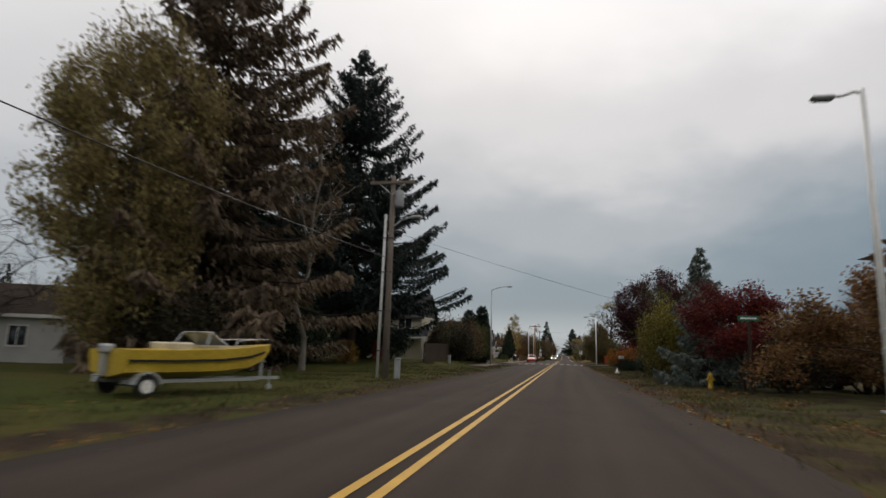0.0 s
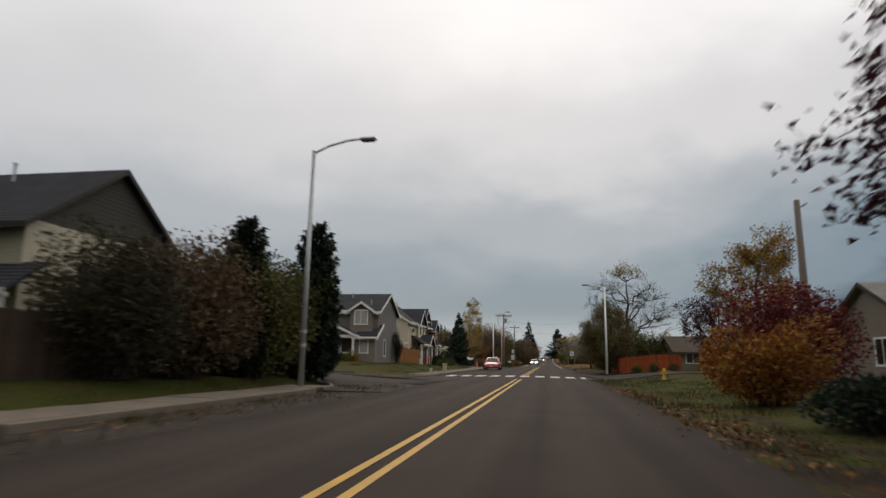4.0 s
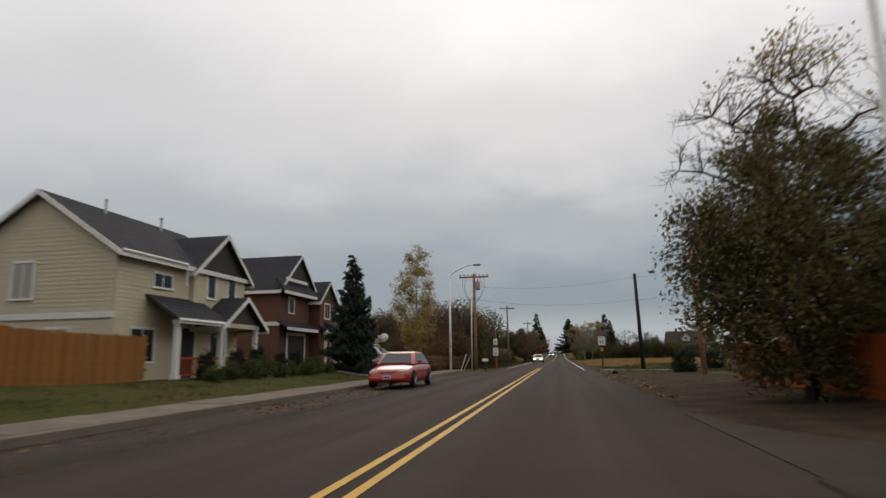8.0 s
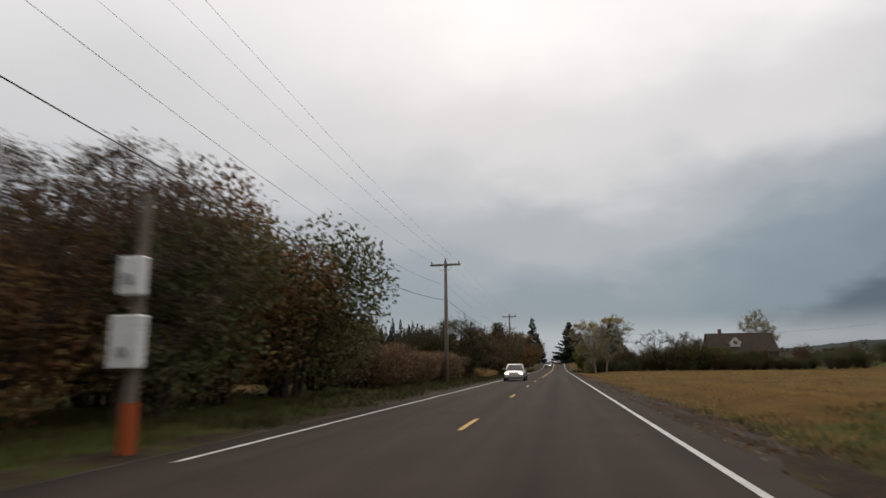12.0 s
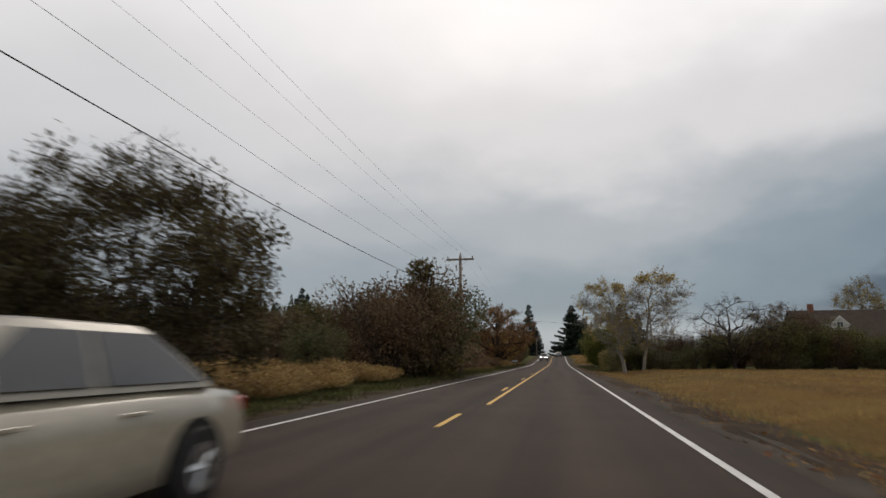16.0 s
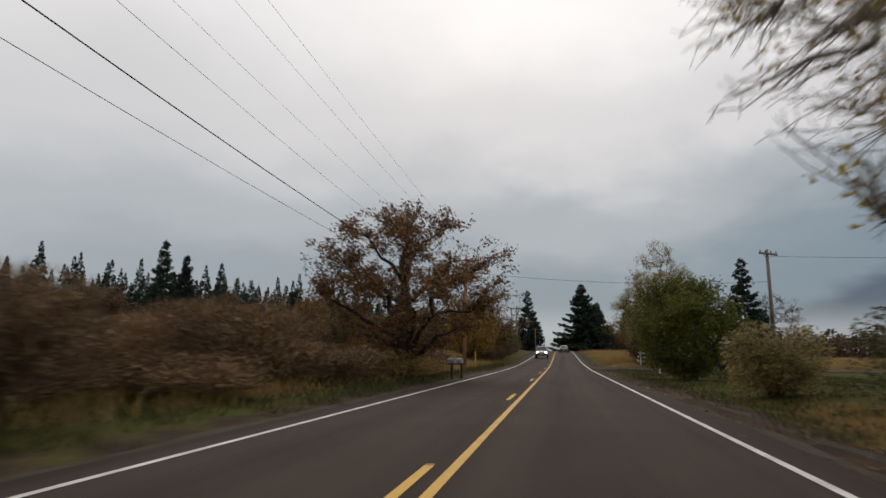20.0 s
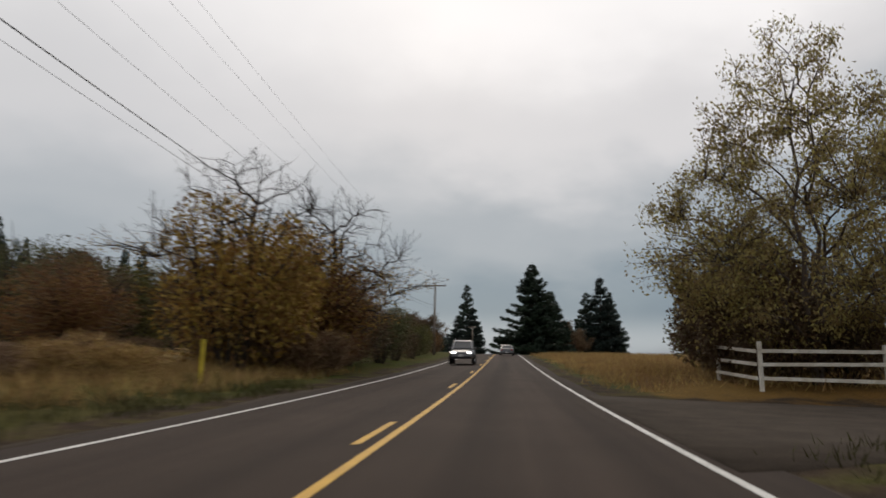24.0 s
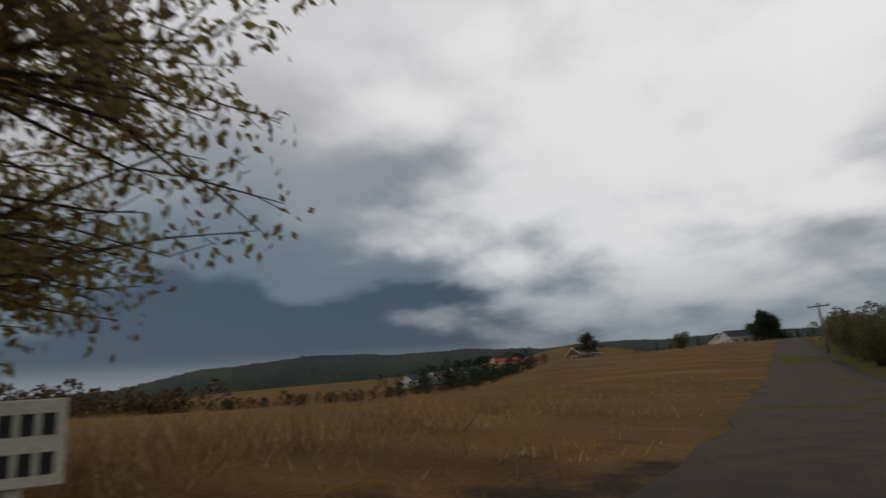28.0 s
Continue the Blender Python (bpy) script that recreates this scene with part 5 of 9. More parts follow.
for cx, cy, w in ((-15.47, 62.5, 0.14), (-14.77, 67.3, 0.14)):
    part("corner_board", Geo().box(cx - w / 2, cy - w / 2, 0.2, cx + w / 2, cy + w / 2, 5.4), S_red, h)
window(h, "s", -19.5, 62.5, 4.7, 0.9, 1.2, 1)
window(h, "e", -15.5, 64.3, 4.7, 0.7, 0.95, 0)
window(h, "e", -14.8, 68.8, 4.6, 0.9, 1.0, 1)
garage_door(h, "e", -15.5, 65.1, 0.5, 2.6, 2.25, S_dark)
house_door(h, "e", -14.8, 68.9, 0.4, S_dark)
for py in (67.5, 70.3):
    post(h, -14.35, py, 0.1, 3.1)
vent_pipe(h, -19.4, 64.2, 7.4, 0.7)

# ---- other buildings ----
# white outbuilding far behind the willow
h = thing("white_shed", pose(-30.6, -38.6, 0, 0, 0, 25), "old white boarded outbuilding with a gable roof", "shed")
gable_block(h, -3, 3, -2.5, 2.5, -0.1, 2.9, 4.6, "x", S_white, M_shingle_b, sides="snew", step=0.25)
house_door(h, "e", 3, 0.3, 0.0, S_white)
window(h, "e", 3.0, 0, 3.5, 0.6, 0.7, 0)
window(h, "s", 0.5, -2.5, 1.5, 0.9, 1.1, 1)
# low house with a pale roof behind the plum tree
h = thing("low_house", pose(21.5, 11, 0), "low house with a pale grey shingle roof", "house", "houses along the road")
gable_block(h, -5.5, 5.5, -4, 4, 0.2, 2.9, 4.9, "x", S_greyf, material("pale_shingles", (0.26, 0.245, 0.225), 0.9, (0.19, 0.18, 0.165), scale=1.2, fine=22, bump=0.4), sides="sw", trim=S_dark)
window(h, "w", -5.5, -1, 1.8, 1.2, 1.1, 1)
window(h, "s", -1, -4, 1.8, 1.4, 1.1, 1)
# brown shed on the corner lawn
h = thing("brown_shed", pose(15.2, 20.5, 0), "small dark brown boarded shed", "shed")
gable_block(h, -2.6, 3.0, -2.2, 2.4, 0.2, 2.5, 3.5, "y", M_oldwood, M_shingle_b, sides="sw", trim=S_dark)
house_door(h, "w", -2.6, 0.4, 0.35, S_dark)
# brown-roofed ranch house behind the red fence
S_ranch = material("olive_tan_siding", (0.21, 0.18, 0.12), 0.75, (0.17, 0.145, 0.10), scale=0.8, fine=30, bump=0.1)
M_ranchroof = material("brown_shingles", (0.105, 0.082, 0.062), 0.9, (0.075, 0.058, 0.045), scale=1.2, fine=22, bump=0.4)
h = thing("ranch_house", pose(0, 0, 0), "single-storey tan house with a wide brown roof", "house", "houses along the road")
gable_block(h, 13.6, 31, 42, 50, 0.3, 2.35, 3.8, "x", S_ranch, M_ranchroof, sides="swn", over=0.6, trim=S_dark)
gable_block(h, 16.6, 23, 38.6, 42.6, 0.3, 2.2, 3.1, "y", S_tan, M_ranchroof, sides="sw", trim=S_dark)
window(h, "s", 18.6, 38.6, 1.6, 1.2, 0.9, 1)
window(h, "s", 15.2, 42.0, 1.65, 1.2, 0.9, 1)
window(h, "w", 13.6, 46.0, 1.7, 1.2, 0.9, 1)
window(h, "s", 25.5, 42.0, 1.7, 1.6, 0.9, 1)
house_door(h, "s", 21.5, 38.6, 0.45, S_dark)
part("chimney", Geo().bbox(24.5, 45.4, 3.4, 25.3, 46.4, 4.9, 0.02), S_stone, h)
# beige garage with a white door
h = thing("garage", pose(0.35, 0, 0), "taupe garage with white overhead door and gable roof", "garage")
S_garage = material("taupe_garage_siding", (0.165, 0.13, 0.098), 0.75, (0.135, 0.105, 0.08), scale=0.8, fine=30, bump=0.1)
gable_block(h, 14.6, 19.4, 76.2, 79.2, -0.1, 2.35, 4.9, "y", S_garage, M_shingle_b, sides="sw", rake=0.35)
garage_door(h, "s", 16.3, 76.2, 0.05, 2.75, 2.05, material("cream_door", (0.62, 0.57, 0.45), 0.55, (0.55, 0.50, 0.40), scale=1, fine=30, bump=0.05))
part("wall", Geo().box(19.4, 76.5, -0.1, 24.4, 79.2, 2.4), S_garage, h)
lean_roof(h, (24.9, 79.5, 2.4), (24.9, 75.9, 2.4), (18.6, 75.9, 3.6), (18.6, 79.5, 3.6), M_shingle_b)
# open bays have no depth: dark panels on the wall paint their inner shade
part("bay_shade_panel", Geo().bbox(17.85, 76.12, 0.0, 19.2, 76.19, 2.15, 0.01), S_dark, h, "flat dark panel painted as the shade inside an open side bay")
part("bay_shade_panel", Geo().bbox(20.2, 76.42, 0.0, 23.6, 76.49, 2.1, 0.01), S_dark, h, "flat dark panel painted as the shade inside an open side bay")
vent_pipe(h, 16.0, 77.6, 3.9, 0.6)
# old dark-roofed farmhouse across the field
h = thing("farmhouse", Matrix.LocRotScale((41.0, 224, 0), None, (0.78,) * 3), "old dark-roofed farmhouse with a white dormer", "house")
gable_block(h, -8.5, 8.5, -5, 5, 0.1, 5.2, 10.2, "x", S_olive, M_shingle_b, sides="sw", trim=S_dark)
gable_block(h, -3.4, -0.8, -4.6, -1.5, 6.3, 7.6, 8.9, "y", S_white, M_shingle_b, sides="s", rake=0.15, over=0.2)
window(h, "s", -2.1, -4.6, 7.4, 1.0, 1.0, 1)
for wx in (-6, -2.5, 5.5):
    window(h, "s", wx, -5, 3.8, 0.9, 1.3, 0)
part("chimney", Geo().bbox(-5.2, -0.4, 9.0, -4.4, 0.4, 11.4, 0.02), material("old_brick", (0.20, 0.09, 0.065), 0.9, (0.13, 0.065, 0.05), scale=3, fine=20, bump=0.3), h)
lean_roof(h, (8.5, -4.5, 2.8), (13.5, -4.5, 2.8), (13.5, 1, 4.6), (8.5, 1, 4.6), M_shingle_b)
part("wall", Geo().box(8.5, -4.2, 0, 13.2, 1, 2.9), S_olive, h)
# red barn with a white roof edge, far right of the lane
h = thing("red_barn", pose(102, 421, float(land(102, 421)), 0, 0, 20), "red barn with a pale metal roof", "barn")
gable_block(h, -7, 7, -4, 4, -0.3, 3.2, 5.2, "x", material("barn_red", (0.30, 0.035, 0.03), 0.8, (0.22, 0.03, 0.025), scale=1, fine=20, bump=0.2), material("pale_metal_roof", (0.55, 0.55, 0.54), 0.5, (0.45, 0.45, 0.44), scale=1, fine=20), sides="sw")
garage_door(h, "s", -2, -4, -0.2, 3.0, 2.4, M_whitetrim)
window(h, "s", 3.5, -4, 1.6, 0.9, 0.9, 1)
# white-fenced house by the crest
h = thing("crest_house", pose(26, 430, float(land(26, 430))), "small white house beyond the far white fence", "house")
gable_block(h, -4, 4, -3, 3, -0.5, 2.8, 4.6, "x", S_white, M_shingle_b, sides="sw")
window(h, "s", -1.5, -3, 1.4, 1.2, 1.2, 1)
window(h, "s", 2.0, -3, 1.4, 1.2, 1.2, 1)
# houses strung along the hillside
for k, (x, y, w, rot, mat, rf) in enumerate(((270, 388, 5, 10, S_white, M_shingle_b), (283, 382, 6, -5, S_cream, M_shingle), (291, 372, 5, 15, S_white, M_cedar), (300, 366, 7, 0, S_tan, M_cedarred), (258, 396, 4, 20, S_white, M_shingle), (252, 312, 5, 5, S_red, M_shingle_b), (228, 254, 5, -20, S_white, M_shingle), (250, 259, 4, 0, S_tan, M_shingle))):
    z = float(land(x, y))
    h = thing("hillside_house", pose(x, y, z, 0, 0, rot - 40), ("pale house on the hillside with a dark roof", "red-roofed house on the hillside")[rf in (M_cedar, M_cedarred)], "house", "houses on the hillside")
    gable_block(h, -w, w, -4, 4, -0.8, 3.0, 5.2, "x", mat, rf, sides="")
    for wx in (-0.6, 0.0, 0.6):
        window(h, "w", -w, wx * 4, 1.6, 1.2, 1.2, 1)
        window(h, "s", wx * w, -4, 1.6, 1.4, 1.2, 1)


# ---- white rail fences ----
def rail_fence(pts, posts, label, h=1.35, rails=3):
    r = thing("rail_fence", pose(0, 0, 0), label, "fence", "white rail fences")
    tops = []
    for (x, y, z, hh) in posts:
        part("post", Geo().bbox(x - 0.055, y - 0.055, z - 0.4, x + 0.055, y + 0.055, z + hh, 0.012), M_railwhite, r)
    rng = np.random.default_rng(len(posts))
    for (a, b) in zip(posts[:-1], posts[1:]):
        for k in range(rails):
            f = (0.9, 0.56, 0.22)[k]
            z0, z1 = a[2] + h * f + rng.normal() * 0.02, b[2] + h * f + rng.normal() * 0.02
            d = Vector((b[0] - a[0], b[1] - a[1], 0)).normalized()
            n = Vector((d.y, -d.x, 0)) * 0.085
            p, q = Vector((a[0], a[1], z0)) + n, Vector((b[0], b[1], z1)) + n
            t, u = n.normalized() * 0.032, Vector((0, 0, 0.105))
            part("rail", Geo().solid([p, q, q + t, p + t, p + u, q + u, q + t + u, p + t + u], [(0, 3, 2, 1), (4, 5, 6, 7), (0, 1, 5, 4), (1, 2, 6, 5), (2, 3, 7, 6), (3, 0, 4, 7)]), M_railwhite, r)
    return r


gz = lambda x, y: float(land(x, y))
rail_fence(None, [(9.35, 254.7, gz(9.35, 254.7), 1.25), (9.1, 250.35, gz(9.1, 250.35), 1.42), (12.5, 250.1, gz(12.5, 250.1), 1.38)], "peeling white three-rail fence corner by the lane", 1.25)
rail_fence(None, [(20 + 3 * k, 402 - 0.4 * k, gz(20 + 3 * k, 402), 1.4) for k in range(5)], "distant white three-rail fence near the crest", 1.3)
# number board: its digits are plain bars
r = thing("number_board", pose(13.72, 250.0, gz(13.72, 250.0), 0, 0, -35), "white board with dark figures on a short post", "sign")
part("post", Geo().bbox(-0.05, 0.02, -0.3, 0.05, 0.1, 0.9, 0.01), M_railwhite, r)
b = part("board", Geo().bbox(-0.335, -0.015, 0.33, 0.335, 0.015, 1.0, 0.008), material("cream_board", (0.66, 0.64, 0.52), 0.55, (0.55, 0.52, 0.42), scale=4, fine=30), r)
for row, z in enumerate((0.72, 0.42)):
    for k in range(4 if row < 2 else 2):
        xx = -0.27 + 0.145 * k + (0.15 if row == 2 else 0)
        part("figure_bar", Geo().box(xx, -0.02, z, xx + 0.1, -0.015, z + 0.17), M_signblack, b)

# ---- poles, wires, lamps, signs ----
def zl(x, y):
    return float(land(x, y))


def utility_pole(x, y, h, label, wood=None, arm=2.6, conduit=False, transformer=False, lamp=False, pins=4, lean=0.0, turn=0.0, group="utility poles"):
    wood = wood or M_polewood
    r = thing("utility_pole", pose(x, y, zl(x, y), 0, lean, turn), label, "utility pole", group)
    part("shaft", Geo().tube((0, 0, -0.4), (0, 0, h), 0.165, 0.11, 12), wood, r, smooth=True)
    if arm:
        a = part("crossarm", Geo().bbox(-arm / 2, -0.17, h - 0.42, arm / 2, -0.06, h - 0.27, 0.012), wood, r)
        for s in (-1, 1):
            part("brace", Geo().tube((0, -0.12, h - 0.95), (s * 0.62, -0.15, h - 0.4), 0.016, n=5), M_galv, r)
        for k in range(pins):
            px = -arm / 2 + 0.12 + (arm - 0.24) * k / (pins - 1) if pins > 1 else 0
            if abs(px) < 0.1:
                px += 0.15
            part("insulator", Geo().lathe([(0.02, 0), (0.025, 0.05), (0.06, 0.06), (0.05, 0.1), (0.065, 0.12), (0.03, 0.18), (0.0, 0.19)], (px, -0.115, h - 0.27), 8), M_ceramic, r)
    if arm and pins == 2:
        part("insulator", Geo().lathe([(0.02, 0), (0.025, 0.06), (0.06, 0.07), (0.05, 0.11), (0.065, 0.13), (0.03, 0.19), (0.0, 0.2)], (0, -0.02, h), 8), M_ceramic, r)
    if conduit:
        part("conduit", Geo().tube((-0.36, -0.06, -0.2), (-0.27, -0.06, h * 0.8), 0.07, 0.065, 8), M_pvc, r, "pale grey conduit pipe", smooth=True)
        for z in (1.2, 3.0, 4.8, 6.4):
            part("strap", Geo().box(-0.42, -0.13, z, 0.17, 0.02, z + 0.05), M_darkmetal, r)
    if transformer:
        t = part("transformer", Geo().lathe([(0.0, 0), (0.2, 0.0), (0.22, 0.04), (0.22, 0.72), (0.2, 0.78), (0.06, 0.82), (0.0, 0.82)], (0.36, -0.1, h - 1.55), 14), M_trans, r, smooth=True)
        part("bushing", Geo().lathe([(0.03, 0), (0.05, 0.05), (0.03, 0.1), (0.045, 0.15), (0.0, 0.22)], (0.36, -0.1, h - 0.73), 8), M_ceramic, t)
        for k, dx in enumerate((-1.0, -0.7, 0.55, 0.85)):
            pts = [Vector((dx, -0.1, h - 0.4)).lerp(Vector((0.1 if dx > 0 else -0.15, -0.1, h - 2.8)), s / 7) + Vector(((0.42 if dx > 0 else -0.42) * math.sin(math.pi * s / 7), 0, 0)) for s in range(8)]
            part("jumper", Geo().path(pts, 0.014, 5), M_wire, r)
    if lamp:
        l = part("lamp_arm", Geo().path([(0, 0, h - 2.5), (0.5, 0.0, h - 2.15), (1.0, 0.0, h - 2.0)], 0.03, 7), M_galv, r)
        part("lamp_head", Geo().bbox(0.95, -0.12, h - 2.06, 1.45, 0.12, h - 1.95, 0.04), M_galv, l)
    return r


def wire(pts, sag, r=0.014, name="overhead_cable", label="black overhead cable hanging between the poles", group="overhead cables"):
    """One unbroken cable through the given supports, sagging between them."""
    line = []
    for a, b in zip(pts[:-1], pts[1:]):
        a, b, n = Vector(a), Vector(b), 14
        line += [a.lerp(b, i / n) - Vector((0, 0, sag * 4 * (i / n) * (1 - i / n))) for i in range(n)]
    line.append(Vector(pts[-1]))
    rings = []
    for i, p in enumerate(line):
        d = (line[min(i + 1, len(line) - 1)] - line[max(i - 1, 0)]).normalized()
        u = d.cross(Vector((0, 0, 1))).normalized()
        v = u.cross(d)
        rings += [p + (u * math.cos(k * math.pi / 2) + v * math.sin(k * math.pi / 2)) * r for k in range(4)]
    n = len(line)
    faces = [(j * 4 + k, j * 4 + (k + 1) % 4, j * 4 + 4 + (k + 1) % 4, j * 4 + 4 + k) for j in range(n - 1) for k in range(4)] + [(3, 2, 1, 0), tuple(range(4 * n - 4, 4 * n))]
    ob = new(name, Geo().solid(rings, faces).mesh(name, M_wire))
    return tagged(ob, label, "cable", group)


def street_lamp(x, y, h, arm, mat, label, reach=-1.0, up=0.38):
    """reach: -1 towards the west, 1 towards the east."""
    r = thing("street_lamp", pose(x, y, zl(x, y)), label, "street lamp", "street lamps")
    part("pole", Geo().tube((0, 0, -0.1), (0, 0, h), 0.11, 0.07, 12), mat, r, smooth=True)
    part("base_plate", Geo().bbox(-0.2, -0.2, -0.05, 0.2, 0.2, 0.06, 0.01), M_galv, r)
    p = part("lamp_arm", Geo().path([(0, 0, h - 0.12), (reach * arm * 0.3, 0, h + up * 0.37), (reach * arm * 0.7, 0, h + up * 0.87), (reach * arm, 0, h + up)], 0.045, 8), mat, r, smooth=True)
    x0, x1 = sorted((reach * arm, reach * (arm + 0.62)))
    hd = part("lamp_head", Geo().bbox(x0, -0.14, h + up - 0.08, x1, 0.14, h + up + 0.04, 0.045), M_trans, p)
    part("lens", Geo().bbox(x0 + 0.08, -0.1, h + up - 0.11, x1 - 0.08, 0.1, h + up - 0.07, 0.01), M_glass, hd)
    for z in (1.5, 2.0):
        part("band", Geo().tube((0, 0, z), (0, 0, z + 0.12), 0.115, 0.113, 12), M_galv, r)
    return r


def hydrant(x, y, label):
    r = thing("fire_hydrant", Matrix.LocRotScale((x, y, zl(x, y)), None, (0.85,) * 3), label, "fire hydrant", "fire hydrants")
    part("barrel", Geo().lathe([(0.17, -0.1), (0.17, 0.04), (0.12, 0.07), (0.12, 0.52), (0.155, 0.54), (0.155, 0.58), (0.12, 0.6)], n=14), M_hydrant, r, smooth=True)
    part("bonnet", Geo().lathe([(0.13, 0.6), (0.125, 0.66), (0.09, 0.73), (0.035, 0.76), (0.03, 0.82), (0.0, 0.82)], n=14), M_hydrant, r, smooth=True)
    for s in (-1, 1):
        part("outlet_cap", Geo().tube((s * 0.1, 0, 0.45), (s * 0.21, 0, 0.45), 0.06, 0.055, 8), M_hydrant, r)
    part("outlet_cap", Geo().tube((0, -0.1, 0.42), (0, -0.22, 0.42), 0.08, 0.075, 8), M_hydrant, r)


def words(text, size, m, mat, parent, name="lettering"):
    c = bpy.data.curves.new(name, "FONT")
    c.body, c.size, c.align_x, c.align_y, c.extrude = text, size, "CENTER", "CENTER", 0.002
    c.materials.append(mat)
    ob = new(name, c)
    ob.parent, ob.matrix_basis = parent, m
    return ob


def speed_sign(x, y):
    r = thing("speed_limit_sign", pose(x, y, zl(x, y)), "white speed limit sign reading 45 on a wooden post", "road sign")
    part("post", Geo().bbox(-0.05, 0.02, -0.3, 0.05, 0.12, 2.55, 0.008), M_oldwood, r)
    pl = part("plate", Geo().bbox(-0.305, 0.0, 1.98, 0.305, 0.012, 2.74, 0.03), M_signwhite, r)
    b = Geo()
    for x0, z0, x1, z1 in ((-0.28, 2.005, 0.28, 2.017), (-0.28, 2.703, 0.28, 2.715), (-0.28, 2.017, -0.268, 2.703), (0.268, 2.017, 0.28, 2.703)):
        b.box(x0, -0.004, z0, x1, 0.0, z1)
    part("border", b, M_signblack, pl)
    words("SPEED", 0.13, pose(0, -0.003, 2.61, 90), M_signblack, pl)
    words("45", 0.42, pose(0, -0.003, 2.25, 90), M_signblack, pl)
    s = part("small_plate", Geo().bbox(-0.11, 0.0, 1.5, 0.11, 0.012, 1.77, 0.01), M_signyellow, r, "small yellow plate")
    for k in range(3):
        part("text_bar", Geo().box(-0.07, -0.003, 1.56 + 0.065 * k, 0.07, 0.0, 1.585 + 0.065 * k), M_signblack, s)


def mailbox(x, y, turn, label, up=0.0, double=False):
    r = thing("mailbox", pose(x, y, zl(x, y) + up, 0, 0, turn), label, "mailbox", "roadside mailboxes")
    part("post", Geo().bbox(-0.05, -0.05, -0.2 - up, 0.05, 0.05, 0.78, 0.01), M_oldwood, r)
    if double:
        part("post", Geo().bbox(0.75, -0.05, -0.2, 0.85, 0.05, 0.72, 0.01), M_oldwood, r)
        part("board", Geo().bbox(-0.2, -0.08, 0.7, 1.0, 0.1, 0.77, 0.01), M_oldwood, r)
    for k in range(2 if double else 1):
        o = 0.55 * k
        prof = [(o - 0.1, 0.78), (o + 0.1, 0.78), (o + 0.1, 0.92)] + [(o + 0.1 * math.cos(a), 0.92 + 0.1 * math.sin(a)) for a in np.linspace(0.3, math.pi - 0.3, 6)] + [(o - 0.1, 0.92)]
        b = part("box", Geo().prism(prof, "y", -0.24, 0.24), M_signwhite if not double else M_trans, r)
        part("flag", Geo().box(o + 0.105, -0.1, 0.9, o + 0.115, 0.06, 0.94), M_orange, b)
    return r


def traffic_cone(x, y, mat, label, h=0.75):
    r = thing("traffic_cone", pose(x, y, zl(x, y)), label, "traffic cone")
    part("base", Geo().bbox(-0.19, -0.19, 0, 0.19, 0.19, 0.035, 0.01), M_black if mat is M_orange else mat, r)
    part("cone", Geo().lathe([(0.14, 0.03), (0.13, 0.06), (0.03, h), (0.0, h)], n=14), mat, r, smooth=True)
    if mat is M_orange:
        part("band", Geo().lathe([(0.095, h * 0.42), (0.07, h * 0.62)], n=14), M_signwhite, r)


def plank_fence(x0, y0, x1, y1, h, mat, label, rail_side=1, width=0.14, base=None, ragged=0.015, name="plank_fence"):
    L = math.hypot(x1 - x0, y1 - y0)
    a = math.degrees(math.atan2(y1 - y0, x1 - x0))
    r = thing(name, pose(x0, y0, 0, 0, 0, a), label, "fence", "wooden fences")
    rng = np.random.default_rng(int(abs(x0 * 7 + y0)))
    n = int(L / (width + 0.008))
    mesh = Geo().prism([(0, 0), (width, 0), (width, h - 0.06), (width - 0.035, h), (0.035, h), (0, h - 0.06)], "y", -0.01, 0.01).mesh("plank", mat)
    ca, sa = math.cos(radians(a)), math.sin(radians(a))
    for i in range(n):
        u = i * (width + 0.008)
        z = zl(x0 + ca * u, y0 + sa * u)
        ob = new("plank", mesh)
        ob.parent = r
        ob.matrix_basis = pose(u, rng.normal() * 0.004, z + 0.03 + rng.normal() * ragged, 0, rng.normal() * 0.35, 0)
    zm = [zl(x0 + ca * u, y0 + sa * u) for u in np.linspace(0, L, 12)]
    for hz in (0.35, h * 0.5, h - 0.3):
        for k in range(11):
            u0, u1 = L * k / 11, L * (k + 1) / 11
            part("rail", Geo().solid([(u0, 0.012, zm[k] + hz), (u1, 0.012, zm[k + 1] + hz), (u1, 0.05, zm[k + 1] + hz), (u0, 0.05, zm[k] + hz), (u0, 0.012, zm[k] + hz + 0.09), (u1, 0.012, zm[k + 1] + hz + 0.09), (u1, 0.05, zm[k + 1] + hz + 0.09), (u0, 0.05, zm[k] + hz + 0.09)],
                                [(0, 3, 2, 1), (4, 5, 6, 7), (0, 1, 5, 4), (1, 2, 6, 5), (2, 3, 7, 6), (3, 0, 4, 7)]), mat, r)
    for k in range(int(L / 2.4) + 1):
        u = min(L, k * 2.4)
        z = zl(x0 + ca * u, y0 + sa * u)
        part("post", Geo().bbox(u - 0.045, 0.05, z - 0.3, u + 0.045, 0.14, z + h + 0.05, 0.008), mat, r)
    return r


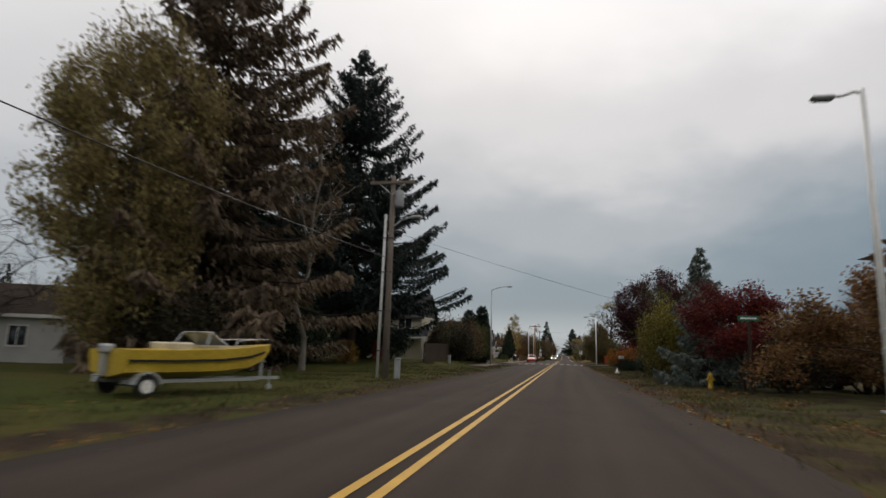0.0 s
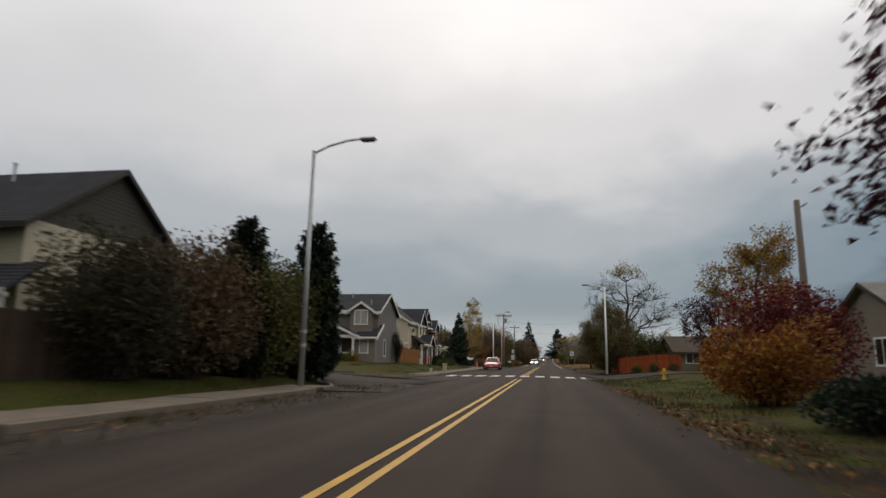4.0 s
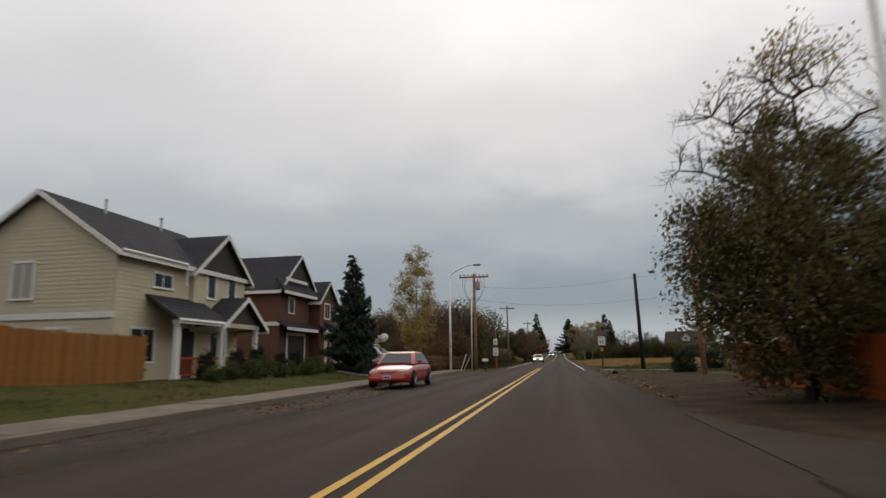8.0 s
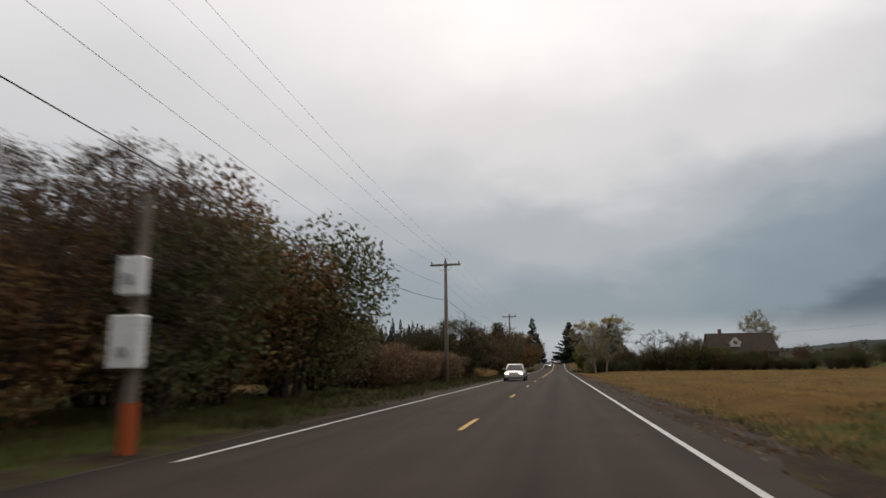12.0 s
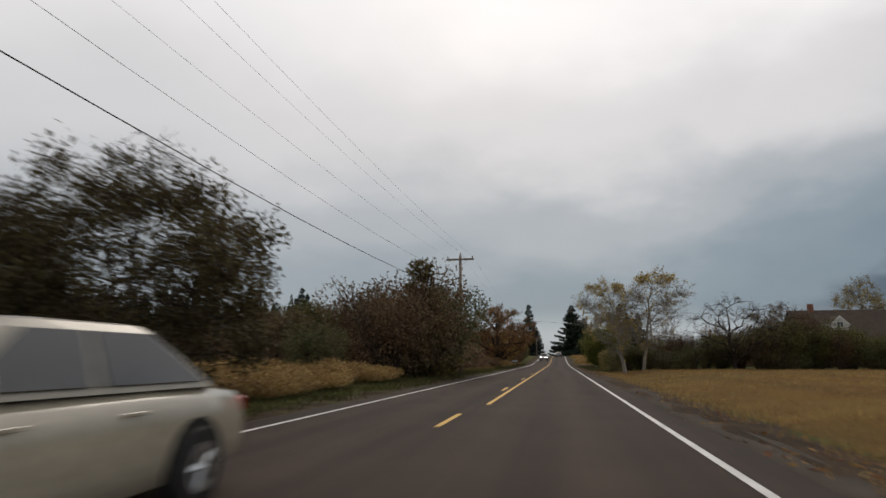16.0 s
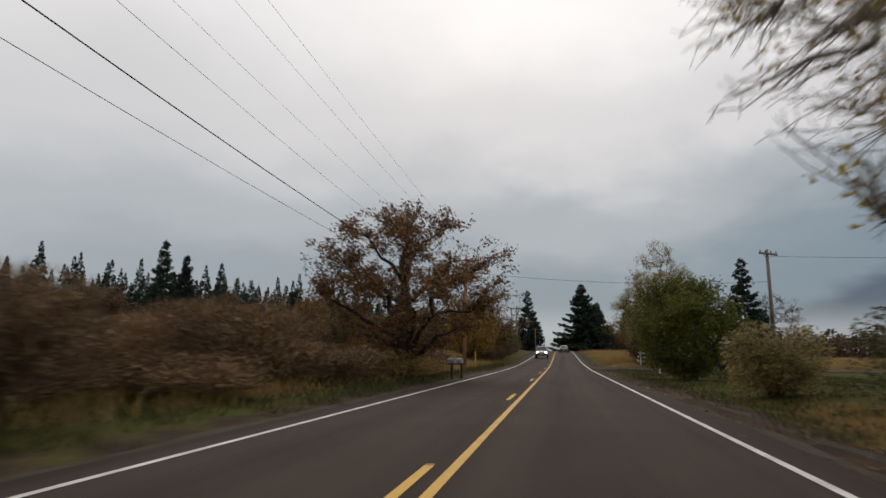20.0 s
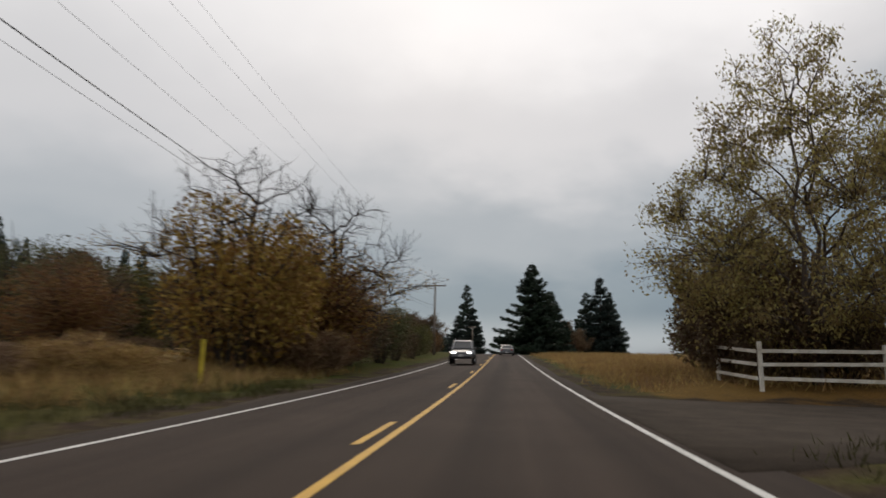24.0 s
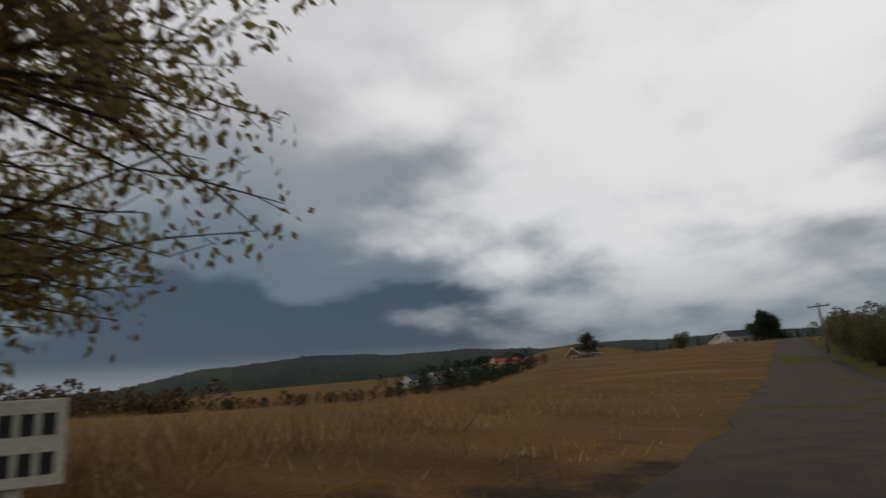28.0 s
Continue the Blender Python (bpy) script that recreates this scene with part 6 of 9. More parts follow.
utility_pole(-6.5, -43.1, 9.45, "weathered grey utility pole with pale conduit, a transformer and a lamp", conduit=True, transformer=True, lamp=True, arm=2.2)
utility_pole(-5.75, 82.1, 8.8, "reddish wooden utility pole with looped jumper cables and transformer", M_polered, 2.75, True, True, pins=8)
utility_pole(-6.25, 124.0, 9.1, "weathered wooden utility pole with a plain crossarm", arm=2.3, pins=2)
utility_pole(-5.72, 177.5, 9.45, "weathered wooden utility pole standing in roadside scrub", arm=2.25, pins=2)
utility_pole(-6.9, 236.5, 9.6, "brown wooden utility pole beside the road", M_polered, arm=2.3, pins=2, lean=0.8)
utility_pole(-7.5, 308.0, 9.2, "weathered wooden utility pole near the crest", arm=2.8, pins=2)
utility_pole(-7.5, 400.0, 9.0, "distant wooden utility pole beyond the crest", arm=2.4)
utility_pole(7.95, 75.9, 7.4, "tarred black wooden pole without a crossarm", M_poleblack, 0, lean=-1.3)
utility_pole(10.0, 65.2, 7.3, "brown wooden service pole beside the garage", M_polered, 0, lean=-1.5)
utility_pole(92.0, 239.4, 5.6, "weathered wooden pole beside the unpaved lane", arm=2.2, turn=80)
utility_pole(17.1, 235.6, 9.5, "weathered wooden pole with a short crossarm", arm=2.0, turn=35)
utility_pole(11.5, 6.0, 7.2, "slim wooden service pole among the shrubs", arm=0)

P3, P4, P5, P6, P7 = (-5.75, 82.1), (-6.25, 124.0), (-5.72, 177.5), (-6.8, 236.5), (-7.5, 308.0)
Z7 = float(rise(308.0))
for dx, dz in ((-1.05, 0.0), (0.02, 0.35), (1.05, 0.0)):
    wire([(p[0] + dx, p[1] - 0.1, z + dz) for p, z in ((P3, 8.75), (P4, 9.0), (P5, 9.35), (P6, 9.5), (P7, Z7 + 9.1))], 0.6, 0.0045)
wire([(p[0] + 0.14, p[1], z) for p, z in ((P3, 6.9), (P4, 7.2), (P5, 7.6), (P6, 7.5), (P7, Z7 + 7.6))], 0.9, 0.006, label="thin grey neutral wire strung below the crossarms")
wire([(p[0] + 0.14, p[1], z) for p, z in ((P3, 5.5), (P4, 6.1), (P5, 6.4), (P6, 6.45), (P7, Z7 + 6.3))], 0.8, 0.015, label="thick black telephone cable strung below the power lines")
wire([(p[0] - 0.16, p[1], z) for p, z in ((P5, 5.7), (P6, 6.3), (P7, Z7 + 6.0))], 0.7, 0.007, label="thin black telephone cable strung below the thick one")
for k, dx in enumerate((-1.0, 1.0)):
    q = [(P6[0] + dx * u, P6[1] + 0.05, 6.45 - 0.75 * math.sin(math.pi * u) ** 0.8 - 0.05 * u) for u in [i / 10 for i in range(11)]]
    wire(q, 0.0, 0.014, label="slack loop of telephone cable hanging at the pole")
wire([(-5.65, 82.1, 7.6), (7.85, 75.9, 7.2), (10.0, 65.2, 7.2)], 0.5, 0.007)
wire([(-5.65, 82.1, 6.4), (7.88, 75.9, 5.4), (10.0, 65.2, 5.9), (17, 60, 4.4)], 0.5, 0.007)
wire([(10.0, 65.2, 7.7), (26, 30, 6.5)], 0.8, 0.012)
wire([(-6.4, -43.1, 6.75), (13.0, -21.6, 3.66)], 0.2, 0.008)
wire([(-6.6, -43.1, 5.5), (-9.0, -62.8, 5.6), (-16.0, -72.0, 8.2)], 0.12, 0.018)
wire([(17.1, 235.6, 7.0), (-6.8, 236.5, 8.3)], 0.5, 0.012)
wire([(17.1, 235.6, 9.0), (70, 226, 9.5)], 1.2, 0.012)

street_lamp(9.6, -52.1, 8.75, 0.7, M_paintpole, "white steel street lamp beside the shrubs", -1.0, -0.2)
street_lamp(-7.0, 1.2, 8.85, 1.8, M_galv, "grey steel street lamp beside the sidewalk", 1.0)
street_lamp(6.75, 36.9, 7.85, 1.4, M_paintpole, "white steel street lamp by the red fence", -1.0, 0.25)
street_lamp(-6.9, 75.6, 7.9, 2.0, M_paintpole, "pale painted steel street lamp at the end of the sidewalk", 1.0, 0.75)
hydrant(7.7, -41.1, "yellow fire hydrant among fallen leaves")
hydrant(8.5, 19.4, "yellow fire hydrant on the corner lawn")
hydrant(9.25, 86.0, "yellow fire hydrant on the grass verge")
speed_sign(5.3, 80.8)
mailbox(-4.6, 79.6, 90, "white metal mailbox on a wooden post")
mailbox(-4.45, 216.7, 60, "two grey metal mailboxes on a plank stand", double=True)
mailbox(6.65, -10.5, -90, "white metal mailbox by the old fence", up=0.4)
traffic_cone(5.6, -18.6, M_whitetrim, "faded white marker cone on the verge", 0.42)
traffic_cone(-9.0, 71.6, M_orange, "orange traffic cone standing by the truck", 0.9)

# pole with meter boxes
r = thing("meter_pole", pose(-4.6, 88.6, zl(-4.6, 88.6)), "short wooden pole carrying two pale meter boxes", "meter pole")
part("shaft", Geo().tube((0, 0, -0.3), (0, 0, 4.0), 0.09, 0.08, 10), M_polewood, r)
for z0, z1, w in ((2.35, 2.95, 0.2), (1.25, 2.05, 0.26)):
    b = part("meter_box", Geo().bbox(-w, -0.26, z0, w, -0.08, z1, 0.02), M_signwhite, r, "pale grey metal box")
    part("dial", Geo().tube((0, -0.26, z0 + 0.25), (0, -0.31, z0 + 0.25), 0.09, 0.085, 10), M_trans, b)
part("marker_sleeve", Geo().tube((0, 0, 0.0), (0, 0, 0.75), 0.13, 0.12, 10), M_cedarred, r, "faded red sleeve")
for dx, dy, l in ((0, 0, 20), (0.35, 0.2, 26)):
    r = thing("leaning_stake", pose(-6.6 + 0.6 * dx, 78.6 + dy, zl(-6, 78.2), 0, l, 0), "pale leaning wooden stake in the weeds", "stake", "leaning stakes")
    part("stake", Geo().bbox(-0.035, -0.035, -0.2, 0.035, 0.035, 1.55, 0.01), M_pvc if dx == 0 else M_stakewood, r)
# roadside markers
for x, y, mat, lab, hh in ((-7.7, 248.9, M_signyellow, "yellow gas marker post in dry grass", 1.35), (7.6, 228.5, M_signwhite, "short white marker post beside the lane", 0.8), (13.8, 33.0, M_hydrant, "yellow marker post with a red cap", 1.15)):
    r = thing("marker_post", pose(x, y, zl(x, y)), lab, "marker post", "roadside markers")
    part("post", Geo().bbox(-0.05, -0.03, -0.2, 0.05, 0.03, hh, 0.01), mat, r)
    part("cap", Geo().bbox(-0.055, -0.035, hh - 0.12, 0.055, 0.035, hh + 0.01, 0.01), M_orange if mat is M_hydrant else mat, r)
# green and beige utility boxes along the sidewalk
M_pedestal = material("beige_plastic", (0.46, 0.42, 0.31), 0.6, (0.37, 0.335, 0.25), scale=3, fine=30, bump=0.05)
for x, y, w, hh, mat, lab in ((-9.2, -13.3, 0.13, 0.78, M_trans, "grey metal utility cabinet on the lawn"), (-7.0, 25.3, 0.09, 0.48, M_pedestal, "small pale utility stub near the kerb"), (-7.35, 33.4, 0.16, 0.78, M_pedestal, "beige utility pedestal behind the sidewalk"), (-5.85, -43.4, 0.12, 0.9, M_trans, "grey utility cabinet beside the pole")):
    r = thing("utility_box", pose(x, y, zl(x, y)), lab, "utility box", "utility boxes")
    b = part("cabinet", Geo().bbox(-w, -w * 0.8, -0.05, w, w * 0.8, hh, 0.03), mat, r)
    part("lid", Geo().bbox(-w - 0.02, -w * 0.8 - 0.02, hh - 0.06, w + 0.02, w * 0.8 + 0.02, hh + 0.015, 0.02), mat, b)
# street-name sign near the start
r = thing("street_sign", pose(8.3, -45.0, zl(8.3, -45)), "green street-name sign on a grey wooden post", "street sign")
part("post", Geo().bbox(-0.05, -0.05, -0.3, 0.05, 0.05, 2.7, 0.01), M_oldwood, r)
pl = part("plate", Geo().bbox(-0.38, -0.012, 2.72, 0.38, 0.012, 2.92, 0.02), material("sign_green", (0.02, 0.12, 0.06), 0.4, bump=0), r)
part("text_bar", Geo().box(-0.28, -0.016, 2.79, 0.28, -0.012, 2.85), M_signwhite, pl)
# concrete culvert end in the verge
r = thing("culvert_pipe", pose(5.0, 68.2, zl(5.0, 68.2) - 0.08, 0, 0, 20), "pale concrete culvert end set in the verge", "culvert")
arc = [math.pi * k / 10 for k in range(11)]
g = Geo().prism([(0.34 * math.cos(a), 0.34 * math.sin(a)) for a in arc] + [(0.24 * math.cos(a), 0.24 * math.sin(a)) for a in arc[::-1]], "y", -0.5, 0.9)
part("pipe", g, M_concrete, r)
part("headwall", Geo().bbox(-0.85, -0.35, -0.1, -0.33, -0.1, 0.26, 0.03).bbox(0.33, -0.35, -0.1, 0.85, -0.1, 0.26, 0.03).bbox(-0.85, -0.35, 0.24, 0.85, -0.1, 0.32, 0.03), M_concrete, r)

# ---- kerb, sidewalk and drives ----
walk_root = thing("sidewalk", pose(0, 0, 0), "pale concrete sidewalk of jointed slabs with kerb", "sidewalk", kind="structure")
slab = Geo().bbox(-0.72, 0.006, -0.16, 0.72, 1.494, 0.0, 0.012).mesh("slab", material("sidewalk_concrete", (0.175, 0.145, 0.115), 0.88, (0.115, 0.095, 0.075), scale=1.4, fine=60, bump=0.25, vary=0.1))
curb = Geo().prism([(-0.09, -0.2), (0.09, -0.2), (0.075, 0.0), (0.05, 0.02), (-0.09, 0.02)], "y", 0.006, 2.994).mesh("kerb_stone", slab.materials[0])
for y0, y1 in ((-11.5, 2.0), (20.2, 78)):
    y = y0
    while y < y1 - 1:
        ob = new("slab", slab)
        ob.parent, ob.matrix_basis = walk_root, pose(-7.02, y, 0.14 + 0.01 * math.sin(y * 3.1), 0, 0.4, 0)
        y += 1.5
    y = y0
    while y < y1 - 2:
        ob = new("kerb_stone", curb)
        ob.parent, ob.matrix_basis = walk_root, pose(-6.2, y, 0.11)
        y += 3.0
# kerbs round the corners into the side street
for cy, sy in ((20.2, -1), (1.2, 1)):
    for k in range(6):
        a0, a1 = radians(15 * k), radians(15 * k + 15)
        p = Vector((-12.6 + 6.4 * math.cos(a0), cy + sy * 6.4 * math.sin(a0), 0))
        q = Vector((-12.6 + 6.4 * math.cos(a1), cy + sy * 6.4 * math.sin(a1), 0))
        if sy > 0:
            p, q = q, p
        ob = new("kerb_stone", curb)
        ob.parent = walk_root
        zc = float(land((p.x + q.x) / 2, (p.y + q.y) / 2)) + 0.11
        d = q - p
        start = q if sy < 0 else q
        ob.matrix_basis = Matrix.LocRotScale((start.x, start.y, zc), Euler((0, 0, math.atan2(-(p - q).x, (p - q).y))), (1, d.length / 3.0, 1))
for k in range(3):
    for y, turn in ((13.8, 90), (7.6, -90)):
        ob = new("kerb_stone", curb)
        ob.parent = walk_root
        x = -12.7 - 3 * k
        ob.matrix_basis = pose(x if turn == 90 else x - 3, y, float(land(x - 1.5, y)) + 0.11, 0, 0, turn)


def pad(name, pts, mat, label, lift=0.03, category="driveway"):
    g = Geo()
    pts3 = [(x, y, zl(x, y) + lift) for x, y in pts]
    k = len(pts)
    g.poly(pts3)
    for i in range(k):
        a, b = pts3[i], pts3[(i + 1) % k]
        g.poly([a, b, (b[0], b[1], b[2] - 0.15), (a[0], a[1], a[2] - 0.15)])
    ob = new(name, g.mesh(name, mat))
    return tagged(ob, label, category, kind="structure")


pad("driveway_grey_house", [(-23.2, 13.9), (-16.4, 13.9), (-16.4, 20.0), (-17.2, 26.3), (-23.2, 26.3), (-23.2, 20.0)], M_concrete, "concrete driveway in front of the garage")
pad("driveway_truck", [(-14.1, 68.8), (-8.0, 68.8), (-6.3, 67.4), (-6.3, 75.2), (-8.0, 73.4), (-17, 73.4), (-17, 70.9), (-14.1, 70.9)], M_concrete, "concrete driveway with the parked truck", 0.06)
pad("driveway_red_house", [(-10.6, 59.8), (-7.8, 59.8), (-7.8, 63.6), (-10.6, 63.6)], M_concrete, "concrete driveway at the red house", 0.05)
pad("driveway_garage", [(7.0, 73.6), (14.0, 74.4), (24, 74.6), (24, 76.1), (14.4, 76.1), (7.0, 75.4)], M_concrete, "concrete strip in front of the garage", 0.05)

plank_fence(-12.4, 35.2, -12.4, 46.3, 1.55, M_cedar, "tall fence of orange stained cedar planks")
plank_fence(8.3, 36.4, 13.0, 36.1, 1.4, M_cedarred, "red stained cedar plank fence round a yard")
plank_fence(8.3, 52.0, 8.3, 36.4, 1.35, M_cedarred, "red stained cedar plank fence beside the road")
plank_fence(-10.6, -17.5, -10.6, -2.0, 1.65, M_oldwood, "weathered dark wooden fence behind the lawn")
plank_fence(8.7, -5.0, 8.7, -20.0, 1.35, M_oldwood, "weathered brown wooden fence under the plum tree")

# ---- vehicles ----
def paint(name, c):
    m = material(name, c, 0.28, tuple(v * 0.85 for v in c), scale=1.0, fine=12, bump=0, amount=0.5, spec=0.6)
    m.node_tree.nodes["Principled BSDF"].inputs["Coat Weight"].default_value = 0.6
    return m


M_headlamp = lamp_material("lit_headlamp", (1.0, 0.97, 0.9), 14.0)
M_clearlens = material("clear_lens", (0.55, 0.56, 0.55), 0.15, (0.4, 0.41, 0.41), scale=8, bump=0, spec=0.8)
M_taillens = material("red_lens", (0.30, 0.012, 0.012), 0.2, bump=0, spec=0.8)
M_plate = material("plate_white", (0.6, 0.6, 0.58), 0.4, bump=0)


def wheel(root, x, y, r, w=0.2, rim=None):
    s = 1 if x > 0 else -1
    t = part("wheel", Geo().lathe([(r * 0.62, -w / 2), (r * 0.93, -w / 2), (r, -w * 0.3), (r, w * 0.3), (r * 0.93, w / 2), (r * 0.62, w / 2)], (x, y, r), 18, "x"), M_black, root, smooth=False)
    g = Geo().lathe([(0.0, -0.02), (r * 0.62, -0.05), (r * 0.62, 0.05), (0.0, 0.02)], (x + s * w * 0.3, y, r), 18, "x")
    for k in range(5):
        a = k * 2 * math.pi / 5
        g.tube((x + s * w * 0.42, y, r), (x + s * w * 0.4, y + math.cos(a) * r * 0.58, r + math.sin(a) * r * 0.58), 0.05, 0.035, 5)
    part("rim", g, rim or M_chrome, t)
    part("hub", Geo().tube((x + s * w * 0.4, y, r), (x + s * w * 0.52, y, r), 0.05, 0.045, 8), M_darkmetal, t)


def loft(stations, belly=None):
    """Body shell: stations of (y, half width, bottom, shoulder, top)."""
    g, rings = Geo(), []
    for y, w, zb, zs, zt in stations:
        half = [(0.0, zt), (0.55 * w, zt - 0.005), (0.86 * w, zt - 0.04), (0.965 * w, (zt + zs) / 2), (w, zs), (0.995 * w, lerp(zs, zb, 0.5)), (0.96 * w, zb + 0.04), (0.88 * w, zb), (0.0, zb)]
        rings.append([(x, y, z) for x, z in half] + [(-x, y, z) for x, z in half[-2:0:-1]])
    n = len(rings[0])
    pts = [p for r in rings for p in r]
    faces = [(k * n + i, k * n + (i + 1) % n, (k + 1) * n + (i + 1) % n, (k + 1) * n + i) for k in range(len(rings) - 1) for i in range(n)]
    faces += [tuple(range(n - 1, -1, -1)), tuple(range((len(rings) - 1) * n, len(rings) * n))]
    return g.solid(pts, faces)


def cabin(root, paintm, y0, y1, ya, yb, w0, w1, z0, z1, side=((0.04, 0.5), (0.54, 0.94))):
    """Greenhouse: base y0..y1 (rear to front), roof ya..yb, with glass set proud of it."""
    rings = []
    for f, grow in ((0.0, 0), (0.5, 0.012), (0.86, 0.01), (0.97, -0.012), (1.0, -0.06)):
        w, r, q, z = lerp(w0, w1, f) + grow, lerp(y0, ya, f) - grow, lerp(y1, yb, f) + grow, lerp(z0, z1, f)
        c = 0.12
        rings.append([(-w, r + c, z), (-w + c, r, z), (w - c, r, z), (w, r + c, z), (w, q - c, z), (w - c, q, z), (-w + c, q, z), (-w, q - c, z)])
    n = 8
    g = Geo().solid([p for r in rings for p in r], [(k * n + i, k * n + (i + 1) % n, (k + 1) * n + (i + 1) % n, (k + 1) * n + i) for k in range(len(rings) - 1) for i in range(n)] + [tuple(range((len(rings) - 1) * n, len(rings) * n))])
    body = part("cabin", g, paintm, root)

    def pane(name, quad):
        q = [Vector(p) for p in quad]
        nn = (q[1] - q[0]).cross(q[3] - q[0]).normalized() * 0.012
        part(name, Geo().solid([p - nn for p in q] + [p + nn for p in q], [(0, 3, 2, 1), (4, 5, 6, 7), (0, 1, 5, 4), (1, 2, 6, 5), (2, 3, 7, 6), (3, 0, 4, 7)]), M_carglass, body)

    def at(f, w=None):
        return lerp(w0, w1, f), lerp(y0, ya, f), lerp(y1, yb, f), lerp(z0, z1, f)

    lo, hi = at(0.06), at(0.84)
    pane("windscreen", [(-lo[0] + 0.12, lo[2] + 0.02, lo[3]), (lo[0] - 0.12, lo[2] + 0.02, lo[3]), (hi[0] - 0.12, hi[2] + 0.022, hi[3]), (-hi[0] + 0.12, hi[2] + 0.022, hi[3])])
    pane("rear_window", [(-lo[0] + 0.14, lo[1] - 0.015, lo[3]), (lo[0] - 0.14, lo[1] - 0.015, lo[3]), (hi[0] - 0.14, hi[1] - 0.02, hi[3]), (-hi[0] + 0.14, hi[1] - 0.02, hi[3])])
    for s in (-1, 1):
        for a, b in side:
            pane("side_window", [(s * (lo[0] + 0.012), lerp(lo[1] + 0.14, lo[2] - 0.16, a), lo[3] + 0.02), (s * (lo[0] + 0.012), lerp(lo[1] + 0.14, lo[2] - 0.16, b), lo[3] + 0.02), (s * (hi[0] + 0.014), lerp(hi[1] + 0.1, hi[2] - 0.1, b), hi[3]), (s * (hi[0] + 0.014), lerp(hi[1] + 0.1, hi[2] - 0.1, a), hi[3])])
    return body


def car(x, y, turn, paintm, label, kind="sedan", lit=False, z=None, group="", name="car"):
    r = thing(name, pose(x, y, gz(x, y) if z is None else z, 0, 0, turn), label, "car" if kind != "suv" else "suv", group)
    up, L = {"sedan": (0.0, 2.25), "hatch": (0.04, 2.1), "suv": (0.2, 2.25)}[kind]
    st = [(-L, 0.66, 0.36 + up, 0.55 + up, 0.68 + up), (-L + 0.08, 0.80, 0.27 + up, 0.62 + up, 0.90 + up), (-1.5, 0.865, 0.22 + up, 0.68 + up, 0.97 + up), (-0.8, 0.88, 0.2 + up, 0.7 + up, 0.97 + up), (0.6, 0.88, 0.2 + up, 0.69 + up, 0.95 + up),
          (1.0, 0.875, 0.2 + up, 0.67 + up, 0.92 + up), (1.75, 0.85, 0.21 + up, 0.6 + up, 0.80 + up), (L - 0.15, 0.80, 0.22 + up, 0.54 + up, 0.70 + up), (L, 0.64, 0.3 + up, 0.46 + up, 0.56 + up)]
    part("body", loft(st), paintm, r, smooth=True)
    zr = {"sedan": 1.42, "hatch": 1.5, "suv": 1.78}[kind]
    ra = {"sedan": (-1.75, -0.95), "hatch": (-2.0, -1.7), "suv": (-2.15, -1.95)}[kind]
    cabin(r, paintm, ra[0], 1.1, ra[1], 0.3, 0.8, 0.62 if kind != "suv" else 0.68, 0.93 + up, zr)
    for wy in (-1.33, 1.38):
        for s in (-1, 1):
            part("wheel_arch", Geo().lathe([(0.0, -0.02), (0.37, -0.02), (0.37, 0.02), (0.0, 0.02)], (s * 0.862, wy, 0.33 + up * 0.3), 18, "x"), M_black, r)
            wheel(r, s * 0.83, wy, 0.315 + up * 0.25)
    for s in (-1, 1):
        part("headlight", Geo().bbox(min(s * 0.42, s * 0.72), L - 0.2, 0.56 + up, max(s * 0.42, s * 0.72), L - 0.07, 0.69 + up, 0.03), M_headlamp if lit else M_clearlens, r)
        part("tail_light", Geo().bbox(min(s * 0.5, s * 0.78), -L - 0.0, 0.66 + up, max(s * 0.5, s * 0.78), -L + 0.1, 0.82 + up, 0.03), M_taillens, r)
        part("wing_mirror", Geo().bbox(min(s * 0.86, s * 1.03), 0.72, 0.95 + up, max(s * 0.86, s * 1.03), 0.84, 1.07 + up, 0.03), paintm, r)
        for hy in (-0.55, 0.45):
            part("door_handle", Geo().bbox(min(s * 0.875, s * 0.895), hy - 0.09, 0.77 + up, max(s * 0.875, s * 0.895), hy + 0.09, 0.8 + up, 0.006), paintm, r)
    part("grille", Geo().bbox(-0.32, L - 0.1, 0.5 + up, 0.32, L - 0.02, 0.63 + up, 0.02), M_darkmetal, r)
    part("front_bumper", Geo().bbox(-0.74, L - 0.14, 0.28 + up, 0.74, L + 0.04, 0.46 + up, 0.05), paintm, r)
    part("rear_bumper", Geo().bbox(-0.74, -L - 0.05, 0.32 + up, 0.74, -L + 0.14, 0.52 + up, 0.05), paintm, r)
    for yy in (L + 0.045, -L - 0.055):
        p = part("number_plate", Geo().box(-0.16, yy - 0.006, 0.36 + up, 0.16, yy + 0.006, 0.5 + up), M_plate, r)
        part("text_bar", Geo().box(-0.11, yy - 0.009, 0.405 + up, 0.11, yy + 0.009, 0.455 + up), M_signblack, p)
    return r


P_red = paint("red_car_paint", (0.42, 0.028, 0.022))
P_silver = paint("silver_car_paint", (0.33, 0.34, 0.35))
P_dark = paint("dark_grey_car_paint", (0.045, 0.045, 0.052))
P_beige = paint("beige_car_paint", (0.30, 0.27, 0.21))
P_white = paint("white_vehicle_paint", (0.62, 0.62, 0.61))
P_maroon = paint("maroon_car_paint", (0.10, 0.012, 0.015))
car(-4.85, 52.4, 180, P_red, "red sedan parked by the kerb", z=0.02)
car(-17.0, 21.4, -4, P_silver, "silver hatchback parked on the driveway", "hatch")
car(-21.3, 20.6, 2, P_silver, "silver off-roader on the driveway", "suv")
car(-1.95, 133.6, 180, P_beige, "beige sedan with headlights on in the oncoming lane", "sedan", True, z=0.03)
